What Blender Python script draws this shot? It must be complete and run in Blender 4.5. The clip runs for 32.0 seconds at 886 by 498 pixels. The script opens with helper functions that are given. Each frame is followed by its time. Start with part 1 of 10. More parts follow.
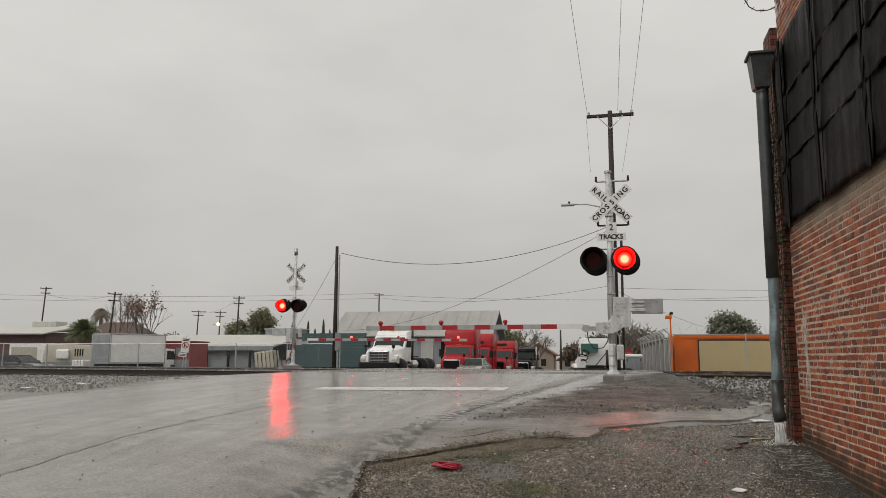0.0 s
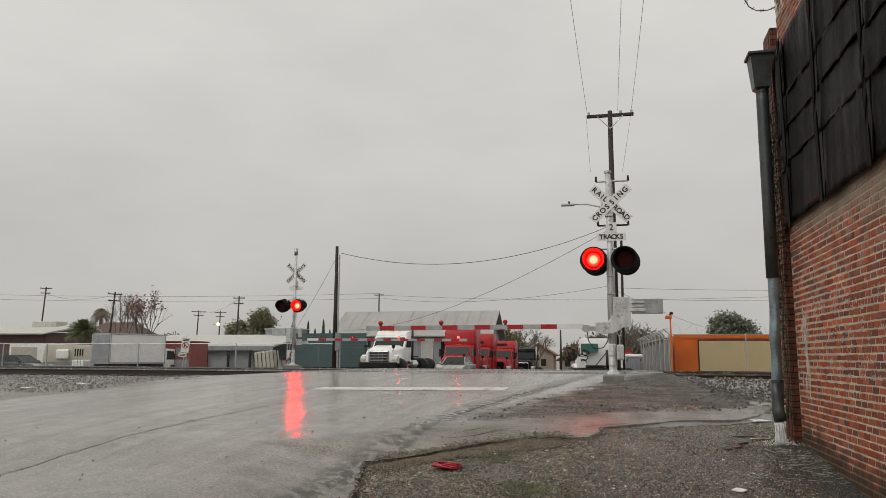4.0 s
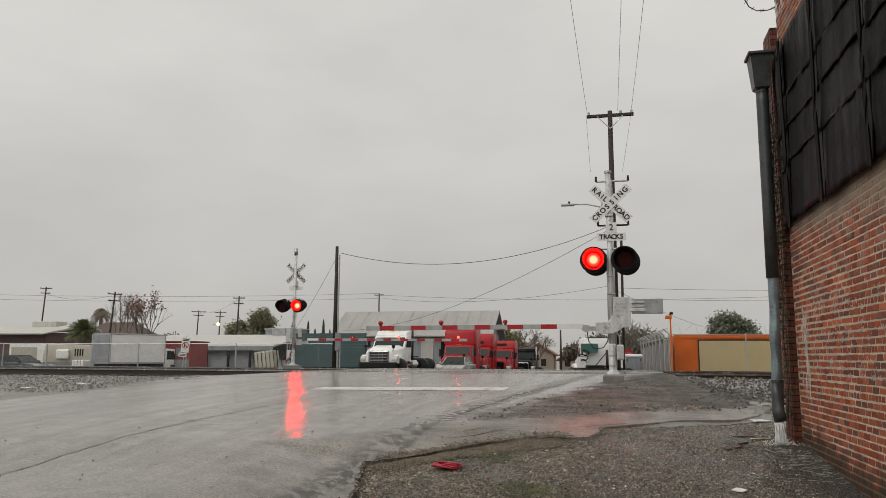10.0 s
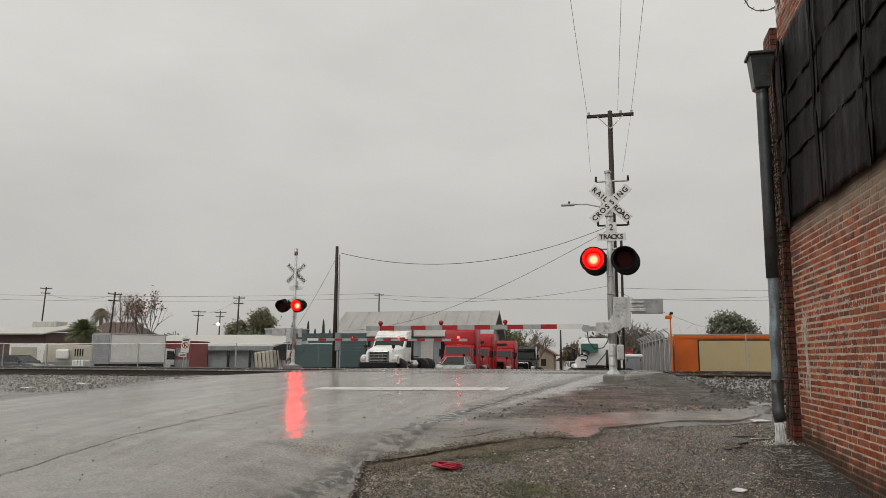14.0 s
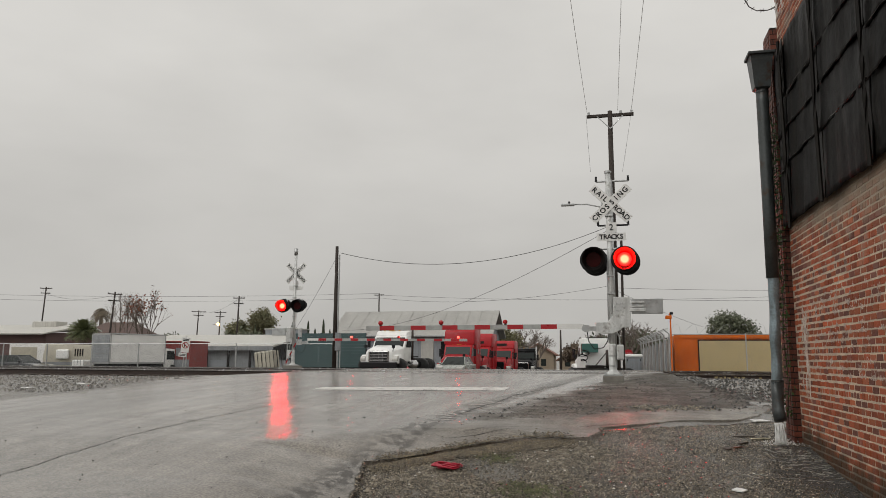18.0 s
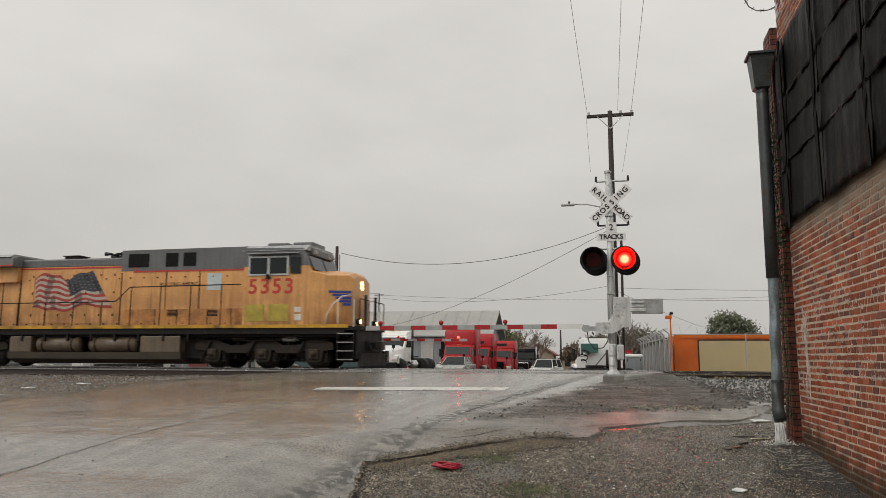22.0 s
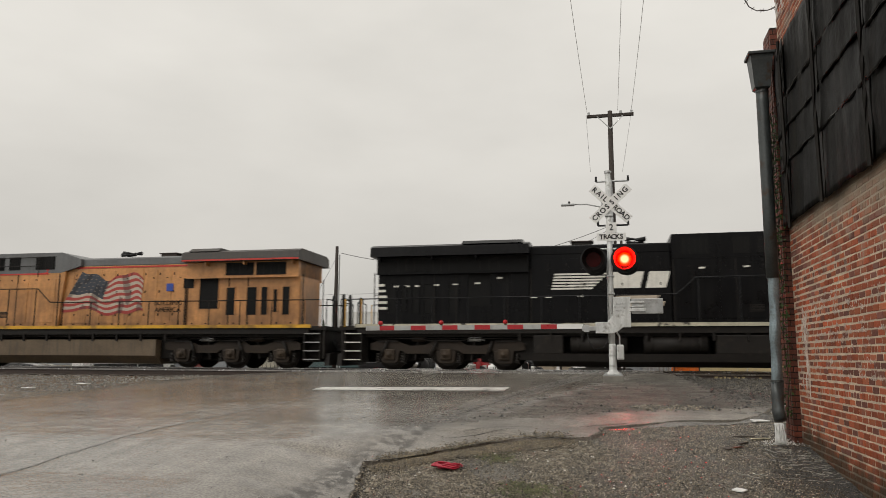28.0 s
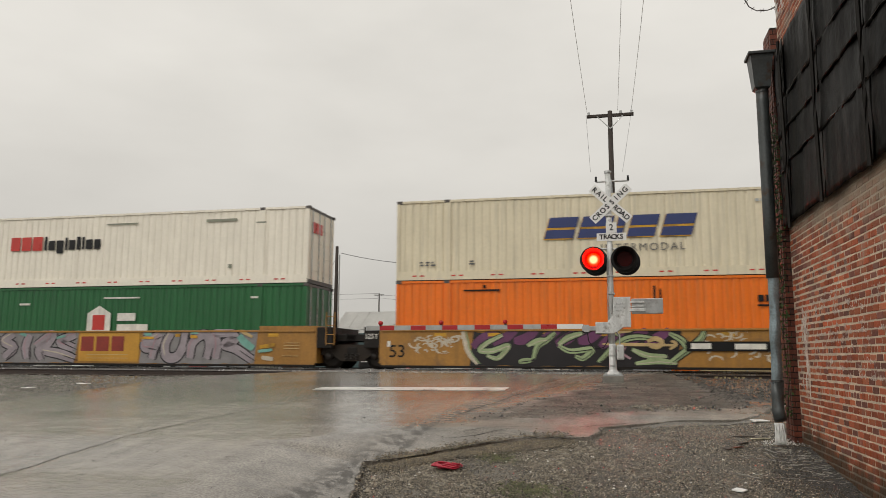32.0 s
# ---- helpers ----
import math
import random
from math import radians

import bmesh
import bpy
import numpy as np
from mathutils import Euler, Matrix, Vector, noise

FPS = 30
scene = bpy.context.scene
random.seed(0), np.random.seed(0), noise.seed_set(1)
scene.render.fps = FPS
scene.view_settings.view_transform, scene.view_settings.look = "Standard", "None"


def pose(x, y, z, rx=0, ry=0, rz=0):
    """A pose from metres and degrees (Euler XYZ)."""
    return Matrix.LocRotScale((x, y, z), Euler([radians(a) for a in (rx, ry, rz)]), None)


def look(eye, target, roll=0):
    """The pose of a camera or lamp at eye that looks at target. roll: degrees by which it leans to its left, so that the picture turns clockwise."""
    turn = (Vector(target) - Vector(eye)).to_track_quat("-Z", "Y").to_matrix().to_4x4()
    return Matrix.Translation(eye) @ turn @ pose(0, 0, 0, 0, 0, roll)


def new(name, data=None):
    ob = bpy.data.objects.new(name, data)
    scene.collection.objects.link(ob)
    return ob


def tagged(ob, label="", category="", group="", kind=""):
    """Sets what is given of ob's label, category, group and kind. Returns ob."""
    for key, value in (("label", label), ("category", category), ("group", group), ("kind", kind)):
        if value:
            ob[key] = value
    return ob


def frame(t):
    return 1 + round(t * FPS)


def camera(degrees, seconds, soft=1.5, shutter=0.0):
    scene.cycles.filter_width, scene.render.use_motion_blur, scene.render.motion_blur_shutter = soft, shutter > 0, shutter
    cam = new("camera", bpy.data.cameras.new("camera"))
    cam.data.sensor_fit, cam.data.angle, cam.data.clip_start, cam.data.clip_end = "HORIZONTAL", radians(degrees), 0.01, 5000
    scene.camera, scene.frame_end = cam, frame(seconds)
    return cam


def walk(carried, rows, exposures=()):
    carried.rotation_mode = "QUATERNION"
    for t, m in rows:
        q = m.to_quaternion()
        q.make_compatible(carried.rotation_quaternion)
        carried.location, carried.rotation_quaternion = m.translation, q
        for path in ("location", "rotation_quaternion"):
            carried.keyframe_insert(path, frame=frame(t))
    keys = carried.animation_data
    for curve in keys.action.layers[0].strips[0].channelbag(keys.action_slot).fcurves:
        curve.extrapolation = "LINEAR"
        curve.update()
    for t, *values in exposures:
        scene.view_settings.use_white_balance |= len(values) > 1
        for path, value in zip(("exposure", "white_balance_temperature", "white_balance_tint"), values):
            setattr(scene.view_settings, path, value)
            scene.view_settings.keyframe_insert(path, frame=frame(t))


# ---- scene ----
cam = camera(61.5, 32.0, soft=0.5, shutter=0.22)
CAM_POSE = look((0, 0, 0.42), (0, math.cos(radians(8.31)), 0.42 + math.sin(radians(8.31))), 0.272)
# the picture brightens and warms a little while the train fills the street
walk(cam, [(0, CAM_POSE), (32.0, CAM_POSE)], [(0, 0.0, 6530, 10), (20.4, 0.0, 6530, 10), (22.4, 0.12, 6620, 9.8), (23.4, 0.21, 6700, 9.6), (32.0, 0.21, 6700, 9.6)])

# ---- world and light ----
world = bpy.data.worlds.new("overcast")
scene.world = world
world.use_nodes = True
wn, wl = world.node_tree.nodes, world.node_tree.links
wn.clear()
w_out, w_bg = wn.new("ShaderNodeOutputWorld"), wn.new("ShaderNodeBackground")
w_sky = wn.new("ShaderNodeTexSky")
w_sky.sky_type, w_sky.sun_disc = "NISHITA", False
w_sky.sun_elevation, w_sky.sun_rotation = radians(48), radians(-120)
w_sky.air_density, w_sky.dust_density = 1.0, 6.0
w_grey = wn.new("ShaderNodeHueSaturation")
w_grey.inputs["Saturation"].default_value = 0.06
w_map, w_noise, w_ramp = wn.new("ShaderNodeMapping"), wn.new("ShaderNodeTexNoise"), wn.new("ShaderNodeMapRange")
w_tc = wn.new("ShaderNodeTexCoord")
w_map.inputs["Scale"].default_value = (1.2, 1.2, 3.0)
w_noise.inputs["Scale"].default_value, w_noise.inputs["Detail"].default_value = 2.2, 5.0
w_ramp.inputs["To Min"].default_value, w_ramp.inputs["To Max"].default_value = 0.80, 1.20
w_cloud = wn.new("ShaderNodeMix")
w_cloud.data_type, w_cloud.blend_type = "RGBA", "MIX"
w_cloud.inputs[0].default_value = 0.80
w_cloud.inputs[7].default_value = (7.1, 6.95, 6.6, 1)
w_mul = wn.new("ShaderNodeMix")
w_mul.data_type, w_mul.blend_type = "RGBA", "MULTIPLY"
w_mul.inputs[0].default_value = 1.0
wl.new(w_tc.outputs["Generated"], w_map.inputs[0])
wl.new(w_map.outputs[0], w_noise.inputs["Vector"])
wl.new(w_noise.outputs["Fac"], w_ramp.inputs["Value"])
wl.new(w_sky.outputs[0], w_grey.inputs["Color"])
wl.new(w_grey.outputs[0], w_cloud.inputs[6])
wl.new(w_cloud.outputs[2], w_mul.inputs[6])
wl.new(w_ramp.outputs[0], w_mul.inputs[7])
# an overcast sky is dimmer towards the horizon
w_sep, w_grad, w_mul2 = wn.new("ShaderNodeSeparateXYZ"), wn.new("ShaderNodeMapRange"), wn.new("ShaderNodeMix")
w_grad.inputs["From Min"].default_value, w_grad.inputs["From Max"].default_value = 0.0, 0.6
w_grad.inputs["To Min"].default_value, w_grad.inputs["To Max"].default_value = 0.80, 1.14
w_mul2.data_type, w_mul2.blend_type = "RGBA", "MULTIPLY"
w_mul2.inputs[0].default_value = 1.0
wl.new(w_tc.outputs["Generated"], w_sep.inputs[0])
wl.new(w_sep.outputs["Z"], w_grad.inputs["Value"])
wl.new(w_mul.outputs[2], w_mul2.inputs[6])
wl.new(w_grad.outputs[0], w_mul2.inputs[7])
wl.new(w_mul2.outputs[2], w_bg.inputs["Color"])
w_bg.inputs["Strength"].default_value = 0.10
wl.new(w_bg.outputs[0], w_out.inputs[0])

sun = new("sun", bpy.data.lights.new("sun", "SUN"))
sun.data.energy, sun.data.angle, sun.data.color = 0.7, radians(40), (1.0, 0.97, 0.93)
sun.matrix_world = look((-30, -20, 40), (0, 10, 0))

# ---- small tools ----
PSI = radians(12.655)
YARD = Matrix.Rotation(-PSI, 4, "Z")      # x along the tracks, y across them, origin under the camera
TRACK_FAR, TRACK_NEAR = 27.05, 22.65


def at(s, m, z=0.0, rz=0.0, rx=0.0, ry=0.0):
    return YARD @ pose(s, m, z, rx, ry, rz)


def lerp_table(x, xs, ys):
    if x <= xs[0]:
        return ys[0]
    for a, b, c, d in zip(xs, xs[1:], ys, ys[1:]):
        if x <= b:
            k = (x - a) / (b - a)
            k = k * k * (3 - 2 * k) * 0.35 + k * 0.65
            return c + (d - c) * k
    return ys[-1]


def lay(s, m):
    """Height of the ground: level at the rails, falling away on both sides of them."""
    z = lerp_table(m, (-30, 0, 3, 5.8, 7.3, 8.7, 11, 13, 17.5, 20.5, 29.5, 33, 38, 44, 55, 70, 100),
                   (-1.3, -1.1, -1.0, -0.80, -0.58, -0.42, -0.28, -0.20, -0.09, -0.02, -0.02, -0.15, -0.55, -0.88, -1.2, -1.5, -1.7))
    off = max(0.0, -9.3 - s, s - 2.2)
    if m < 20.5 and s < -9.3:
        z -= 0.10 * min(1.0, off / 2.0)
    if 36 < m < 56 and -17 < s < -12:
        # packed pad of the truck yard
        z += 0.38 * max(0.0, min(1.0, (-12 - s) / 0.6, (s + 17) / 1.0, (m - 36) / 4, (56 - m) / 4))
    if 20.0 < m < 30.5:
        z -= 0.2 * min(1.0, off / 0.7)
    return z


def link(name, bm, mat=None, smooth=False):
    me = bpy.data.meshes.new(name)
    bm.to_mesh(me)
    bm.free()
    if smooth:
        for p in me.polygons:
            p.use_smooth = True
    if mat:
        for one in (mat if isinstance(mat, (list, tuple)) else (mat,)):
            me.materials.append(one)
    return new(name, me)


def thing(name, m, label, category, group="", kind=""):
    ob = new(name)
    ob.empty_display_size = 0.2
    ob.matrix_world = m
    return tagged(ob, label, category, group, kind)


def part(name, bm, mat, parent, label="", smooth=False, m=None):
    ob = link(name, bm, mat, smooth)
    ob.parent = parent
    if m is not None:
        ob.matrix_basis = m
    if label:
        ob["label"] = label
    return ob


def coil(bm, x, y, z0, z1, turns, radius, wire, per=9):
    """One continuous coil spring standing at x, y."""
    n = turns * per
    rings = []
    for i in range(n + 1):
        a = 2 * math.pi * i / per
        z = z0 + (z1 - z0) * i / n
        ring = []
        for k in range(5):
            b = 2 * math.pi * k / 5
            r = radius + wire * math.cos(b)
            ring.append(bm.verts.new((x + r * math.cos(a), y + r * math.sin(a), z + wire * math.sin(b))))
        rings.append(ring)
    for p, q in zip(rings, rings[1:]):
        for k in range(5):
            bm.faces.new((p[k], q[k], q[(k + 1) % 5], p[(k + 1) % 5]))
    bm.faces.new(rings[0])
    bm.faces.new(rings[-1][::-1])
    bmesh.ops.recalc_face_normals(bm, faces=bm.faces)


def again(ob, m):
    """Another part on the same mesh."""
    o = new(ob.name.split(".")[0], ob.data)
    o.parent = ob.parent
    o.matrix_basis = m
    return o


def V(*a):
    return Vector(a)


def box(bm, x0, x1, y0, y1, z0, z1, bevel=0.0, mat=0):
    r = bmesh.ops.create_cube(bm, size=1.0)
    for v in r["verts"]:
        v.co = V(x0 + (v.co.x + 0.5) * (x1 - x0), y0 + (v.co.y + 0.5) * (y1 - y0), z0 + (v.co.z + 0.5) * (z1 - z0))
    faces = {f for v in r["verts"] for f in v.link_faces}
    for f in faces:
        f.material_index = mat
    if bevel > 0:
        edges = {e for f in faces for e in f.edges}
        g = bmesh.ops.bevel(bm, geom=list(edges), offset=bevel, segments=2, profile=0.5, affect="EDGES")
        for f in g["faces"]:
            f.material_index = mat
    return bm


def boxes(*rows, bevel=0.0):
    bm = bmesh.new()
    for r in rows:
        box(bm, *r, bevel=bevel)
    return bm


def rod(bm, a, b, r, r2=None, seg=10, mat=0):
    a, b = Vector(a), Vector(b)
    d = b - a
    m = Matrix.Translation((a + b) / 2) @ d.to_track_quat("Z", "Y").to_matrix().to_4x4()
    g = bmesh.ops.create_cone(bm, cap_ends=True, segments=seg, radius1=r, radius2=r if r2 is None else r2, depth=d.length, matrix=m)
    if mat:
        for f in {f for v in g["verts"] for f in v.link_faces}:
            f.material_index = mat
    return bm


def rods(rows, r, seg=8):
    bm = bmesh.new()
    for a, b in rows:
        rod(bm, a, b, r, seg=seg)
    return bm


def tube(bm, pts, r, seg=6):
    """A bent pipe along pts."""
    pts = [Vector(p) for p in pts]
    rings = []
    for i, p in enumerate(pts):
        d = (pts[min(i + 1, len(pts) - 1)] - pts[max(i - 1, 0)]).normalized()
        q = d.to_track_quat("Z", "Y")
        rings.append([bm.verts.new(p + q @ V(r * math.cos(k * math.tau / seg), r * math.sin(k * math.tau / seg), 0)) for k in range(seg)])
    for a, b in zip(rings, rings[1:]):
        for k in range(seg):
            bm.faces.new((a[k], a[(k + 1) % seg], b[(k + 1) % seg], b[k]))
    bm.faces.new(rings[0][::-1])
    bm.faces.new(rings[-1])
    return bm


def prism(bm, outline, axis, a, b, mat=0):
    """A solid from an outline of (u, v): axis 'y' takes (x, z), 'x' takes (y, z), 'z' takes (x, y)."""
    def co(u, v, w):
        return {"y": (u, w, v), "x": (w, u, v), "z": (u, v, w)}[axis]
    lo = [bm.verts.new(co(u, v, a)) for u, v in outline]
    hi = [bm.verts.new(co(u, v, b)) for u, v in outline]
    fs = [bm.faces.new(lo[::-1]), bm.faces.new(hi)]
    k = len(outline)
    for i in range(k):
        fs.append(bm.faces.new((lo[i], lo[(i + 1) % k], hi[(i + 1) % k], hi[i])))
    for f in fs:
        f.material_index = mat
    bmesh.ops.recalc_face_normals(bm, faces=fs)
    return bm


def loft(bm, sections, cap=True, closed=True):
    """A skin over equal-length rings of points."""
    rings = [[bm.verts.new(p) for p in s] for s in sections]
    k = len(rings[0])
    for a, b in zip(rings, rings[1:]):
        for i in range(k if closed else k - 1):
            bm.faces.new((a[i], a[(i + 1) % k], b[(i + 1) % k], b[i]))
    if cap:
        bm.faces.new(rings[0][::-1])
        bm.faces.new(rings[-1])
    bmesh.ops.recalc_face_normals(bm, faces=bm.faces)
    return bm


def soften(bm, width, angle=30, seg=2):
    es = [e for e in bm.edges if len(e.link_faces) == 2 and e.calc_face_angle(0) > radians(angle)]
    bmesh.ops.bevel(bm, geom=es, offset=width, segments=seg, profile=0.5, affect="EDGES", clamp_overlap=True)
    return bm


def letters(name, text, size, mat, parent, m, label="", depth=0.004, width=0.0, align="CENTER", space=1.0):
    """Raised lettering in the built-in face, as one mesh."""
    cu = bpy.data.curves.new(name, "FONT")
    cu.body, cu.size, cu.extrude, cu.align_x, cu.align_y, cu.resolution_u = text, size, depth, align, "CENTER", 3
    cu.offset, cu.space_character = width, space
    tmp = bpy.data.objects.new(name, cu)
    me = bpy.data.meshes.new_from_object(tmp)
    bpy.data.objects.remove(tmp)
    bpy.data.curves.remove(cu)
    me.materials.append(mat)
    ob = new(name, me)
    ob.parent = parent
    ob.matrix_basis = m
    if label:
        ob["label"] = label
    return ob

# ---- materials ----
def material(name, color, rough=0.6, metal=0.0, vary=0.15, scale=3.0, bump=0.0, bump_scale=40.0, spots=None, spot_scale=6.0, spot_cut=(0.55, 0.7),
             rough_vary=0.1, coat=0.0, streak_mix=0.75, per_object=0.0, stretch=(1, 1, 1), streaks=None, spec=0.5, emit=None, emit_power=0.0, island=0.0):
    """Paint or stone with slow and fine variation, optional stains of another colour, relief and gloss changes."""
    m = bpy.data.materials.new(name)
    m.use_nodes = True
    nt = m.node_tree
    N, L = nt.nodes, nt.links
    b = N["Principled BSDF"]
    b.inputs["Metallic"].default_value = metal
    b.inputs["Coat Weight"].default_value = coat
    b.inputs["Coat Roughness"].default_value = 0.08
    b.inputs["Specular IOR Level"].default_value = spec
    tc = N.new("ShaderNodeTexCoord")
    mp = N.new("ShaderNodeMapping")
    mp.inputs["Scale"].default_value = stretch
    L.new(tc.outputs["Object"], mp.inputs[0])
    if per_object:
        info = N.new("ShaderNodeObjectInfo")
        sh = N.new("ShaderNodeVectorMath")
        sh.operation = "MULTIPLY_ADD"
        sh.inputs[1].default_value = (37, 53, 71)
        L.new(info.outputs["Random"], sh.inputs[0])
        L.new(mp.outputs[0], sh.inputs[2])
        vec = sh.outputs[0]
    else:
        vec = mp.outputs[0]

    def tex(sc, detail=4.0, rough_=0.6):
        n = N.new("ShaderNodeTexNoise")
        n.inputs["Scale"].default_value, n.inputs["Detail"].default_value, n.inputs["Roughness"].default_value = sc, detail, rough_
        L.new(vec, n.inputs["Vector"])
        return n.outputs["Fac"]

    def ranged(v, lo, hi, a, c):
        r = N.new("ShaderNodeMapRange")
        r.inputs[1].default_value, r.inputs[2].default_value, r.inputs[3].default_value, r.inputs[4].default_value = lo, hi, a, c
        L.new(v, r.inputs[0])
        return r.outputs[0]

    def mix(kind, fac, a, c):
        x = N.new("ShaderNodeMix")
        x.data_type, x.blend_type = "RGBA", kind
        for sock, val in ((x.inputs[0], fac), (x.inputs[6], a), (x.inputs[7], c)):
            if isinstance(val, (int, float)):
                sock.default_value = val
            elif isinstance(val, tuple):
                sock.default_value = (*val[:3], 1)
            else:
                L.new(val, sock)
        return x.outputs[2]

    big = tex(scale)
    col = mix("MULTIPLY", 1.0, tuple(color), ranged(big, 0.3, 0.7, 1 - vary, 1 + vary))
    fine = tex(scale * 14, 3.0)
    col = mix("MULTIPLY", 1.0, col, ranged(fine, 0.3, 0.7, 1 - vary * 0.6, 1 + vary * 0.6))
    if per_object:
        col = mix("MULTIPLY", 1.0, col, ranged(info.outputs["Random"], 0, 1, 1 - per_object, 1 + per_object))
    if island:
        geo_ = N.new("ShaderNodeNewGeometry")
        col = mix("MULTIPLY", 1.0, col, ranged(geo_.outputs["Random Per Island"], 0, 1, 1 - island, 1 + island))
    rough_v = ranged(big, 0.3, 0.7, max(0.02, rough - rough_vary), min(1, rough + rough_vary))
    if spots:
        mask = ranged(tex(spot_scale, 6.0, 0.65), spot_cut[0], spot_cut[1], 0, 1)
        col = mix("MIX", mask, col, tuple(spots))
    if streaks:
        keep = vec
        mp2 = N.new("ShaderNodeMapping")
        mp2.inputs["Scale"].default_value = (9, 9, 0.5)
        L.new(keep, mp2.inputs[0])
        n2 = N.new("ShaderNodeTexNoise")
        n2.inputs["Scale"].default_value, n2.inputs["Detail"].default_value = 1.0, 5.0
        L.new(mp2.outputs[0], n2.inputs["Vector"])
        col = mix("MIX", ranged(n2.outputs["Fac"], 0.5, 0.78, 0, streak_mix), col, tuple(streaks))
    L.new(col, b.inputs["Base Color"])
    L.new(rough_v, b.inputs["Roughness"])
    if bump:
        bn = N.new("ShaderNodeBump")
        bn.inputs["Strength"].default_value, bn.inputs["Distance"].default_value = 1.0, bump
        L.new(tex(bump_scale, 4.0), bn.inputs["Height"])
        L.new(bn.outputs[0], b.inputs["Normal"])
    if emit:
        b.inputs["Emission Color"].default_value = (*emit, 1)
        b.inputs["Emission Strength"].default_value = emit_power
    return m


def glow(name, color, power):
    m = bpy.data.materials.new(name)
    m.use_nodes = True
    b = m.node_tree.nodes["Principled BSDF"]
    b.inputs["Base Color"].default_value = (*color, 1)
    b.inputs["Emission Color"].default_value = (*color, 1)
    b.inputs["Emission Strength"].default_value = power
    return m


def glass(name, color=(0.02, 0.025, 0.03), rough=0.05, spec=0.3):
    m = bpy.data.materials.new(name)
    m.use_nodes = True
    b = m.node_tree.nodes["Principled BSDF"]
    b.inputs["Base Color"].default_value = (*color, 1)
    b.inputs["Roughness"].default_value = rough
    b.inputs["Specular IOR Level"].default_value = spec
    return m


ASPHALT_WET = material("asphalt_wet", (0.200, 0.183, 0.160), 0.155, vary=0.22, scale=0.35, bump=0.0020, bump_scale=38, rough_vary=0.06,
                       spots=(0.225, 0.20, 0.17), spot_scale=0.5, spot_cut=(0.5, 0.75))


def worn_blend(m):
    """The street turns to a rough brown gritty apron past the old crack, in a broken seam."""
    N, L = m.node_tree.nodes, m.node_tree.links
    b = N["Principled BSDF"]
    tc = N.new("ShaderNodeTexCoord")

    def op(kind, *vals):
        x = N.new("ShaderNodeMath")
        x.operation = kind
        for sock, v in zip(x.inputs, vals):
            if isinstance(v, (int, float)):
                sock.default_value = v
            else:
                L.new(v, sock)
        return x.outputs[0]

    def step(v, lo, hi, a=0.0, c=1.0):
        r = N.new("ShaderNodeMapRange")
        r.interpolation_type = "SMOOTHSTEP"
        r.inputs[1].default_value, r.inputs[2].default_value, r.inputs[3].default_value, r.inputs[4].default_value = lo, hi, a, c
        L.new(v, r.inputs[0])
        return r.outputs[0]

    def tex(sc, detail=5.0):
        n = N.new("ShaderNodeTexNoise")
        n.inputs["Scale"].default_value, n.inputs["Detail"].default_value = sc, detail
        L.new(tc.outputs["Object"], n.inputs["Vector"])
        return n.outputs["Fac"]

    def mapped(size, turn, detail):
        mp, n = N.new("ShaderNodeMapping"), N.new("ShaderNodeTexNoise")
        mp.inputs["Scale"].default_value, mp.inputs["Rotation"].default_value = size, (0, 0, radians(turn))
        n.inputs["Scale"].default_value, n.inputs["Detail"].default_value = 1.0, detail
        L.new(tc.outputs["Object"], mp.inputs[0])
        L.new(mp.outputs[0], n.inputs["Vector"])
        return n.outputs["Fac"]

    def along(a, c, d):
        v = N.new("ShaderNodeVectorMath")
        v.operation = "DOT_PRODUCT"
        L.new(tc.outputs["Object"], v.inputs[0])
        v.inputs[1].default_value = (a, c, 0)
        return op("ADD", v.outputs["Value"], d)

    wob = op("MULTIPLY", op("SUBTRACT", tex(1.6, 8.0), 0.5), 1.3)
    past_crack = step(op("ADD", along(0.98, -0.2, 3.9), wob), 0.0, 0.7)       # right of the old crack
    past_wet = step(op("ADD", along(-0.53, 0.85, -8.55), wob), -0.2, 0.35)     # beyond the wet strip
    mask = op("MULTIPLY", past_crack, past_wet)
    # fine pits and pale wear all over the street
    pits = N.new("ShaderNodeMix")
    pits.data_type, pits.blend_type = "RGBA", "MULTIPLY"
    pits.inputs[0].default_value = 1.0
    L.new(b.inputs["Base Color"].links[0].from_socket, pits.inputs[6])
    # the top course has worn through to dark stone beside the crack
    near = along(1.0, -0.137, 3.236)
    band = op("MULTIPLY", step(near, -0.55, -0.08), step(near, 0.02, 0.16, 1.0, 0.0))
    scuff = op("MULTIPLY", band, step(op("ADD", op("MULTIPLY", tex(9.0, 8.0), 0.65), op("MULTIPLY", tex(40.0, 3.0), 0.35)), 0.42, 0.56))
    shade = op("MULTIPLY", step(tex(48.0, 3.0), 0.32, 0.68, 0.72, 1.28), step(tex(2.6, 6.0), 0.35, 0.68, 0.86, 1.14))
    tracks = op("ADD", op("MULTIPLY", mapped((2.6, 0.16, 1.0), 14, 6.0), 0.6), op("MULTIPLY", mapped((7.0, 0.5, 1.0), 22, 6.0), 0.4))
    shade = op("MULTIPLY", shade, step(tracks, 0.36, 0.64, 0.86, 1.12))
    L.new(op("MULTIPLY", shade, step(scuff, 0.0, 1.0, 1.0, 0.42)), pits.inputs[7])
    speck = op("MULTIPLY", step(tex(26.0, 3.0), 0.40, 0.64, 0.55, 1.6), step(tex(1.3, 6.0), 0.35, 0.65, 0.75, 1.25))
    worn = N.new("ShaderNodeMix")
    worn.data_type, worn.blend_type = "RGBA", "MULTIPLY"
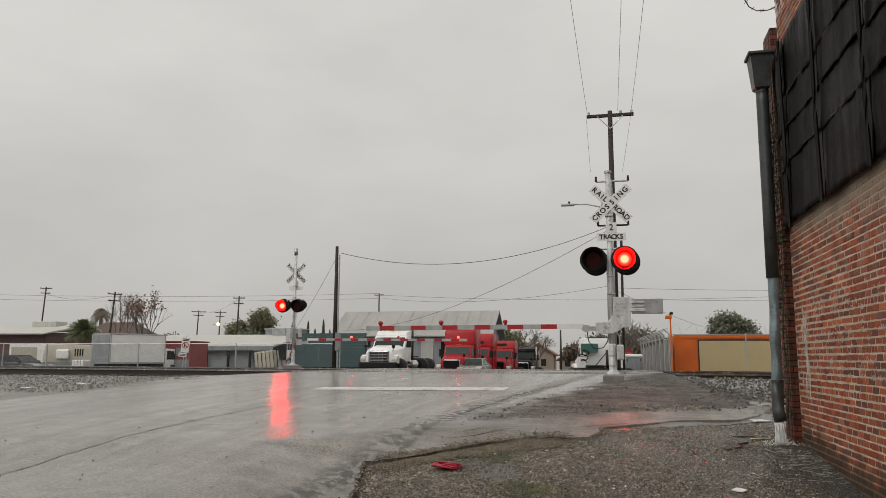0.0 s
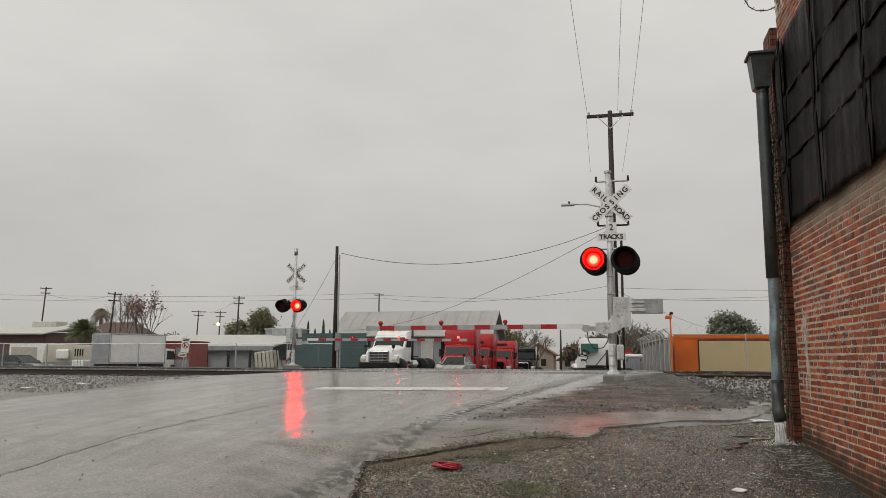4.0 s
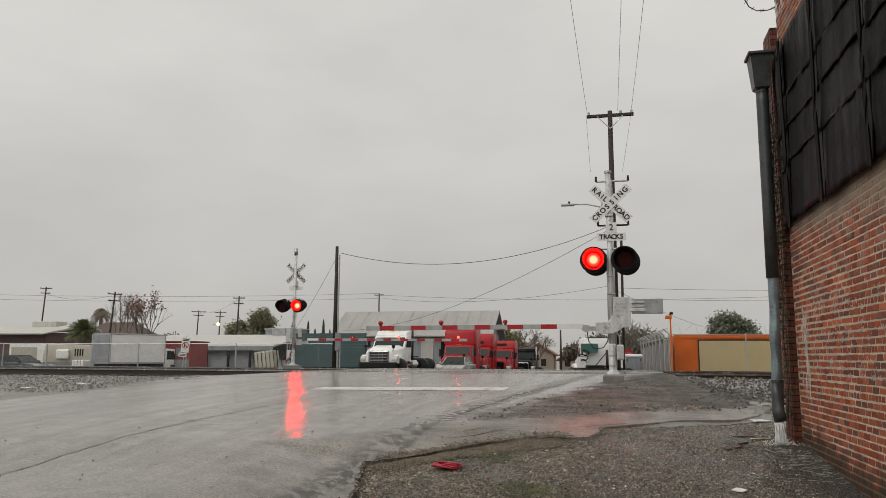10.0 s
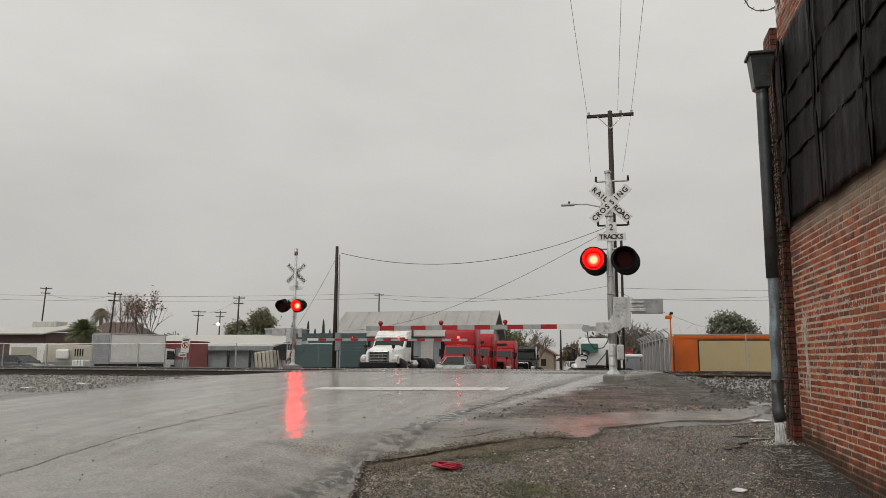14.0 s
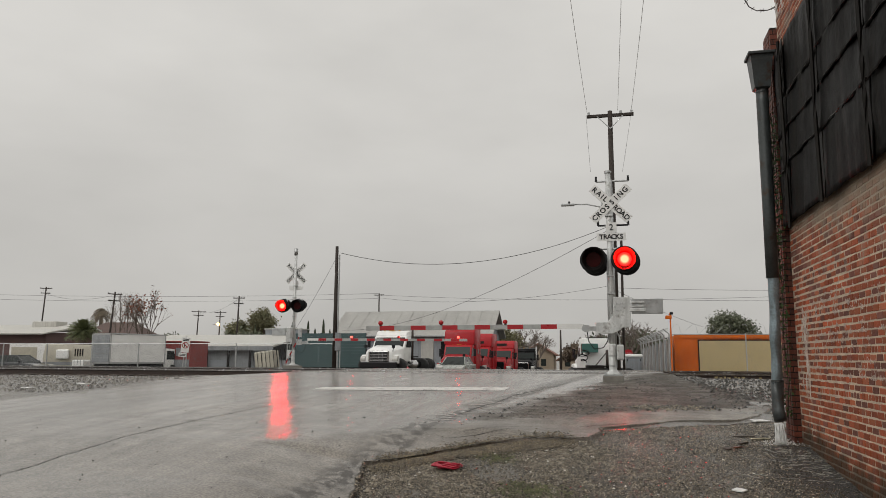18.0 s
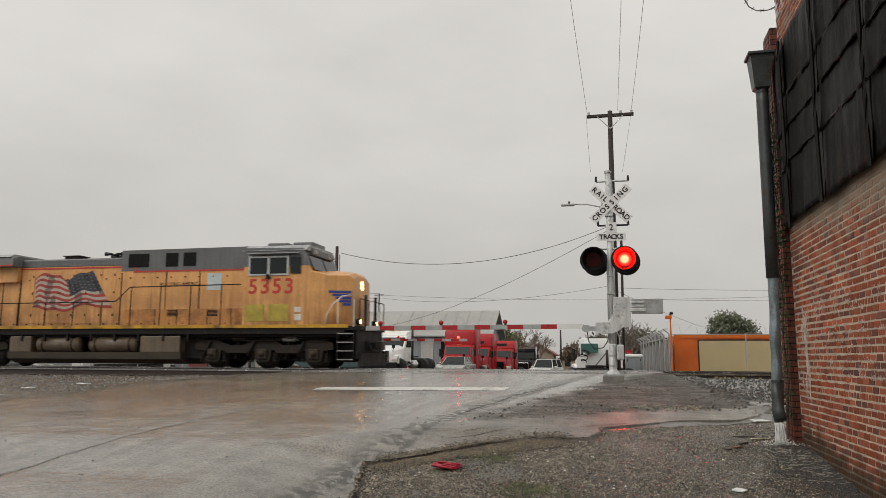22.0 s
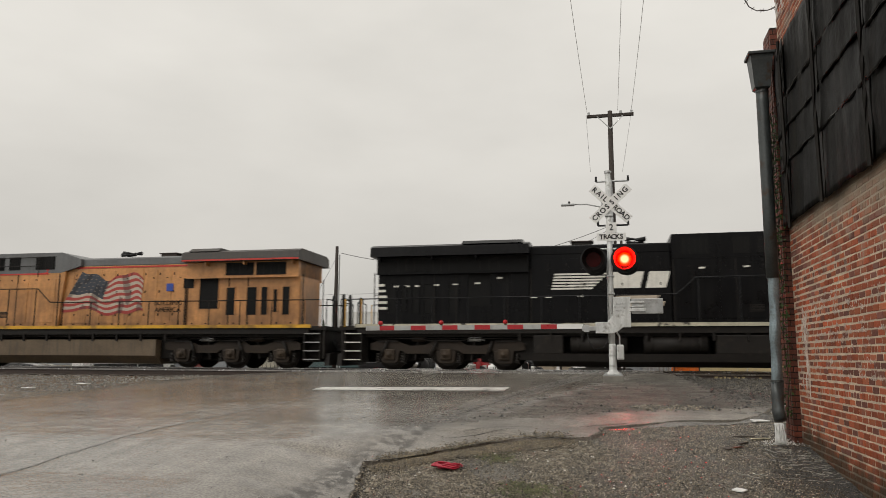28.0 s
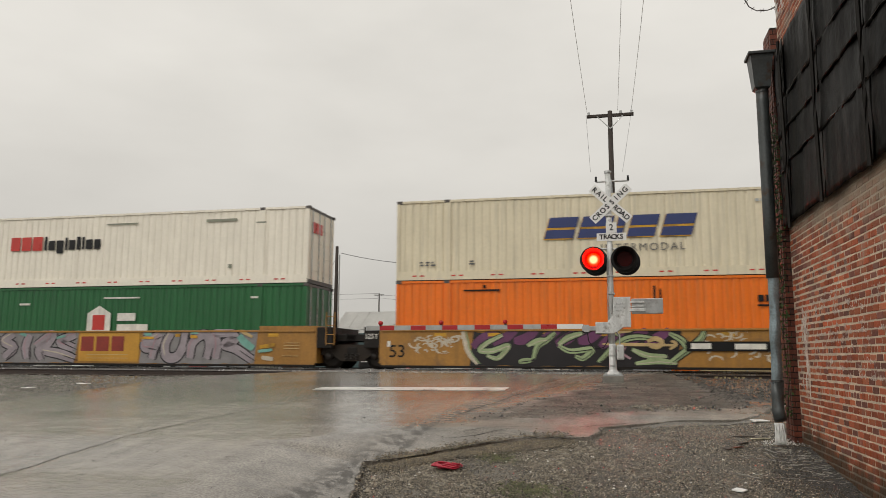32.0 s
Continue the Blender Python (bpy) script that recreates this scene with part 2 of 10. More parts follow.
    worn.inputs[0].default_value = 1.0
    worn.inputs[6].default_value = (0.098, 0.089, 0.076, 1)
    L.new(speck, worn.inputs[7])
    mix = N.new("ShaderNodeMix")
    mix.data_type = "RGBA"
    L.new(mask, mix.inputs[0])
    L.new(pits.outputs[2], mix.inputs[6])
    L.new(worn.outputs[2], mix.inputs[7])
    L.new(mix.outputs[2], b.inputs["Base Color"])
    # dull the wet gloss on the gritty part, in blotches
    dull = op("MULTIPLY", mask, step(tex(3.0, 6.0), 0.35, 0.7, 0.28, 0.55))
    old = op("MAXIMUM", mask, op("MULTIPLY", past_crack, 0.6))
    dull = op("MAXIMUM", dull, op("MULTIPLY", past_crack, 0.24))
    dull = op("MAXIMUM", dull, op("MULTIPLY", scuff, 0.30))
    dull = op("ADD", dull, step(tracks, 0.36, 0.64, 0.055, -0.02))
    L.new(op("ADD", b.inputs["Roughness"].links[0].from_socket, dull), b.inputs["Roughness"])
    L.new(step(old, 0.0, 1.0, 0.42, 0.10), b.inputs["Specular IOR Level"])
    # grain over slow waves
    bump = b.inputs["Normal"].links[0].from_node
    wave = N.new("ShaderNodeBump")
    wave.inputs["Strength"].default_value, wave.inputs["Distance"].default_value = 1.0, 0.006
    L.new(mapped((4.5, 8.0, 1.0), 0.0, 2.0), wave.inputs["Height"])
    grain = N.new("ShaderNodeBump")
    grain.inputs["Distance"].default_value = 0.014
    L.new(mask, grain.inputs["Strength"])
    L.new(tex(60.0, 3.0), grain.inputs["Height"])
    L.new(wave.outputs[0], grain.inputs["Normal"])
    L.new(grain.outputs[0], bump.inputs["Normal"])


worn_blend(ASPHALT_WET)
GRIT_WET = material("grit_wet", (0.092, 0.080, 0.061), 0.20, spec=0.45, vary=0.35, scale=0.9, bump=0.012, bump_scale=45, rough_vary=0.08,
                    spots=(0.13, 0.12, 0.10), spot_scale=45, spot_cut=(0.58, 0.70))
WATER = material("puddle_water", (0.110, 0.101, 0.086), 0.26, spec=0.30, vary=0.3, scale=1.6, bump=0.002, bump_scale=22, rough_vary=0.04)
PAINT_LINE = material("road_paint", (0.62, 0.61, 0.57), 0.35, vary=0.15, scale=3, spots=(0.14, 0.13, 0.12), spot_scale=5, spot_cut=(0.52, 0.66))
RAIL_TOP = material("rail_steel", (0.42, 0.41, 0.40), 0.22, 1.0, vary=0.1, scale=3)
RAIL_RUST = material("rail_rust", (0.035, 0.022, 0.017), 0.65, 0.0, vary=0.3, scale=5, bump=0.003)
TIE_WOOD = material("tie_wood", (0.07, 0.055, 0.045), 0.75, vary=0.3, scale=4, bump=0.006, bump_scale=25)
BRICK = material("brick_red", (0.33, 0.078, 0.034), 0.75, spec=0.25, vary=0.3, scale=5, bump=0.004, bump_scale=60, per_object=0.05,
                 spots=(0.11, 0.045, 0.032), spot_scale=9, spot_cut=(0.55, 0.75))
MORTAR = material("mortar", (0.52, 0.425, 0.32), 0.75, vary=0.25, scale=4, bump=0.006, bump_scale=40)
TARP = material("tar_cloth", (0.0035, 0.0033, 0.0029), 0.5, spec=0.055, vary=0.6, scale=1.3, bump=0.010, bump_scale=9, streaks=(0.018, 0.0155, 0.011), streak_mix=0.85, spots=(0.012, 0.0105, 0.008), spot_scale=2.2, spot_cut=(0.55, 0.78))
GALV = material("galvanised", (0.45, 0.46, 0.46), 0.42, 0.75, vary=0.15, scale=6, spots=(0.30, 0.29, 0.28), spot_scale=4)
PIPE = material("pipe_metal", (0.055, 0.062, 0.062), 0.42, 0.3, vary=0.25, scale=3, spots=(0.05, 0.03, 0.02), spot_scale=7)
SILVER = material("silver_paint", (0.58, 0.59, 0.58), 0.45, 0.2, vary=0.2, scale=4, spots=(0.24, 0.23, 0.21), spot_scale=8, streak_mix=0.6, streaks=(0.26, 0.25, 0.23))
BLACK = material("black_paint", (0.007, 0.007, 0.008), 0.45, spec=0.3, vary=0.2, scale=4)
SIGN_WHITE = material("sign_white", (0.74, 0.74, 0.72), 0.4, vary=0.06, scale=4)
SIGN_RED = material("reflective_red", (0.36, 0.010, 0.016), 0.35, vary=0.08, scale=6)
HOOD_BLACK = material("hood_black", (0.0085, 0.0065, 0.006), 0.5, spec=0.3, vary=0.25, scale=6)


def lens_glow(name, power, core):
    """A lit lens: a hot yellow core that falls off to deep red at the rim."""
    m = bpy.data.materials.new(name)
    m.use_nodes = True
    N, L = m.node_tree.nodes, m.node_tree.links
    b = N["Principled BSDF"]
    tc, ln_, ramp = N.new("ShaderNodeTexCoord"), N.new("ShaderNodeVectorMath"), N.new("ShaderNodeValToRGB")
    ln_.operation = "LENGTH"
    sc = N.new("ShaderNodeMath")
    sc.operation = "MULTIPLY"
    sc.inputs[1].default_value = 5.0
    L.new(tc.outputs["Object"], ln_.inputs[0])
    L.new(ln_.outputs["Value"], sc.inputs[0])
    L.new(sc.outputs[0], ramp.inputs[0])
    ramp.color_ramp.elements[0].position, ramp.color_ramp.elements[1].position = core, 0.80
    ramp.color_ramp.elements[0].color = (1.0, 0.86 / power, 0.42 / power, 1)
    ramp.color_ramp.elements[1].color = (0.55, 0.010 / power, 0.02 / power, 1)
    e = ramp.color_ramp.elements.new(core + 0.22)
    e.color = (1.0, 0.10 / power, 0.05 / power, 1)
    b.inputs["Base Color"].default_value = (0.25, 0.005, 0.005, 1)
    L.new(ramp.outputs[0], b.inputs["Emission Color"])
    b.inputs["Emission Strength"].default_value = power
    return m


LENS_NEAR, LENS_FAR = lens_glow("lens_near", 80.0, 0.34), lens_glow("lens_far", 180.0, 0.42)
LENS_DARK = material("lens_dark", (0.040, 0.002, 0.002), 0.45, spec=0.12, vary=0.2, scale=20)
CONCRETE = material("concrete", (0.17, 0.16, 0.14), 0.7, vary=0.25, scale=3, bump=0.004, bump_scale=40)
POLE_WOOD = material("pole_wood", (0.034, 0.025, 0.020), 0.75, vary=0.3, scale=3, bump=0.006, bump_scale=14, stretch=(4, 4, 0.6))
WIRE = material("wire_black", (0.03, 0.03, 0.03), 0.5, vary=0.1)
WIRE_BARE = material("wire_aluminium", (0.42, 0.42, 0.41), 0.5, 0.3, vary=0.1)

# ---- ground, road, tracks ----
def steps(*spans):
    """Grid lines: (from, to, step) spans, joined."""
    out = []
    for a, b, d in spans:
        k = max(1, round((b - a) / d))
        out += [a + (b - a) * i / k for i in range(k)]
    return out + [spans[-1][1]]


def sheet(name, ss, ms, height, mat):
    verts, faces = [], []
    for m in ms:
        for s in ss:
            verts.append((s, m, height(s, m)))
    w = len(ss)
    for j in range(len(ms) - 1):
        for i in range(w - 1):
            faces.append((j * w + i, j * w + i + 1, (j + 1) * w + i + 1, (j + 1) * w + i))
    me = bpy.data.meshes.new(name)
    me.from_pydata(verts, [], faces)
    me.materials.append(mat)
    for p in me.polygons:
        p.use_smooth = True
    ob = new(name, me)
    ob.matrix_world = YARD
    return ob


def rough_ground(s, m):
    z = lay(s, m) - 0.035
    if -16 < s < 8 and 3 < m < 22:
        z += 0.012 * noise.noise(V(s * 1.7, m * 1.7, 0)) + 0.007 * noise.noise(V(s * 6, m * 6, 3))
        # splash hollow at the pipe's foot and along the wall
        if s > 0.6:
            z -= 0.02 * math.exp(-((s - 1.7) ** 2 + (m - 8.4) ** 2) / 0.3)
    return z


ground = sheet("ground",
               steps((-2200, -300, 380), (-300, -60, 40), (-60, -16, 4), (-16, -3, 0.25), (-3, 2.6, 0.055), (2.6, 10, 0.3), (10, 60, 6), (60, 300, 40), (300, 2200, 380)),
               steps((-300, -30, 60), (-30, 4, 3), (4, 11, 0.055), (11, 22, 0.2), (22, 60, 1), (60, 300, 30), (300, 3000, 450)), rough_ground, GRIT_WET)
tagged(ground, "wet dark grit and packed gravel with small stones", "ground", kind="structure")


def road_right(m):
    r = lerp_table(m, (4, 6.2, 7.16, 7.3, 7.67, 8.0, 8.34, 8.55, 9.2, 9.9, 10.2, 10.6, 12, 18.7, 20.5, 34, 40, 90),
                   (-2.1, -2.16, -2.36, -2.1, -1.79, -1.5, -1.05, -0.2, -0.12, 0.72, 1.62, 1.9, 2.4, 1.75, 1.7, 1.5, -1.0, -1.0))
    return r + 0.07 * noise.noise(V(m * 2.3, 0, 5)) + 0.035 * noise.noise(V(m * 9, 0, 8))


def road_left(m):
    r = lerp_table(m, (0, 5, 11, 13.8, 18.7, 30, 40, 90), (-9.5, -9.6, -10.2, -10.7, -12.6, -12.6, -11, -11))
    return r + 0.15 * noise.noise(V(m * 1.1, 3, 5)) + 0.06 * noise.noise(V(m * 5, 3, 8))


def worn_edge(m):
    """Where the newer street surface ends and the old rough apron begins."""
    e = lerp_table(m, (7.0, 7.2, 9.3, 12.5, 16.3, 21), (-2.3, -2.25, -1.97, -1.63, -0.98, 0.11))
    return e + 0.09 * noise.noise(V(m * 1.8, 7, 1)) + 0.03 * noise.noise(V(m * 7, 7, 1))


def road_height(s, m):
    z = lay(s, m) + 0.008 + 0.006 * noise.noise(V(s * 0.5, m * 0.5, 9))
    # the street lies flatter than the washed-out grit beside it
    k = max(0.0, min(1.0, (road_right(m) - s) / 1.3))
    z += k * k * (3 - 2 * k) * lerp_table(m, (0, 5.8, 7.3, 8.7, 11, 13), (0.24, 0.20, 0.15, 0.07, 0.02, 0.0))
    # an old seam, sunk a little
    seam = -5.2 + 0.45 * (m - 6) / 6.6 + 0.05 * noise.noise(V(m * 1.5, 1, 1))
    z -= 0.006 * math.exp(-((s - seam) / 0.06) ** 2) * (1 if 4 < m < 12.8 else 0)
    if 7.2 < m < 21 and s > -3:
        d = s - worn_edge(m)
        z -= 0.010 / (1 + math.exp(max(-40, min(40, -d / 0.06))))
        if d > 0:
            k = min(1.0, d / 0.5)
            z += k * (0.010 * noise.noise(V(s * 2.2, m * 2.2, 4)) + 0.006 * noise.noise(V(s * 7, m * 7, 4)))
    return z


def build_road():
    ms = steps((-30, 4, 2), (4, 11, 0.05), (11, 20, 0.12), (20, 40, 0.5), (40, 200, 10))
    cols = 170
    verts, faces = [], []
    for m in ms:
        a, b = road_left(m), road_right(m)
        for i in range(cols + 1):
            k = (i / cols) ** 0.6
            s = a + (b - a) * k
            z = road_height(s, m)
            if i in (0, cols):
                z -= 0.09
            verts.append((s, m, z))
    w = cols + 1
    for j in range(len(ms) - 1):
        for i in range(cols):
            faces.append((j * w + i, j * w + i + 1, (j + 1) * w + i + 1, (j + 1) * w + i))
    me = bpy.data.meshes.new("road")
    me.from_pydata(verts, [], faces)
    me.materials.append(ASPHALT_WET)
    for k, p in enumerate(me.polygons):
        p.use_smooth = k % cols not in (0, cols - 1)
    ob = new("road", me)
    ob.matrix_world = YARD
    tagged(ob, "rain-soaked grey asphalt street with a cracked ragged edge", "road", kind="structure")


build_road()


def patch(name, outline, lift, mat, label, category, ragged=0.04, depth=0.0):
    """A thin sheet that follows the road, with an uneven rim, from a few corners."""
    pts = []
    for (a, b), (c, d) in zip(outline, outline[1:] + outline[:1]):
        k = max(2, int(math.hypot(c - a, d - b) / 0.12))
        for i in range(k):
            s, m = a + (c - a) * i / k, b + (d - b) * i / k
            pts.append((s + ragged * noise.noise(V(s * 4, m * 4, 2)), m + ragged * noise.noise(V(s * 4, m * 4, 7))))
    bm = bmesh.new()
    vs = [bm.verts.new((s, m, 0)) for s, m in pts]
    f = bm.faces.new(vs)
    bmesh.ops.triangulate(bm, faces=[f])
    for _ in range(2):
        bmesh.ops.subdivide_edges(bm, edges=[e for e in bm.edges if e.calc_length() > 0.25], cuts=1)
        bmesh.ops.triangulate(bm, faces=bm.faces[:])
    for v in bm.verts:
        v.co.z = max(road_height(v.co.x, v.co.y) if v.co.x < road_right(v.co.y) else -9, rough_ground(v.co.x, v.co.y)) + lift
    bmesh.ops.recalc_face_normals(bm, faces=bm.faces[:])
    ob = link(name, bm, mat, True)
    if ob.data.polygons[0].normal.z < 0:
        ob.data.flip_normals()
    ob.matrix_world = YARD
    return tagged(ob, label, category, kind="structure")


patch("stop_line", [(-5.5, 13.3), (-1.95, 13.8), (-1.95, 14.85), (-5.6, 14.05)], 0.005, PAINT_LINE, "worn white stop line painted on wet asphalt", "road marking", 0.05)


def build_puddle(outline, drop):
    """Still water lying in a hollow: the uneven ground breaks its shore."""
    cs, cm = sum(p[0] for p in outline) / len(outline), sum(p[1] for p in outline) / len(outline)
    pts = []
    for (a, b), (c, d) in zip(outline, outline[1:] + outline[:1]):
        k = max(2, int(math.hypot(c - a, d - b) / 0.06))
        for i in range(k):
            s, m = a + (c - a) * i / k, b + (d - b) * i / k
            pts.append((s + 0.09 * noise.noise(V(s * 5, m * 5, 2)), m + 0.12 * noise.noise(V(s * 5, m * 5, 7))))
    bm = bmesh.new()
    f = bm.faces.new([bm.verts.new((s, m, 0)) for s, m in pts])
    bmesh.ops.triangulate(bm, faces=[f])
    for v in bm.verts:
        v.co.z = lay(v.co.x, v.co.y) + drop if v.co.x < road_right(v.co.y) - 0.05 else rough_ground(v.co.x, v.co.y) + 0.004
    bmesh.ops.recalc_face_normals(bm, faces=bm.faces[:])
    ob = link("puddle", bm, WATER, True)
    if ob.data.polygons[0].normal.z < 0:
        ob.data.flip_normals()
    ob.matrix_world = YARD
    tagged(ob, "shallow rain puddle along the broken asphalt edge", "puddle", kind="structure")


build_puddle([(-0.75, 8.95), (-0.3, 9.05), (0.09, 9.3), (0.63, 9.6), (1.32, 9.9), (1.95, 10.25), (2.1, 11.0), (1.5, 10.65), (0.83, 10.2), (-0.1, 9.75), (-0.6, 9.3)], 0.004)
build_puddle([(1.37, 11.4), (2.25, 11.5), (2.38, 12.4), (1.4, 12.2)], 0.0)



def crack(line, m0, m1, width, seed, label):
    """A dark open crack in the asphalt that follows line(m), with an uneven width."""
    verts, faces = [], []
    n = int((m1 - m0) / 0.03)
    for i in range(n + 1):
        m = m0 + (m1 - m0) * i / n
        s = line(m) + 0.02 * noise.noise(V(m * 6, seed, 0)) + 0.008 * noise.noise(V(m * 25, seed, 4))
        w = width * (0.35 + 1.3 * abs(noise.noise(V(m * 3.3, seed, 9))) + 0.5 * abs(noise.noise(V(m * 17, seed, 2)))) * min(1.0, 6 * min(i, n - i) / n + 0.1)
        for k in (-0.5, 0.5):
            verts.append((s + k * w, m, road_height(s + k * w, m) + 0.003))
    for i in range(n):
        faces.append((2 * i, 2 * i + 1, 2 * i + 3, 2 * i + 2))
    me = bpy.data.meshes.new("road_crack")
    me.from_pydata(verts, [], faces)
    me.materials.append(TAR)
    ob = new("road_crack", me)
    ob.matrix_world = YARD
    tagged(ob, label, "road crack", kind="structure")


TAR = material("crack_dirt", (0.034, 0.030, 0.025), 0.5, spec=0.2, vary=0.4, scale=6, bump=0.004, bump_scale=60)
crack(worn_edge, 9.2, 16.5, 0.036, 1, "dark ragged crack between old and newer asphalt")
crack(lambda m: -5.2 + 0.45 * (m - 6) / 6.6 + 0.05 * noise.noise(V(m * 1.5, 1, 1)), 4.6, 13.0, 0.024, 5, "dark seam along the wet asphalt")
crack(lambda m: -1.1 + 0.35 * (m - 12) + 0.1 * math.sin(m * 3), 12.3, 14.6, 0.03, 8, "short crack in the old asphalt")
crack(lambda m: -1.7 + 1.5 * (m - 8.35), 8.35, 8.95, 0.022, 9, "short crack in the old asphalt")
crack(lambda m: -1.80 + 1.45 * (m - 8.13), 8.12, 8.66, 0.018, 10, "dark crumbling crack near the street's broken edge")
crack(lambda m: -0.68 + 1.42 * (m - 9.0), 8.98, 9.62, 0.035, 11, "dark crack at the end of the old asphalt")
crack(lambda m: -1.55 + 0.9 * (m - 13.0), 12.75, 13.25, 0.04, 12, "short branching crack in the asphalt")


def build_rails():
    for name, m0 in (("railway_track", TRACK_NEAR), ("railway_track", TRACK_FAR)):
        tr = thing(name, at(0, m0, 0), "steel rails on dark ballast crossing the street", "railway track", "tracks", "structure")
        prof = [(-0.07, -0.18), (0.07, -0.18), (0.07, -0.165), (0.012, -0.15), (0.012, -0.045), (0.037, -0.035), (0.037, -0.006), (0.028, 0.0),
                (-0.028, 0.0), (-0.037, -0.006), (-0.037, -0.035), (-0.012, -0.045), (-0.012, -0.15), (-0.07, -0.165)]
        for side in (-0.755, 0.755):
            bm = bmesh.new()
            prism(bm, [(u + side, v) for u, v in prof], "x", -160, 160)
            part("rail", bm, RAIL_RUST, tr, "rusty steel rail")
            part("running_surface", boxes((-160, 160, side - 0.0385, side + 0.0385, -0.020, 0.003)), RAIL_TOP, tr, "polished wet rail head")
        tie = boxes((-0.11, 0.11, -1.3, 1.3, -0.30, -0.172), bevel=0.01)
        first = None
        for x in [-13.2 - 0.52 * i for i in range(26)] + [2.6 + 0.52 * i for i in range(14)]:
            if first is None:
                first = part("tie", tie, TIE_WOOD, tr, "", m=pose(x, 0, 0))
            else:
                again(first, pose(x + random.uniform(-0.03, 0.03), random.uniform(-0.05, 0.05), random.uniform(-0.01, 0.01), 0, 0, random.uniform(-1, 1)))
        if m0 == TRACK_NEAR:
            for k, (x, w) in enumerate(((2.75, 0.09), (2.88, 0.07), (2.99, 0.06), (3.08, 0.09), (3.27, 0.06), (3.36, 0.05), (3.45, 0.09), (3.9, 0.06))):
                part("chalk_mark", boxes((x, x + w, -0.772, -0.766, -0.145, -0.055 - 0.012 * (k % 2))), SIGN_YELLOW, tr, "faded yellow chalk mark on the rail")


SIGN_YELLOW = material("chalk_yellow", (0.30, 0.24, 0.12), 0.7, vary=0.3, scale=8)
build_rails()


def stones(name, count, area, size, mat, seed, label, lift=0.0):
    """Loose stones as one stuff object."""
    rnd = random.Random(seed)
    verts, faces = [], []
    for _ in range(count):
        s, m = area(rnd)
        z = (road_height(s, m) if road_left(m) < s < road_right(m) else rough_ground(s, m)) + lift
        r = size[0] + (size[1] - size[0]) * rnd.random() ** 2
        k = len(verts)
        a = rnd.random() * 6.28
        for u, v, w in ((1, 0, 0.1), (0.3, 0.9, 0), (-0.8, 0.5, 0.15), (-0.7, -0.6, 0), (0.4, -0.9, 0.1), (0.2, 0.2, 0.75), (-0.2, -0.2, 0.6)):
            u, v, w = u * rnd.uniform(0.7, 1.2), v * rnd.uniform(0.6, 1.1), w * rnd.uniform(0.8, 1.2)
            verts.append((s + r * (u * math.cos(a) - v * math.sin(a)), m + r * (u * math.sin(a) + v * math.cos(a)), z + r * w))
        faces += [(k, k + 1, k + 5), (k + 1, k + 2, k + 5), (k + 2, k + 6, k + 5), (k + 2, k + 3, k + 6), (k + 3, k + 4, k + 6), (k + 4, k + 5, k + 6), (k + 4, k, k + 5)]
    me = bpy.data.meshes.new(name)
    me.from_pydata(verts, [], faces)
    me.materials.append(mat)
    ob = new(name, me)
    ob.matrix_world = YARD
    return tagged(ob, label, "stones", kind="stuff")


STONE_MIX = material("stone_mix", (0.125, 0.113, 0.097), 0.42, island=0.8, vary=0.3, scale=3.0, bump=0.003, bump_scale=80, spots=(0.26, 0.245, 0.22), spot_scale=2.5, spot_cut=(0.58, 0.66))
GRIT_MIX = material("grit_mix", (0.145, 0.124, 0.092), 0.24, island=0.95, vary=0.35, scale=9.0, spec=0.4)
GRIT_FINE = material("grit_fine", (0.290, 0.250, 0.190), 0.20, island=0.95, vary=0.35, scale=9.0, spec=0.45)
APRON_MIX = material("apron_mix", (0.075, 0.069, 0.059), 0.3, island=0.6, vary=0.3, scale=9.0)
DARK_PEBBLE = material("dark_pebble", (0.022, 0.020, 0.018), 0.4, island=0.6, vary=0.3, scale=9.0)
stones("ballast", 16000, lambda r: (r.uniform(-32, -11.2), r.uniform(13.5, 26)), (0.015, 0.045), STONE_MIX, 3, "loose grey ballast stones beside the rails")
BALLAST_DARK = material("ballast_dark", (0.040, 0.036, 0.030), 0.38, spec=0.3, island=0.9, vary=0.3, scale=3.0, spots=(0.20, 0.18, 0.15), spot_scale=3, spot_cut=(0.66, 0.72))
stones("ballast", 9000, lambda r: (r.uniform(1.7, 9), r.uniform(12.6, 26)), (0.012, 0.045), BALLAST_DARK, 4, "wet dark ballast stones beside the rails")


def grit_area(r):
    while True:
        s, m = r.uniform(-2.4, 2.4), r.uniform(4.6, 12.5)
        # thinner in the washed-out hollows and along the foot of the wall
        worn = 0.55 + 1.6 * noise.noise(V(s * 1.3, m * 1.1, 3)) + 0.4 * noise.noise(V(s * 4, m * 4, 8)) - 0.12 * max(0.0, min(1.0, (s - 1.25) / 0.4))
        if s > road_right(m) - 0.02 and r.random() < max(0.10, worn) and r.random() > 0.85 * max(0.0, min(1.0, (s + 0.45) / 0.5)):
            return s, m


def packed_area(r):
    """The bound, fine-grained surface between the broken street and the wall."""
    while True:
        s, m = r.uniform(-0.5, 2.0), r.uniform(4.6, 10.4)
        if s > road_right(m) - 0.02 and r.random() < min(1.0, (s + 0.5) / 0.5):
            return s, m


stones("fine_grit", 50000, packed_area, (0.003, 0.0085), GRIT_FINE, 55, "wet fine grit bound into the ground", -0.002)
stones("dark_grit", 16000, packed_area, (0.004, 0.010), DARK_PEBBLE, 56, "dark wet grains between the grit")


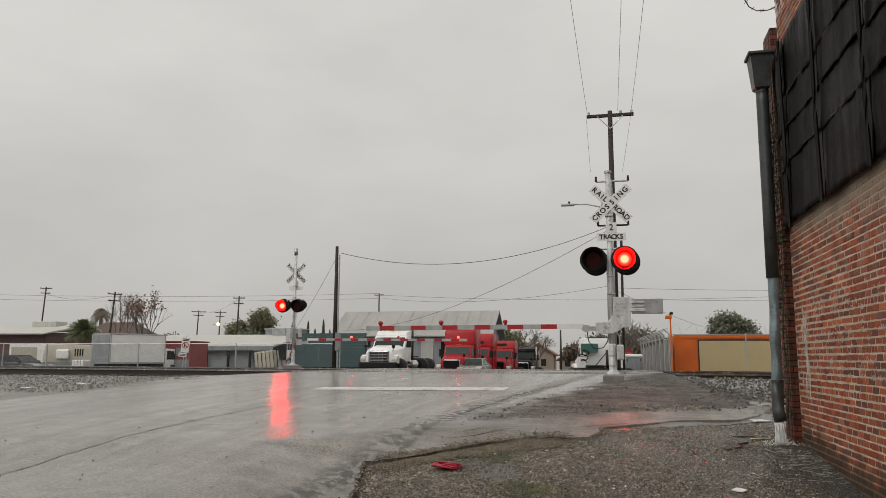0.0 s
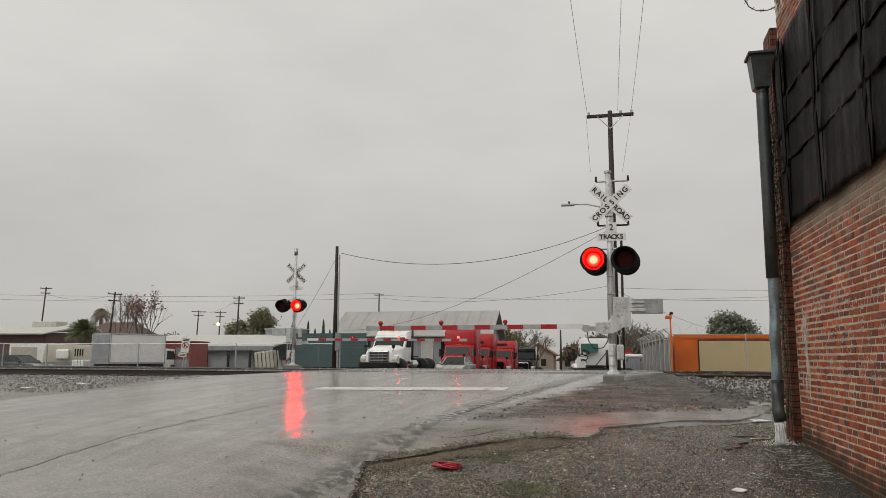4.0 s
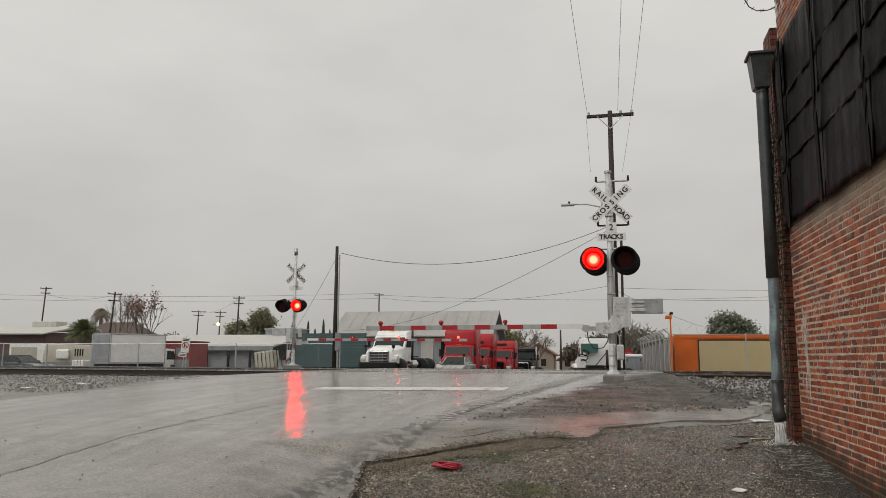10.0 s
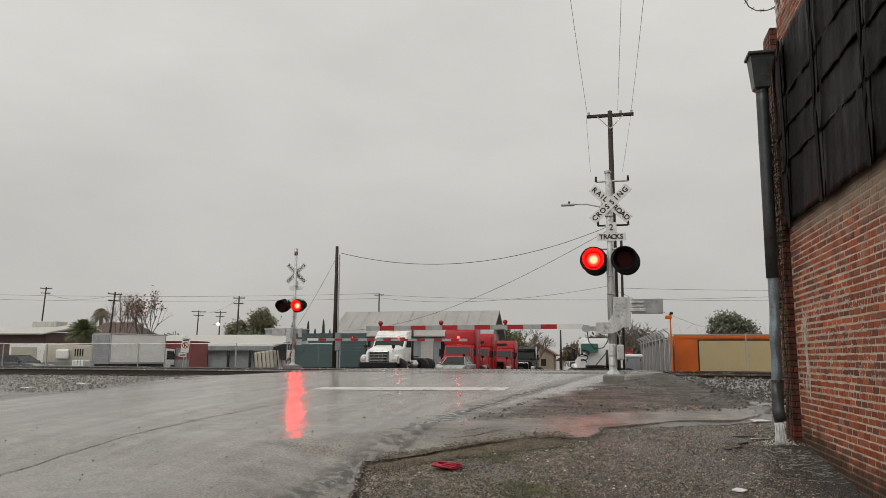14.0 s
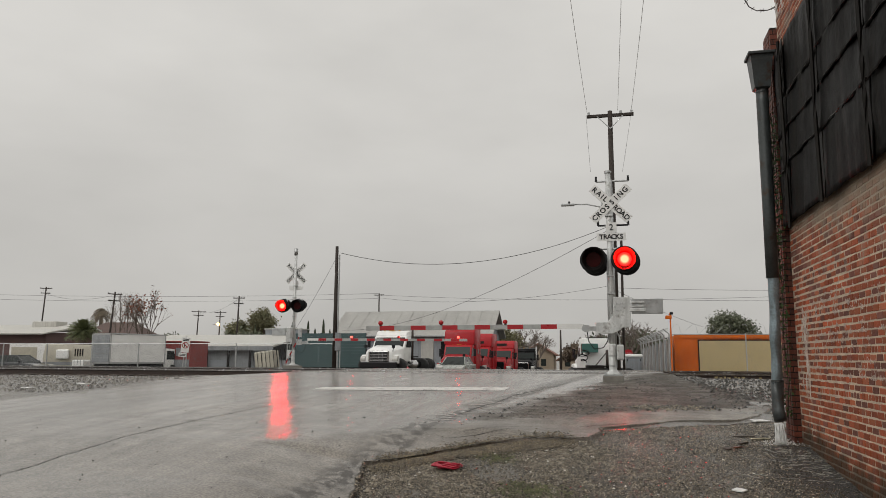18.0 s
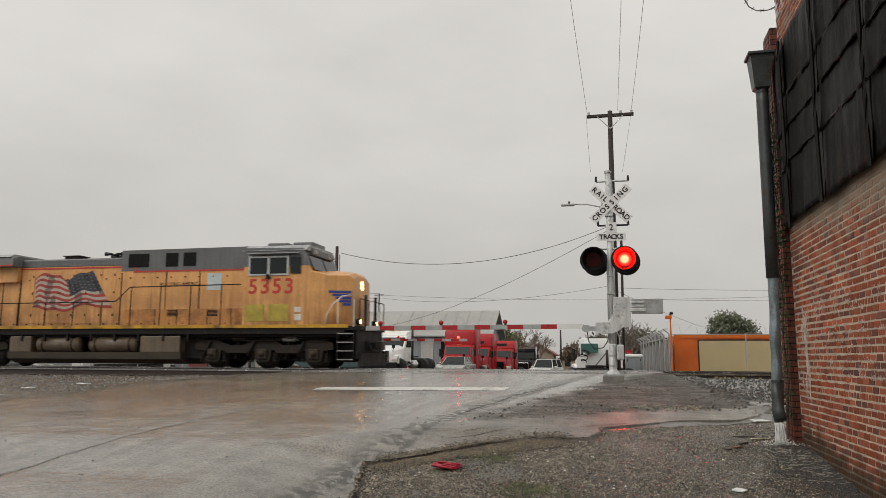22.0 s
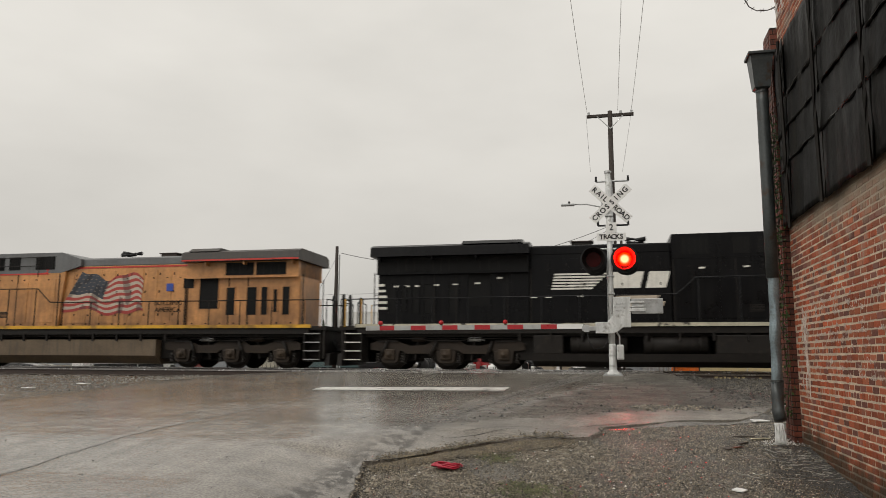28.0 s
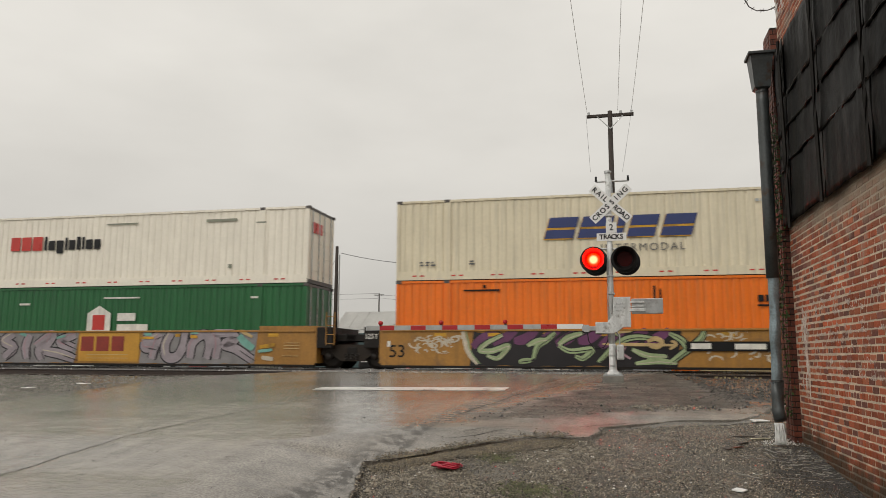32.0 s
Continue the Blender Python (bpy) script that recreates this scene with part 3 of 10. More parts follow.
def foot_area(r):
    """Grains scattered more thickly towards the foot of the wall."""
    while True:
        s, m = r.uniform(1.2, 1.97), r.uniform(4.8, 8.55)
        if r.random() < ((s - 1.2) / 0.77) ** 1.5 + 0.5 * noise.noise(V(s * 4, m * 3, 1)):
            return s, m


stones("wall_foot_silt", 15000, foot_area, (0.004, 0.011), DARK_PEBBLE, 57, "dark wet grains along the foot of the wall", 0.001)
stones("grit", 80000, grit_area, (0.004, 0.015), GRIT_MIX, 5, "wet dark grit with scattered pale chips")
CHIP = material("pale_chip", (0.55, 0.52, 0.47), 0.4, island=0.3, vary=0.2, scale=9)
stones("pale_chips", 210, grit_area, (0.006, 0.018), CHIP, 17, "scattered pale stone chips on the grit", 0.006)
stones("gravel_spill", 520, lambda r: (r.gauss(0.75, 0.35), r.gauss(11.05, 0.16)), (0.01, 0.035), GRIT_MIX, 6, "dark gravel washed over the asphalt", 0.004)


def apron_area(r):
    while True:
        s, m = r.uniform(-1.8, 3.2), r.uniform(8.6, 19.5)
        if 0.98 * s - 0.2 * m + 3.9 > 0.25 and -0.53 * s + 0.85 * m - 8.55 > 0.1 and r.random() < 0.35 + 0.9 * noise.noise(V(s * 0.9, m * 0.9, 6)) + 2.0 / m:
            return s, m


stones("apron_gravel", 8000, apron_area, (0.004, 0.010), APRON_MIX, 19, "dark grit and pebbles worn into the old asphalt")
stones("apron_pebbles", 420, apron_area, (0.014, 0.034), DARK_PEBBLE, 20, "scattered dark pebbles on the worn asphalt")
stones("road_grit", 260, lambda r: (r.uniform(-7, -1.5), r.uniform(5.5, 13)), (0.006, 0.016), DARK_PEBBLE, 8, "small dark pebbles scattered on the asphalt")

# ---- brick building ----
WALL_S, WALL_END = 1.97, 8.83


def build_wall():
    bm = bmesh.new()
    box(bm, WALL_S + 0.004, WALL_S + 0.35, -6, WALL_END, -1.6, 5.6)
    box(bm, WALL_S + 0.35, WALL_S + 9, WALL_END + 0.1, WALL_END + 0.44, -1.2, 5.6)
    wall = link("wall_east", bm, MORTAR)
    wall.matrix_world = YARD
    tagged(wall, "old red brick warehouse wall with pale mortar and chalk scrawls", "wall", kind="structure")
    part("pier_core", boxes((WALL_S - 0.070, WALL_S + 0.349, WALL_END + 0.012, WALL_END + 0.345, -1.2, 4.24)), MORTAR_DARK, wall, "dark mortar of the corner pier, damp and shade in its colour")
    ln, hh, mod = 0.1365, 0.0505, 0.0625
    near, rest = [], []
    row = 0
    z = -1.15
    while z < 5.5:
        header = row % 6 == 2
        step = 0.074 if header else 0.148
        m = WALL_END - (0.0 if row % 2 else step / 2)
        while m > 3.2:
            w = (0.063 if header else ln)
            rest_it = not (m > 6.95 and 0.02 < z < 1.30)
            (rest if rest_it else near).append((m - w, m, z))
            m -= step
        z += mod
        row += 1
    rnd = random.Random(4)
    proto = {}
    for key, w in (("long", ln), ("short", 0.063)):
        b = boxes((0, 0.05, 0, w, 0, hh), bevel=0.0)
        top = [e for e in b.edges]
        bmesh.ops.bevel(b, geom=top, offset=0.0055, segments=2, affect="EDGES")
        proto[key] = b
    shared = {}
    for a, c, z0 in near:
        key = "long" if c - a > 0.1 else "short"
        mt = pose(WALL_S + rnd.uniform(-0.002, 0.0025), a + rnd.uniform(-0.002, 0.002), z0 + rnd.uniform(-0.002, 0.002), rnd.uniform(-0.9, 0.9), 0, rnd.uniform(-0.8, 0.8))
        if key not in shared:
            o = link("brick", proto[key], BRICK)
            o.parent = wall
            shared[key] = o
        else:
            o = new("brick", shared[key].data)
            o.parent = wall
        o.matrix_basis = mt
    # the rest, and the pier's bricks, as one joined part
    verts, faces = [], []

    def add(x0, x1, y0, y1, z0, z1, c=0.003):
        k = len(verts)
        for x, d in ((x0, c), (x0 + c, 0), (x1, 0)):
            for y, z in ((y0 + d, z0 + d), (y1 - d, z0 + d), (y1 - d, z1 - d), (y0 + d, z1 - d)):
                verts.append((x, y, z))
        faces.append((k, k + 3, k + 2, k + 1))
        for r in (0, 4):
            for i in range(4):
                faces.append((k + r + i, k + r + (i + 1) % 4, k + r + 4 + (i + 1) % 4, k + r + 4 + i))
    for a, c, z0 in rest:
        j = rnd.uniform(-0.002, 0.0025)
        e = rnd.uniform(-0.002, 0.002)
        add(WALL_S + j, WALL_S + 0.05, a + e, c + rnd.uniform(-0.003, 0.002), z0 + rnd.uniform(-0.002, 0.002), z0 + hh + rnd.uniform(-0.002, 0.002), 0.005)
    me = bpy.data.meshes.new("brickwork")
    me.from_pydata(verts, [], faces)
    me.materials.append(BRICK_FIELD)
    o = new("brickwork", me)
    o.parent = wall
    tagged(o, kind="stuff")
    verts.clear(), faces.clear()
    z, row = -1.15, 0
    bm = bmesh.new()
    while z < 4.19:
        cuts = [WALL_S - 0.080, WALL_S - 0.04, WALL_S + 0.05] if row % 2 else [WALL_S - 0.080, WALL_S + 0.05]
        for a, c in zip(cuts, cuts[1:]):
            box(bm, a + 0.005, c - 0.005, WALL_END + 0.001 + rnd.uniform(-0.003, 0.003), WALL_END + 0.06, z, z + hh)
        for a, c in ((WALL_END + 0.07, WALL_END + 0.20), (WALL_END + 0.21, WALL_END + 0.35)):
            box(bm, WALL_S - 0.080, WALL_S - 0.05, a, c, z, z + hh)
        z += mod
        row += 1
    o = part("pier_brickwork", bm, BRICK_DAMP_SHADE, wall, "dark damp brick corner pier with shade in its colour")
    tagged(o, kind="stuff")


# the pier's damp stains and its shade beside the pipe, both in the colours
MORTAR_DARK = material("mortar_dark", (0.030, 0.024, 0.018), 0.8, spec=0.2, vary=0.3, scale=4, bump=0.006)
BRICK_DAMP_SHADE = material("brick_damp", (0.12, 0.029, 0.014), 0.6, island=0.5, vary=0.4, scale=4, bump=0.005, bump_scale=50, spots=(0.022, 0.020, 0.012), spot_scale=4, spot_cut=(0.52, 0.66))
BRICK_FIELD = material("brick_field", (0.285, 0.070, 0.031), 0.75, spec=0.25, vary=0.3, scale=5, bump=0.004, bump_scale=60, spots=(0.16, 0.105, 0.08), spot_scale=5, spot_cut=(0.52, 0.75))


def aged_brick(m, random_from):
    """Bricks of several burns, one by one; below the cloth old cement wash, above it tar smears and flaking white paint."""
    N, L = m.node_tree.nodes, m.node_tree.links
    b = N["Principled BSDF"]
    tc = N.new("ShaderNodeTexCoord")
    cut = N.new("ShaderNodeSeparateXYZ")
    L.new(tc.outputs["Object"], cut.inputs[0])

    def op(kind, *vals):
        x = N.new("ShaderNodeMath")
        x.operation = kind
        for sock, v in zip(x.inputs, vals):
            if isinstance(v, (int, float)):
                sock.default_value = v
            else:
                L.new(v, sock)
        return x.outputs[0]

    def step(v, lo, hi, a=0.0, c=1.0):
        r = N.new("ShaderNodeMapRange")
        r.interpolation_type = "SMOOTHSTEP"
        for k, q in enumerate((lo, hi, a, c)):
            r.inputs[k + 1].default_value = q
        L.new(v, r.inputs[0])
        return r.outputs[0]

    def tex(sc, detail=5.0):
        n = N.new("ShaderNodeTexNoise")
        n.inputs["Scale"].default_value, n.inputs["Detail"].default_value = sc, detail
        L.new(tc.outputs["Object"], n.inputs["Vector"])
        return n.outputs["Fac"]

    def over(fac, col, base):
        x = N.new("ShaderNodeMix")
        x.data_type = "RGBA"
        L.new(fac, x.inputs[0])
        L.new(base, x.inputs[6])
        x.inputs[7].default_value = (*col, 1)
        return x.outputs[2]
    col = b.inputs["Base Color"].links[0].from_socket
    if random_from:
        src = N.new(random_from[0]).outputs[random_from[1]]
        burn = op("FRACT", op("MULTIPLY", src, 7.31))
        col = over(step(burn, 0.70, 0.74, 0.0, 0.85), (0.150, 0.064, 0.050), col)
        pale = op("FRACT", op("MULTIPLY", src, 13.7))
        col = over(step(pale, 0.80, 0.84, 0.0, 0.6), (0.40, 0.125, 0.058), col)
        lift = N.new("ShaderNodeMix")
        lift.data_type, lift.blend_type = "RGBA", "MULTIPLY"
        lift.inputs[0].default_value = 1.0
        L.new(col, lift.inputs[6])
        L.new(step(src, 0.0, 1.0, 0.72, 1.28), lift.inputs[7])
        col = lift.outputs[2]
    z = cut.outputs["Z"]
    slope = op("ADD", z, op("MULTIPLY", op("SUBTRACT", 7.2, cut.outputs["Y"]), 0.10))
    ragged = op("ADD", slope, op("MULTIPLY", op("SUBTRACT", tex(3.0, 8.0), 0.5), 0.7))
    wash = op("MULTIPLY", step(ragged, 1.50, 1.85, 0.0, 0.85), step(z, 2.2, 2.3, 1.0, 0.0))
    col = over(wash, (0.275, 0.225, 0.165), col)
    grey = op("MULTIPLY", step(tex(5.0, 8.0), 0.50, 0.70, 0.0, 0.5), step(z, 0.9, 1.6, 0.08, 1.0))
    col = over(grey, (0.33, 0.275, 0.22), col)
    smear = op("MULTIPLY", step(z, 3.80, 4.12, 0.95, 0.0), op("MULTIPLY", step(z, 3.2, 3.3), step(tex(3.5, 6.0), 0.38, 0.62)))
    col = over(smear, (0.020, 0.017, 0.014), col)
    # dark moss and the shade at the wall foot, both put into the colour
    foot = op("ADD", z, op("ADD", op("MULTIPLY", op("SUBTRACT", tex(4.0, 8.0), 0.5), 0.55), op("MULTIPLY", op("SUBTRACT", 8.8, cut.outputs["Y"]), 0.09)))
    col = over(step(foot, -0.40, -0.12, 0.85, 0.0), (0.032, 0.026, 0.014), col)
    flake = op("MULTIPLY", step(z, 4.20, 4.45), step(tex(11.0, 4.0), 0.50, 0.56, 0.0, 0.95))
    col = over(flake, (0.60, 0.58, 0.55), col)
    L.new(col, b.inputs["Base Color"])


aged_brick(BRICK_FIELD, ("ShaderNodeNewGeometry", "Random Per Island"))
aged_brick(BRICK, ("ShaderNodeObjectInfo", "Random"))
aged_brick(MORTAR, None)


def build_tarp():
    tp = thing("tar_cloth_cover", at(WALL_S, 0, 0), "black weathered tar cloth nailed over the wall with battens", "wall covering")

    def cloth(a, b, lo, hi, seed):
        bm = bmesh.new()
        nu, nv = 40, 12
        grid = []
        for j in range(nv + 1):
            rowv = []
            for i in range(nu + 1):
                u, v = i / nu, j / nv
                m, z = a + (b - a) * u, lo + (hi - lo) * v
                sag = 1 - v
                fold = 0.020 * noise.noise(V(m * 5, z * 0.7, seed)) + 0.012 * noise.noise(V(m * 13, z * 0.9, seed + 4)) + 0.010 * noise.noise(V(m * 4, z * 5, seed))
                x = -0.045 - 0.012 * sag - fold * (0.6 + 0.4 * sag)
                if j == 0:
                    z += lap_line(m, seed)
                rowv.append(bm.verts.new((x, m, z)))
            grid.append(rowv)
        for j in range(nv):
            for i in range(nu):
                bm.faces.new((grid[j][i], grid[j + 1][i], grid[j + 1][i + 1], grid[j][i + 1]))
        bmesh.ops.recalc_face_normals(bm, faces=bm.faces[:])
        return bm

    # added dark sheet; blackens the gaps where the cloth lifts off the wall
    part("backing", boxes((-0.034, -0.012, 3.4, 8.835, 1.90, 3.85)), TARP, tp, "added black sheet darkening the gaps behind the cloth")

    def lap_line(m, seed):
        return 0.030 * noise.noise(V(m * 1.6, seed, 1)) + 0.014 * noise.noise(V(m * 6, seed, 2)) + 0.008 * noise.noise(V(m * 19, seed, 3))
    cuts = (3.4, 4.55, 5.82, 7.12, 8.37, 8.84)
    for i, (a, b) in enumerate(zip(cuts, cuts[1:])):
        laps = (1.87, 2.49, 2.89, 3.25, 3.86)
        for k, (lo, hi) in enumerate(zip(laps, laps[1:])):
            lo += 0.02 * math.sin(i * 2.3 + k * 1.3) * (1 if k else 0.3)
            seed = i * 1.7 + k * 2.3
            ob = part("cloth", cloth(a, b, lo, hi + 0.05, seed), TARP, tp, "", True)
            sol = ob.modifiers.new("thick", "SOLIDIFY")
            sol.thickness = 0.005
            if k:
                bm = bmesh.new()
                tube(bm, [(-0.074 - 0.010 * noise.noise(V(q * 9, k, i)), a + (b - a) * q, lo + 0.002 + lap_line(a + (b - a) * q, seed)) for q in [j / 30 for j in range(31)]], 0.0026, 5)
                part("lap_edge", bm, LAP, tp, "ragged lap edge with a painted pale highlight")
    for m in cuts[1:-1]:
        bm = bmesh.new()
        tube(bm, [(-0.094, m + 0.03 * noise.noise(V(m, z * 1.3, 2)), z) for z in [1.80 + 0.02 * math.sin(m * 9) + 0.26 * k for k in range(9)]], 0.019, 4)
        part("batten", bm, BATTEN, tp, "dark wooden batten")


BATTEN = material("tarred_batten", (0.010, 0.0085, 0.007), 0.65, spec=0.2, vary=0.4, scale=5, streaks=(0.05, 0.042, 0.034), streak_mix=0.5)
# pale broken colour paints the highlight on the lap edges
LAP = material("lap_fray", (0.15, 0.145, 0.135), 0.6, vary=0.6, scale=12, spots=(0.007, 0.007, 0.006), spot_scale=6, spot_cut=(0.44, 0.52))


def build_downpipe():
    dp = thing("downspout", at(1.745, 8.70, 0), "dented grey sheet-metal downspout gushing rainwater at its foot", "downspout")
    bm = bmesh.new()
    rings = []
    for r, z in ((0.125, 3.85), (0.12, 3.82), (0.115, 3.79), (0.085, 3.46), (0.06, 3.44)):
        rings.append([(-r, -r, z), (r, -r, z), (r, r, z), (-r, r, z)])
    loft(bm, rings)
    part("hopper", bm, PIPE, dp, "dark square rainwater head")
    part("hopper_rim", boxes((-0.145, 0.145, -0.145, 0.145, 3.83, 3.865), bevel=0.008), PIPE, dp)
    bm = bmesh.new()
    tube(bm, [(0.005, 0, 3.48), (0.004, 0, 3.3), (0.003, 0, 2.2), (0.0, 0, 1.30)], 0.066, 18)
    part("upper_pipe", bm, PIPE, dp, smooth=True)
    bm = bmesh.new()
    sections = []
    for i in range(34):
        z = 1.34 - 1.18 * i / 33
        ring = []
        for k in range(18):
            a = k * math.tau / 18
            r = 0.057 + 0.012 * noise.noise(V(math.cos(a) * 1.2, math.sin(a) * 1.2, z * 3.5)) - (0.020 * max(0, math.cos(a + 2.2)) * math.exp(-((z - 1.0) / 0.22) ** 2)) - (0.018 * max(0, math.cos(a + 1.2)) * math.exp(-((z - 0.5) / 0.12) ** 2))
            ring.append((r * math.cos(a) - 0.012 * (1.3 - z), r * math.sin(a), z))
        sections.append(ring)
    loft(bm, sections)
    part("lower_pipe", bm, PIPE_BLUE, dp, "dented bluish grey pipe section", True)
    bm = bmesh.new()
    tube(bm, [(-0.014, 0, 0.20), (-0.02, 0, 0.02), (-0.024, -0.01, -0.12), (-0.015, -0.05, -0.22)], 0.064, 18)
    part("outlet", bm, PIPE, dp, smooth=True)
    for z, x, r in ((3.41, 0.005, 0.070), (2.83, 0.004, 0.0685), (0.18, -0.014, 0.067)):
        bm = bmesh.new()
        tube(bm, [(x, 0, z), (x, 0, z + 0.022)], r, 18)
        part("collar", bm, PIPE, dp)
    # the gush of rainwater: still pieces of thrown water
    gush = thing("water_gush", at(1.695, 8.62, -0.45), "white foaming rainwater gushing onto the ground", "water")
    rnd = random.Random(9)
    bm = bmesh.new()
    for i in range(46):
        x0, y0 = max(-0.034, min(0.034, rnd.gauss(0, 0.02))), rnd.gauss(-0.05, 0.015)
        pts = []
        for j in range(7):
            q = j / 6
            pts.append((x0 * (1 + 0.5 * q) + rnd.gauss(0, 0.004), y0 - 0.07 * q + rnd.gauss(0, 0.003), rnd.uniform(0.19, 0.21) - 0.20 * q ** 1.4 if j else 0.205))
        tube(bm, pts, rnd.uniform(0.003, 0.007), 5)
    tagged(part("stream", bm, FOAM, gush, "falling water", True), kind="stuff")
    bm = bmesh.new()
    for i in range(330):
        a, r = rnd.uniform(0, 6.28), abs(rnd.gauss(0, 0.085))
        bmesh.ops.create_icosphere(bm, subdivisions=1, radius=rnd.uniform(0.002, 0.0065), matrix=Matrix.Translation((r * math.cos(a) * 1.2, -0.12 + r * math.sin(a) * 0.9, abs(rnd.gauss(0, 0.035)) * max(0.1, 1 - r * 3.5))))
    tagged(part("splash", bm, FOAM, gush, "thrown drops and foam", True), kind="stuff")
    ripple = bmesh.new()
    for i in range(90):
        k = i / 90
        r0, a0 = 0.10 + 1.2 * k ** 1.4 + rnd.uniform(-0.05, 0.05), rnd.gauss(4.9, 0.45) if k > 0.25 else rnd.uniform(2.8, 6.4)
        span, ph = rnd.uniform(0.015, 0.05) / (0.3 + r0), rnd.uniform(0, 9)
        pts = []
        for j in range(9):
            a = a0 + span * (j - 4)
            w = 0.05 * noise.noise(V(j * 0.45, ph, i))
            u, v = (r0 + w) * 0.75 * math.cos(a), -0.1 + (r0 + w) * 1.1 * math.sin(a)
            pts.append((u, v, rough_ground(1.695 + u, 8.62 + v) + 0.45 + 0.004))
        tube(ripple, pts, rnd.uniform(0.0014, 0.0040), 4)
    tagged(part("ripple", ripple, RIPPLE, gush, "pale ripples running off", True), kind="stuff")


PIPE_BLUE = material("pipe_blue", (0.19, 0.24, 0.26), 0.4, 0.45, vary=0.3, scale=3, spots=(0.08, 0.085, 0.08), spot_scale=4, streaks=(0.07, 0.065, 0.055))
FOAM = material("foam", (0.62, 0.62, 0.60), 0.35, vary=0.08, scale=20)
RIPPLE = material("ripple_water", (0.34, 0.33, 0.29), 0.15, vary=0.2, scale=20)
build_wall()
build_tarp()
build_downpipe()


def build_litter():
    t = thing("red_strap", at(-1.55, 7.12, rough_ground(-1.55, 7.12) + 0.03), "crumpled red nylon strap lying on the gravel", "strap")
    bm = bmesh.new()
    for k in range(4):
        tube(bm, [((0.135 - 0.015 * k) * math.cos(a) + 0.02 * math.sin(3 * a + k), (0.085 - 0.01 * k) * math.sin(a), 0.004 + 0.007 * k + 0.012 * math.sin(2 * a + k)) for a in [i * 0.36 for i in range(18)]], 0.008, 6)
    part("coil", bm, RED_CLOTH, t, smooth=True)
    part("tail", boxes((-0.09, 0.08, -0.04, 0.03, -0.012, 0.004), bevel=0.003), RED_CLOTH, t, m=pose(0, 0, 0, 0, 0, 12))
    for nm, s, m, w, l, rz, mat, lab in (("cardboard_scrap", 1.80, 10.22, 0.09, 0.17, 20, SIGN_WHITE, "wet pale cardboard scrap"), ("paper_scrap", 1.02, 6.85, 0.035, 0.11, 50, SIGN_WHITE, "small white paper scrap on the ground"),
                                         ("board_scrap", 1.56, 8.92, 0.030, 0.20, -74, BOARD_PALE, "broken pale board by the wall"), ("stick", 1.42, 9.08, 0.018, 0.24, -84, TIE_WOOD, "dark wet stick on the ground"),
                                         ("leaf_litter", 1.25, 8.42, 0.035, 0.10, -60, RUST_SCRAP, "soaked rust-brown scrap on the grit"), ("leaf_litter", 1.14, 8.33, 0.03, 0.09, 30, TIE_WOOD, "soaked brown scrap on the grit"), ("leaf_litter", 1.34, 8.62, 0.02, 0.12, -50, TIE_WOOD, "soaked brown scrap on the grit"),
                                         ("paper_scrap", -12.3, 14.0, 0.08, 0.3, 10, SIGN_WHITE, "flattened white litter on the gravel"), ("paper_scrap", -12.2, 15.6, 0.08, 0.3, 80, SIGN_WHITE, "flattened white litter on the gravel")):
        bm = boxes((-w, w, -l / 2, l / 2, 0, 0.012), bevel=0.003)
        bmesh.ops.subdivide_edges(bm, edges=bm.edges[:], cuts=2)
        for v in bm.verts:
            v.co.z += 0.012 * noise.noise(v.co * 9)
            v.co.x += 0.012 * noise.noise(v.co * 13)
        o = link(nm, bm, mat)
        z = max(rough_ground(s, m), road_height(s, m) if s < road_right(m) else -9)
        o.matrix_world = at(s, m, z + 0.004, rz)
        tagged(o, lab, "litter")


RED_CLOTH = material("red_strap_cloth", (0.42, 0.02, 0.045), 0.4, vary=0.2, scale=10)
OLD_WOOD = material("old_wood", (0.24, 0.20, 0.14), 0.7, vary=0.3, scale=5, bump=0.003)
BOARD_PALE = material("board_pale", (0.46, 0.41, 0.29), 0.6, vary=0.3, scale=5, bump=0.003)
RUST_SCRAP = material("rust_scrap", (0.16, 0.055, 0.030), 0.5, vary=0.4, scale=9, bump=0.004)
build_litter()


def build_scrawls():
    """Chalk scribbles that cannot be read, as loose pale loops on the bricks."""
    ch = thing("chalk_scrawl", at(WALL_S, 0, 0), "faded white chalk scribbles on the brick wall", "graffiti")
    rnd = random.Random(21)
    rows = []
    for k in range(150):
        m = rnd.uniform(5.75, 8.05)
        rows.append((m, 0.25 + 0.0625 * rnd.choice((0, 0, 1, 2, 4, 5, 5, 6, 6, 7, 9, 10, 11, 12)) + 0.032, rnd.uniform(0.04, 0.11), rnd.uniform(0.014, 0.030)))
    for k in range(46):
        rows.append((rnd.gauss(8.38, 0.06), rnd.uniform(0.05, 0.95), rnd.uniform(0.03, 0.09), rnd.uniform(0.03, 0.10)))
    for m, z, wide, tall in rows:
        bm = bmesh.new()
        pts, px, pz = [], rnd.uniform(0, 9), rnd.uniform(0, 9)
        turns = rnd.uniform(1.5, 4.0)
        for i in range(30):
            q = i / 29
            pts.append((-0.0045, m + wide * (q - 0.5 + 0.5 * noise.noise(V(q * turns * 1.7, px, 1))), z + tall * 1.9 * noise.noise(V(q * turns * 2.2, pz, 5))))
        tube(bm, pts, rnd.uniform(0.0010, 0.0020), 4)
        part("stroke", bm, CHALK, ch)


CHALK = material("chalk", (0.50, 0.42, 0.36), 0.8, vary=0.3, scale=12)
build_scrawls()
MOSS = material("moss", (0.075, 0.085, 0.022), 0.6, vary=0.5, scale=9, bump=0.012, bump_scale=50, spots=(0.10, 0.085, 0.05), spot_scale=18)


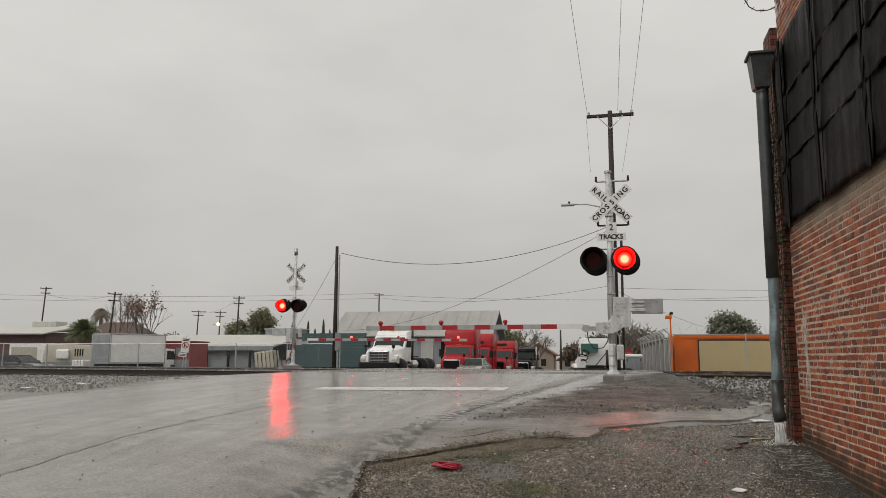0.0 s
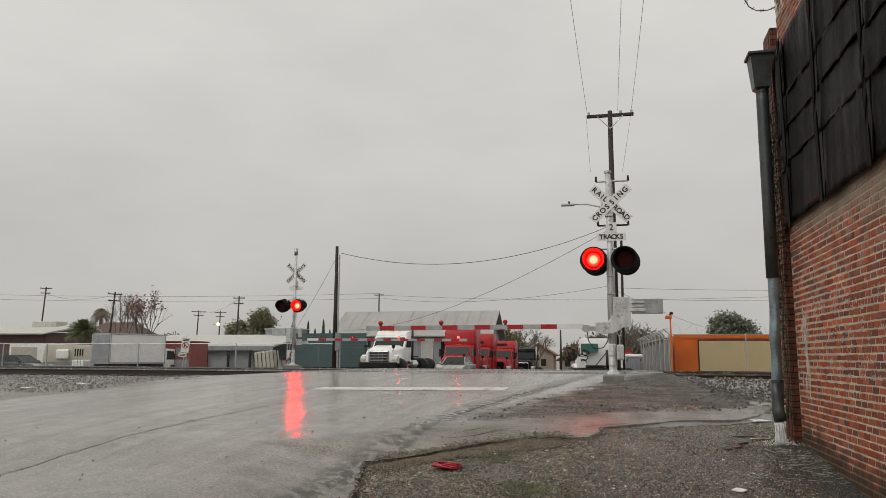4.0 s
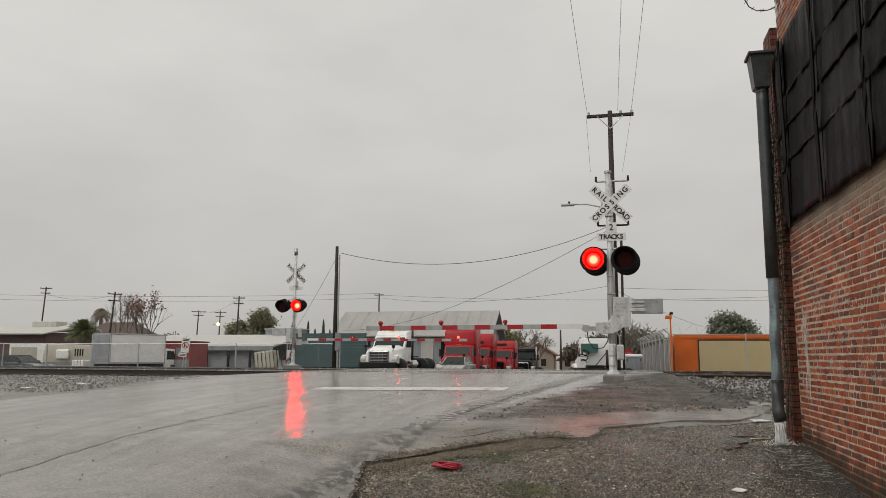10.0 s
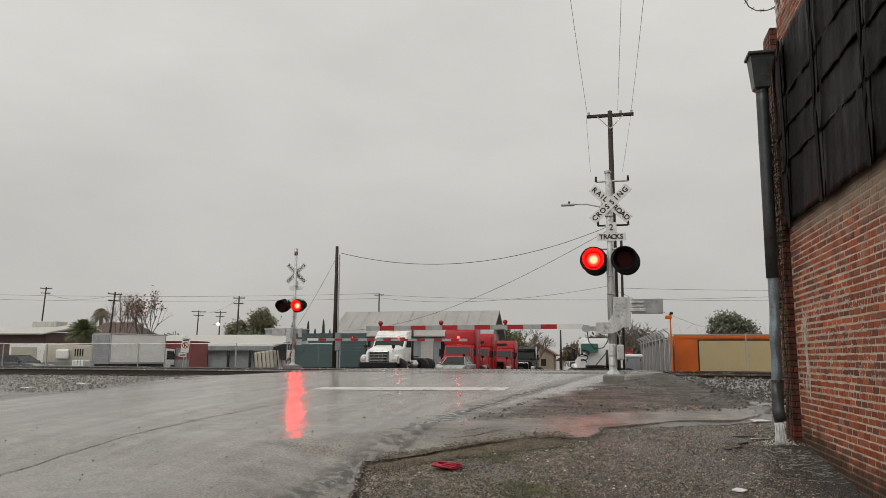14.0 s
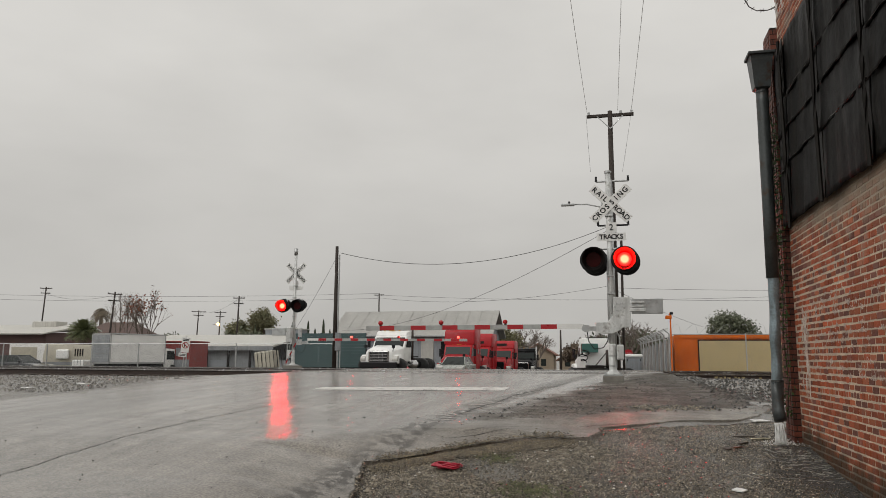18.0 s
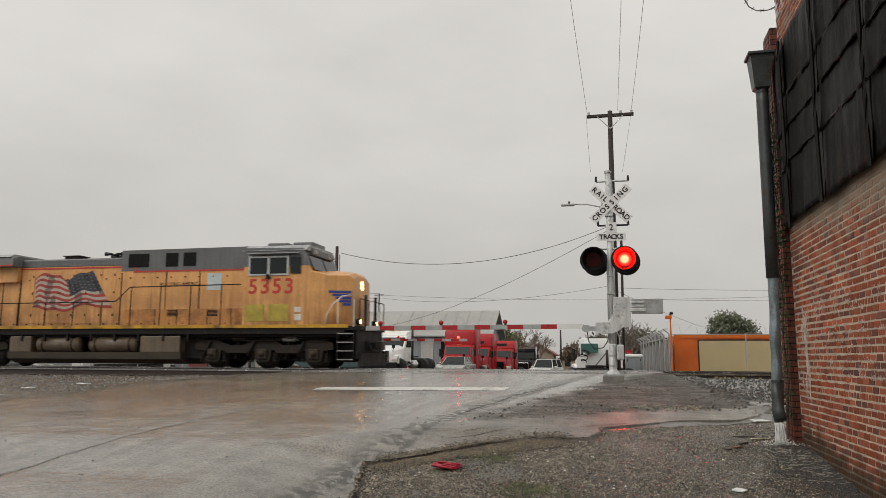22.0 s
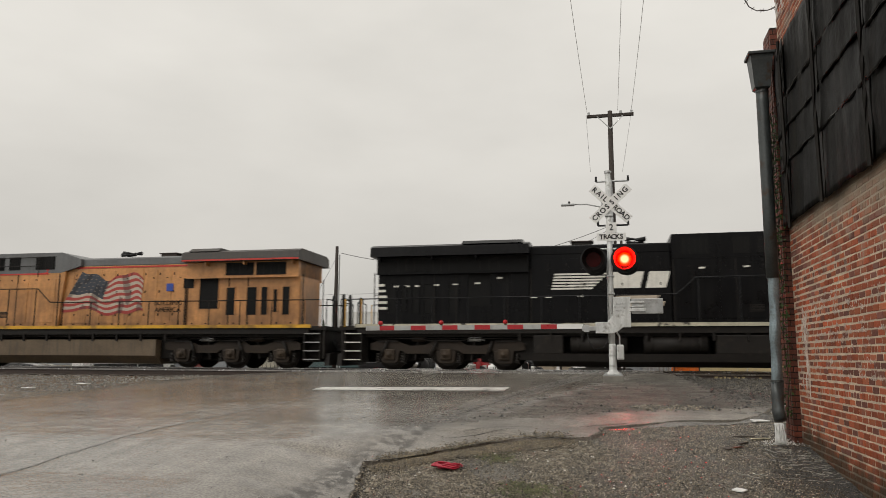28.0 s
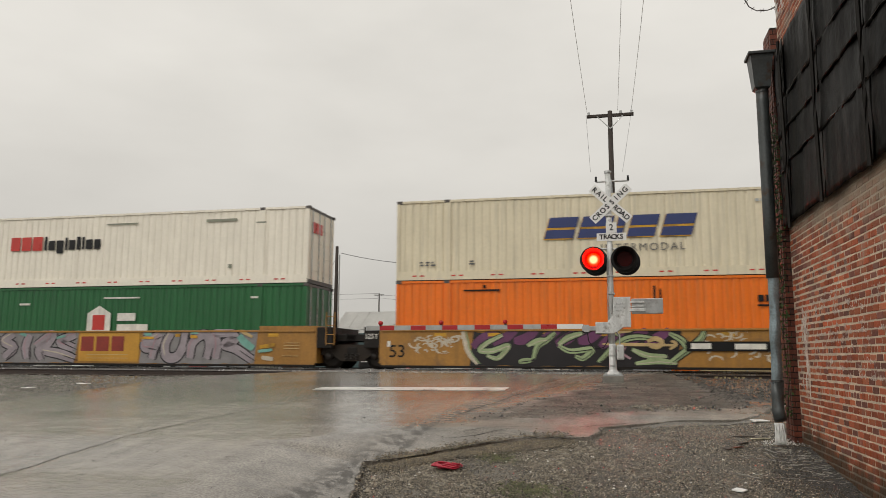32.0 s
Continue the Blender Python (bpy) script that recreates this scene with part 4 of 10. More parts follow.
def lip(r):
    """Along the broken edge of the street."""
    k = r.random()
    s, m = lerp_pair(k, ((-2.2, 7.17), (-1.85, 7.58), (-1.38, 7.98), (-1.0, 8.22), (-0.55, 8.42)))
    return s + r.gauss(0.02, 0.08), m + r.gauss(-0.03, 0.11)


def lerp_pair(k, pts):
    i = min(len(pts) - 2, int(k * (len(pts) - 1)))
    q = k * (len(pts) - 1) - i
    return pts[i][0] + (pts[i + 1][0] - pts[i][0]) * q, pts[i][1] + (pts[i + 1][1] - pts[i][1]) * q


CRUMB = material("asphalt_crumb", (0.112, 0.088, 0.052), 0.4, island=0.7, vary=0.4, scale=6, bump=0.004, bump_scale=70)
stones("asphalt_crumbs", 9000, lip, (0.005, 0.020), CRUMB, 14, "crumbled brown asphalt along the street's broken edge", 0.012)


def moss_area(r):
    k = r.random()
    if k < 0.5:
        return r.gauss(-1.36, 0.13), r.gauss(7.86, 0.09)
    if k < 0.65:
        return r.gauss(-1.12, 0.10), r.gauss(7.6, 0.10)
    return r.gauss(-0.70, 0.16), r.gauss(6.62, 0.11)


stones("moss", 1500, moss_area, (0.006, 0.018), MOSS, 15, "low green moss clumps in the grit", 0.004)
stones("loose_rock", 14, lambda r: (r.gauss(-2.1, 0.12), r.gauss(6.6, 0.25)), (0.02, 0.05), GRIT_MIX, 12, "broken asphalt lumps on the shoulder")


def build_creeper():
    """Small leaves climbing between the pipe and the pier."""
    rnd = random.Random(31)
    t = thing("creeper", at(WALL_S - 0.12, WALL_END - 0.03, 0), "small green creeper leaves behind the downspout", "plant")
    bm = bmesh.new()
    tube(bm, [(0.01 * math.sin(z * 7), 0, z) for z in [-0.3 + 0.14 * i for i in range(26)]], 0.006, 5)
    part("stem", bm, POLE_WOOD, t)
    bm = bmesh.new()
    for _ in range(420):
        z = rnd.uniform(0.9, 3.2) if rnd.random() < 0.8 else rnd.uniform(-0.2, 0.9)
        c = V(rnd.gauss(0, 0.035), rnd.gauss(-0.02, 0.02), z)
        a, r = rnd.uniform(0, 6.28), rnd.uniform(0.010, 0.022)
        d, n_ = V(math.cos(a), rnd.uniform(-0.4, 0.4), math.sin(a)) * r, V(-math.sin(a), rnd.uniform(-0.4, 0.4), math.cos(a)) * r * 0.6
        vs = [bm.verts.new(c - d), bm.verts.new(c + n_), bm.verts.new(c + d), bm.verts.new(c - n_)]
        bm.faces.new(vs)
    tagged(part("leaves", bm, CREEPER, t, "small dark green leaves"), kind="stuff")
    w = thing("barbed_wire", at(WALL_S, WALL_END, 0), "loop of rusty barbed wire over the roof edge", "wire")
    bm = bmesh.new()
    pts = [(0.05, 0.05, 4.52), (-0.08, 0.0, 4.455), (-0.20, 0.0, 4.46), (-0.28, 0.02, 4.53), (-0.33, 0.03, 4.66), (-0.30, 0.05, 4.85), (-0.15, 0.05, 4.95), (0.05, 0.1, 4.9)]
    tube(bm, pts, 0.006, 6)
    part("strand", bm, RAIL_RUST, w, smooth=True)
    for a, b in zip(pts, pts[1:]):
        c = (Vector(a) + Vector(b)) / 2
        part("barb", rods(((c + V(-0.02, 0, -0.02), c + V(0.02, 0, 0.02)), (c + V(0.02, 0, -0.02), c + V(-0.02, 0, 0.02))), 0.003, 4), RAIL_RUST, w)


CREEPER = material("creeper_leaf", (0.035, 0.075, 0.018), 0.5, island=0.5, vary=0.3, scale=9)
build_creeper()

# ---- crossing signals ----
FLIP_START, FLIP_STEP = 2.485, 0.6118
lamp_lenses = []   # (lens, phase): phase 0 shines when the flasher counts even


def lamp_unit(parent, m, phase, dark_only=False, far=False):
    """A flasher: round background, visor hood, and a lens whose lamp side swings to the front when lit."""
    u = 0.306
    bm = bmesh.new()
    rod(bm, (0, 0.03, 0), (0, 0.045, 0), u, seg=40)
    bg = part("background", bm, BLACK, parent, "round black background plate", m=m)
    bm = bmesh.new()
    rings = []
    for y, wide in ((0.034, 0.1722), (0.003, 0.1722), (-0.05, 0.195), (-0.14, 0.222), (-0.22, 0.245), (-0.26, 0.255)):
        ring = []
        for k in range(28):
            a = k * math.tau / 28
            cut = max(0.0, min(1.0, (math.sin(a) + 1.05) / 1.1))
            ring.append((wide * math.cos(a), y if y > 0 else 0.02 + (y - 0.02) * (0.25 + 0.75 * cut), wide * math.sin(a)))
        rings.append(ring)
    loft(bm, rings, cap=False)
    ho = part("hood", bm, HOOD_BLACK, bg, "black visor hood", True)
    so = ho.modifiers.new("thick", "SOLIDIFY")
    so.thickness = 0.006
    bm = bmesh.new()
    rod(bm, (0, 0.05, 0), (0, 0.22, 0), 0.19, 0.13, seg=24)
    part("housing", bm, SILVER, bg, "silver lamp housing", True)
    if dark_only:
        bm = bmesh.new()
        rod(bm, (0, 0.0, 0), (0, 0.02, 0), 0.155, seg=28)
        part("lens", bm, LENS_DARK, bg)
        return bg
    bm = bmesh.new()
    rod(bm, (0, -0.008, 0), (0, 0.0, 0), 0.158, seg=36, mat=1)
    rod(bm, (0, 0.001, 0), (0, 0.012, 0), 0.171, seg=40, mat=0)
    lens = part("lens", bm, [LENS_DARK, LENS_FAR if far else LENS_NEAR], bg, "red flasher lens")
    lamp_lenses.append((lens, phase, (0, 0, 0)))
    return bg


def spaced(word, parent, mat, size, xs, m):
    bm = None
    for ch, x in zip(word, xs):
        letters("letter", ch, size, mat, parent, m @ pose(x, 0, 0), "", 0.002, 0.004)


def build_signal(s, m, z0, turn, far, zl=2.74, zb=3.96, zt=4.78, length=5.78):
    """One gate signal. Local -y looks at the oncoming street."""
    sg = thing("crossing_signal", at(s, m, z0, turn), "silver railroad crossing signal with red flashers and lowered striped gate" if not far else "silver crossing signal seen from behind with lowered striped gate", "crossing signal", "crossing signals")
    part("pedestal", boxes((-0.23, 0.23, -0.23, 0.23, -0.05, 0.13), bevel=0.02), CONCRETE, sg, "weathered concrete footing")
    part("base_flange", boxes((-0.215, 0.215, -0.215, 0.215, 0.13, 0.155), bevel=0.006), GALV, sg, "steel base plate")
    bm = bmesh.new()
    secs = []
    for r_, z_ in ((0.20, 0.155), (0.185, 0.18), (0.11, 0.215), (0.085, 0.27), (0.08, 0.80), (0.07, 0.83)):
        secs.append([(r_ * math.cos(k * math.tau / 20), r_ * math.sin(k * math.tau / 20), z_) for k in range(20)])
    loft(bm, secs)
    part("base_sleeve", bm, SILVER, sg, "flared cast base sleeve", True)
    for z in (0.34, 0.56):
        part("sleeve_band", rods((((0, 0, z), (0, 0, z + 0.03)),), 0.092, 20), GALV, sg)
    for x in (-0.16, 0.16):
        for y in (-0.16, 0.16):
            bm = bmesh.new()
            rod(bm, (x, y, 0.14), (x, y, 0.2), 0.025, seg=6)
            part("bolt", bm, GALV, sg)
    bm = bmesh.new()
    rod(bm, (0, 0, 0.3), (0, 0, zt), 0.062, seg=20)
    part("mast", bm, SILVER, sg, "round silver mast", True)
    part("junction_box", boxes((0.09, 0.25, -0.14, 0.10, 0.48, 0.82), bevel=0.025), SILVER, sg)
    part("junction_lid", boxes((0.11, 0.23, -0.155, -0.14, 0.51, 0.79), bevel=0.006), SILVER, sg)
    if far:
        bm = bmesh.new()
        rod(bm, (0, 0, zt - 0.3), (0, 0, zt), 0.085, seg=16)
        part("bell", bm, GALV, sg, "grey bell housing on the mast top", True)
    else:
        bm = bmesh.new()
        rod(bm, (0, 0, zt), (0, 0, zt + 0.05), 0.08, seg=16)
        part("cap", bm, GALV, sg)
    for z in (1.95, 2.35, 3.2, 3.75):
        part("clamp", boxes((-0.085, 0.085, -0.08, 0.08, z, z + 0.035), bevel=0.006), GALV, sg, "steel mast clamp")
    bm = bmesh.new()
    tube(bm, [(-0.07, -0.05, 0.85), (-0.075, -0.05, 1.6), (-0.075, -0.05, 2.5), (-0.05, -0.05, zl + 0.2)], 0.014, 6)
    part("conduit", bm, GALV, sg, "thin conduit up the mast", True)
    zc, xc, k = (zb, 0.0, 1.0) if far else (zb + 0.08, 0.045, 0.93)
    for sgn, text in ((1, "CROSSING"), (-1, "RAILROAD")):
        y = -0.085 if sgn > 0 else -0.075
        bd = part("crossbuck_board", boxes((-0.61 * k, 0.61 * k, -0.004, 0.004, -0.114 * k, 0.114 * k), bevel=0.002), SIGN_WHITE, sg, "white crossbuck blade with black letters",
                  m=pose(xc, y, zc, 0, -sgn * 43, 0))
        flip = pose(0, -0.006, 0, 90, 0, 0)
        if sgn > 0:
            spaced(text, bd, BLACK, 0.180 * k, [k * q for q in (-0.52, -0.39, -0.25, -0.11, 0.05, 0.19, 0.33, 0.49)], flip)
        else:
            spaced("RAIL", bd, BLACK, 0.180 * k, [k * q for q in (-0.52, -0.38, -0.27, -0.17)], flip)
            spaced("ROAD", bd, BLACK, 0.180 * k, [k * q for q in (0.15, 0.27, 0.39, 0.52)], flip)
        if far:
            back = pose(0, 0.006, 0, 90, 0, 180)
            if sgn < 0:
                spaced("CROSSING", bd, BLACK, 0.185, [-0.52, -0.39, -0.25, -0.11, 0.05, 0.19, 0.33, 0.49], back)
            else:
                spaced("RAIL", bd, BLACK, 0.185, [-0.52, -0.38, -0.27, -0.17], back)
                spaced("ROAD", bd, BLACK, 0.185, [0.15, 0.27, 0.39, 0.52], back)
    plate = part("track_count_plate", boxes((xc - 0.12, xc + 0.12, -0.082, -0.076, zb - 0.60, zb - 0.36), bevel=0.002), SIGN_WHITE, sg, "white plate with the number 2")
    letters("numeral", "2", 0.2, BLACK, plate, pose(xc, -0.084, zb - 0.48, 90, 0, 0), "", 0.002, 0.003)
    plate = part("tracks_plate", boxes((xc - 0.33, xc + 0.33, -0.082, -0.076, zb - 0.785, zb - 0.605), bevel=0.002), SIGN_WHITE, sg, "white plate reading TRACKS")
    spaced("TRACKS", plate, BLACK, 0.155, [-0.225, -0.135, -0.045, 0.045, 0.135, 0.225], pose(xc, -0.084, zb - 0.695, 90, 0, 0))
    arm = part("crossarm", rods((((-0.42, 0, zl + 0.26), (0.42, 0, zl + 0.26)), ((-0.36, 0, zl + 0.16), (-0.36, 0, zl + 0.26)), ((0.36, 0, zl + 0.16), (0.36, 0, zl + 0.26))), 0.022), SILVER, sg)
    for x, ph in ((-0.37, 0), (0.32, 1)) if not far else ((-0.20, 0), (0.54, 1)):
        lamp_unit(sg, pose(x, -0.14, zl), ph if not far else 1 - ph, dark_only=far, far=far)
        lamp_unit(sg, pose(x + (0.05 if not far else 0.0), 0.14, zl - 0.04, 0, 0, 180 + (4 if far else 0)), (1 - ph) if not far else ph, dark_only=not far, far=far)
    # gate mechanism, counterweight and arm
    part("gate_mechanism", boxes((-0.03, 0.17, 0.09, 0.40, 1.40, 1.86), bevel=0.03), SILVER, sg, "silver gate motor case")
    bm = bmesh.new()
    prism(bm, [(0.42, 1.20), (0.42, 1.88), (0.05, 1.88), (0.02, 1.45), (-0.10, 1.32), (-0.36, 1.32), (-0.36, 1.07), (0.0, 1.06), (0.12, 1.10), (0.24, 1.20)], "y", -0.17, -0.09)
    soften(bm, 0.012)
    part("counterweight_arm", bm, SILVER, sg, "curved silver gate arm support")
    for k in range(6):
        bm = bmesh.new()
        a = k * math.tau / 6
        rod(bm, (0.16 + 0.085 * math.cos(a), -0.20, 1.66 + 0.085 * math.sin(a)), (0.16 + 0.085 * math.cos(a), -0.16, 1.66 + 0.085 * math.sin(a)), 0.016, seg=6)
        part("bolt", bm, GALV, sg)
    part("counterweight", boxes((0.44, 1.12, -0.15, -0.10, 1.50, 1.84), bevel=0.01), GALV, sg, "flat galvanised counterweight plate")
    part("counterweight_bracket", boxes((0.40, 0.72, -0.19, -0.15, 1.74, 1.78), (0.40, 0.74, -0.19, -0.15, 1.55, 1.62), (0.40, 0.70, -0.18, -0.15, 1.65, 1.68), bevel=0.006), SILVER, sg)
    arm = part("gate_arm", boxes((-length, -0.62, -0.15, -0.12, 1.125, 1.235), bevel=0.004), ARM_WHITE, sg, "striped red and white gate arm", m=pose(0, 0, 0.05 if not far else 0.14, 0, -0.25, 0))
    part("arm_adapter", boxes((-0.66, -0.32, -0.165, -0.105, 1.13, 1.23), (-0.62, -0.50, -0.175, -0.10, 1.10, 1.26), bevel=0.006), GALV, sg, "bolted arm adapter")
    part("bare_length", boxes((-1.36, -0.63, -0.1532, -0.1168, 1.127, 1.233)), SIGN_WHITE, arm, "bare white inner length of the arm")
    for k in range(6 if not far else 9):
        x = -length + 0.35 + 0.77 * k
        part("red_stripe", boxes((x, x + 0.365, -0.1535, -0.1165, 1.128, 1.232)), SIGN_RED, arm)
    for k, x in enumerate((-length + 0.37, -length + 1.86, -length + 3.38) if not far else (-length + 0.40, -length + 3.1, -length + 5.3)):
        bm = bmesh.new()
        if far and k:
            # the two inner lamps blink in turn: a bright face and a dark face on a swinging disc
            rod(bm, (0, 0.002, 0), (0, 0.03, 0), 0.05, seg=18, mat=1)
            rod(bm, (0, -0.03, 0), (0, -0.002, 0), 0.052, seg=18)
            lp = part("arm_lamp", bm, [ARM_LENS, ARM_LIT], arm, "blinking red gate arm lamp", m=pose(x, -0.135, 1.30))
            lamp_lenses.append((lp, 0 if k == 1 else 1, (x, -0.135, 1.30)))
        else:
            rod(bm, (x, -0.175, 1.30), (x, -0.095, 1.30), 0.05, seg=18)
            part("arm_lamp", bm, ARM_LIT if far else ARM_LENS, arm, "glowing red gate arm lamp" if far else "round red gate arm lamp", True)
        part("lamp_bracket", boxes((x - 0.03, x + 0.03, -0.15, -0.12, 1.235, 1.27)), BLACK, arm)
    bm = bmesh.new()
    tube(bm, [(-0.55, -0.1, 1.12), (-0.52, -0.12, 0.9), (-0.40, -0.11, 0.72), (-0.2, -0.08, 0.75), (-0.1, -0.04, 0.9), (-0.08, 0, 1.05)], 0.012, 6)
    part("cable", bm, BLACK, sg, "sagging black cable", True)
    bm = bmesh.new()
    tube(bm, [(0.16, 0.0, 0.8), (0.16, 0.03, 1.0), (0.04, 0.1, 1.2)], 0.02, 8)
    part("conduit", bm, SILVER, sg, smooth=True)
    return sg


ARM_WHITE = material("reflective_white", (0.36, 0.37, 0.36), 0.4, vary=0.08, scale=5, spots=(0.27, 0.27, 0.26), spot_scale=3)
ARM_LENS = material("arm_lens", (0.42, 0.008, 0.012), 0.3, vary=0.1, scale=9)
ARM_LIT = glow("arm_lit", (1.0, 0.012, 0.008), 30.0)
build_signal(0.03, 17.33, -0.09, 0, False)
build_signal(-14.14, 31.9, -0.10, 180, True, 2.88, 4.36, 5.5, 8.04)


def flash_rows(phase):
    """Lens turns: 0 degrees shows the lamp side, 180 the dark side."""
    rows, k = [], -6
    state = None
    while True:
        t = FLIP_START + k * FLIP_STEP
        on = (k % 2 == 0) == (phase == 0)
        a, b = (180, 0) if on else (0, 180)
        if t > 32.2:
            break
        if t < 0 <= t + FLIP_STEP:
            rows.append((0.0, b))
        elif t >= 0:
            f0 = math.floor(t * FPS)
            for d in (1, 2):          # a turn never straddles a whole second
                if (f0 + d) % FPS == 0:
                    f0 -= 3 - d
                    break
            rows += [((f0 + i) / FPS, a + (b - a) * i / 3) for i in range(4)]
        k += 1
    rows = [r for r in rows if r[0] <= 32.0]
    rows.append((32.05, rows[-1][1]))
    return rows

# ---- train ----
YELLOW_PALE = material("loco_yellow_faded", (0.76, 0.385, 0.132), 0.42, vary=0.10, scale=0.9, coat=0.12, streak_mix=0.5, streaks=(0.40, 0.195, 0.06), spots=(0.30, 0.155, 0.055), spot_scale=0.8, spot_cut=(0.50, 0.95))
YELLOW_BRIGHT = material("loco_yellow_clean", (0.64, 0.310, 0.008), 0.36, vary=0.08, scale=0.9, coat=0.12, streak_mix=0.4, streaks=(0.44, 0.22, 0.012), spots=(0.30, 0.17, 0.02), spot_scale=1.8, spot_cut=(0.62, 0.85))
YELLOW_OLD = material("loco_yellow_grimy", (0.62, 0.290, 0.098), 0.45, vary=0.25, scale=0.5, coat=0.08, streak_mix=0.4, streaks=(0.26, 0.125, 0.035), spots=(0.20, 0.105, 0.035), spot_scale=0.6, spot_cut=(0.45, 0.95))
LOCO_BLACK = material("loco_black", (0.0035, 0.0035, 0.0042), 0.32, spec=0.14, vary=0.25, scale=1.2, streaks=(0.012, 0.0115, 0.011))
ROOF_GREY = material("loco_grey", (0.125, 0.128, 0.13), 0.4, vary=0.15, scale=1.0, streaks=(0.08, 0.08, 0.08))
ROOF_WET_PALE = material("loco_roof_wet", (0.30, 0.30, 0.30), 0.25, vary=0.15, scale=1.5)
ROOF_SOOT = material("loco_roof_soot", (0.040, 0.034, 0.030), 0.5, vary=0.3, scale=1.0, streaks=(0.07, 0.05, 0.035))
LOCO_RED = material("loco_red", (0.50, 0.035, 0.025), 0.35, vary=0.1, scale=2)
LOCO_GOLD = material("loco_sill_yellow", (0.56, 0.30, 0.02), 0.45, vary=0.2, scale=1.5, spots=(0.16, 0.085, 0.02), spot_scale=1.2, spot_cut=(0.48, 0.66))
LOCO_WHITE = material("loco_white", (0.68, 0.66, 0.60), 0.4, vary=0.15, scale=3, streaks=(0.45, 0.43, 0.38))
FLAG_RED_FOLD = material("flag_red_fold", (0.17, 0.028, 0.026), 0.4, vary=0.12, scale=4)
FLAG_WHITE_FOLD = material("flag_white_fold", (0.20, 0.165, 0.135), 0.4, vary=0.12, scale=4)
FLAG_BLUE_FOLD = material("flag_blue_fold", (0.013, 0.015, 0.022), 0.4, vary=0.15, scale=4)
FLAG_WHITE = material("flag_white", (0.46, 0.39, 0.31), 0.4, vary=0.12, scale=4)
FLAG_RED = material("flag_red", (0.36, 0.045, 0.035), 0.4, vary=0.12, scale=4)
FLAG_BLUE = material("flag_blue", (0.030, 0.035, 0.048), 0.4, vary=0.15, scale=4)
BRAND_BLUE = material("brand_blue", (0.025, 0.06, 0.30), 0.4, vary=0.1, scale=3)
UNDER = material("underframe_grime", (0.0085, 0.0064, 0.005), 0.65, spec=0.3, vary=0.35, scale=2.2, bump=0.004, bump_scale=30, spots=(0.020, 0.016, 0.012), spot_scale=5)
TRUCK_IRON = material("truck_iron", (0.024, 0.0165, 0.011), 0.62, 0.0, spec=0.3, vary=0.35, scale=3.0, bump=0.004, bump_scale=25, spots=(0.026, 0.019, 0.014), spot_scale=6)
TANK_GREY = material("tank_grey", (0.130, 0.094, 0.060), 0.45, vary=0.25, scale=1.2, streaks=(0.06, 0.052, 0.042))
VENT_BLACK = material("vent_black", (0.005, 0.005, 0.005), 0.7, spec=0.2, vary=0.2, scale=5)
LOCO_GLASS = glass("loco_glass", (0.012, 0.016, 0.018), 0.08)
WHEEL_STEEL = material("wheel_steel", (0.022, 0.018, 0.015), 0.5, 0.2, vary=0.2, scale=5)
HEADLAMP = glow("headlamp", (1.0, 0.50, 0.16), 14.0)
HEADLAMP_OFF = material("headlamp_off", (0.5, 0.5, 0.5), 0.2, 0.3, vary=0.1)
SHIELD_PALE = material("shield_pale", (0.50, 0.56, 0.56), 0.4, vary=0.12, scale=3)


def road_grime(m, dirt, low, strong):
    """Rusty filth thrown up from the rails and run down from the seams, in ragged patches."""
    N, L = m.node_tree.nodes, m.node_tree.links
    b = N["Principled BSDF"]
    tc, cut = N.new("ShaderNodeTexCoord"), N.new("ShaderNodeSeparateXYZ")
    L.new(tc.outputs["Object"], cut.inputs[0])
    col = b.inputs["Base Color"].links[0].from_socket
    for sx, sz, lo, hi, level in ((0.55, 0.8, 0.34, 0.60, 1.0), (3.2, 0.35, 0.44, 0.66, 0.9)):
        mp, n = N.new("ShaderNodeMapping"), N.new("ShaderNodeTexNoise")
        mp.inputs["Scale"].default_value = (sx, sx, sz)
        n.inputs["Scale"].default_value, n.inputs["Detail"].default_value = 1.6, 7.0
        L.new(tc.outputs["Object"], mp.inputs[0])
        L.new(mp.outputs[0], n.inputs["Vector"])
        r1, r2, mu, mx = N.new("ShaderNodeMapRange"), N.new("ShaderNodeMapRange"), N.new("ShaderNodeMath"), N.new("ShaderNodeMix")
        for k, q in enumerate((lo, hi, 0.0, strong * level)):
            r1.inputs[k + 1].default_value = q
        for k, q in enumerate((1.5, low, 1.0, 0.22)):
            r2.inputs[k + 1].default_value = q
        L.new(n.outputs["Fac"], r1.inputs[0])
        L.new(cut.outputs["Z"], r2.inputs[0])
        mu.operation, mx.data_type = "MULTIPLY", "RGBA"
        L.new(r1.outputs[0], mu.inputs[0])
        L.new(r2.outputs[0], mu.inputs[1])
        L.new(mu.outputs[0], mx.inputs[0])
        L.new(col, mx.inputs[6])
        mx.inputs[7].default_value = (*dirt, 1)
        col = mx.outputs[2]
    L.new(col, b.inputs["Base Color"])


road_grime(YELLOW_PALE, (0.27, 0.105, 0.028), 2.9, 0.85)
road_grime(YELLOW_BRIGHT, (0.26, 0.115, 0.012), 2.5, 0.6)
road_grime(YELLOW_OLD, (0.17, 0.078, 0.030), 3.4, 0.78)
wheel_sets = []


def grille(bm, x0, x1, y, z0, z1, n, sy, thick=0.02):
    for i in range(n):
        z = z0 + (z1 - z0) * (i + 0.5) / n
        h = (z1 - z0) / n * 0.32
        box(bm, x0, x1, min(y, y + sy * thick), max(y, y + sy * thick), z - h, z + h)


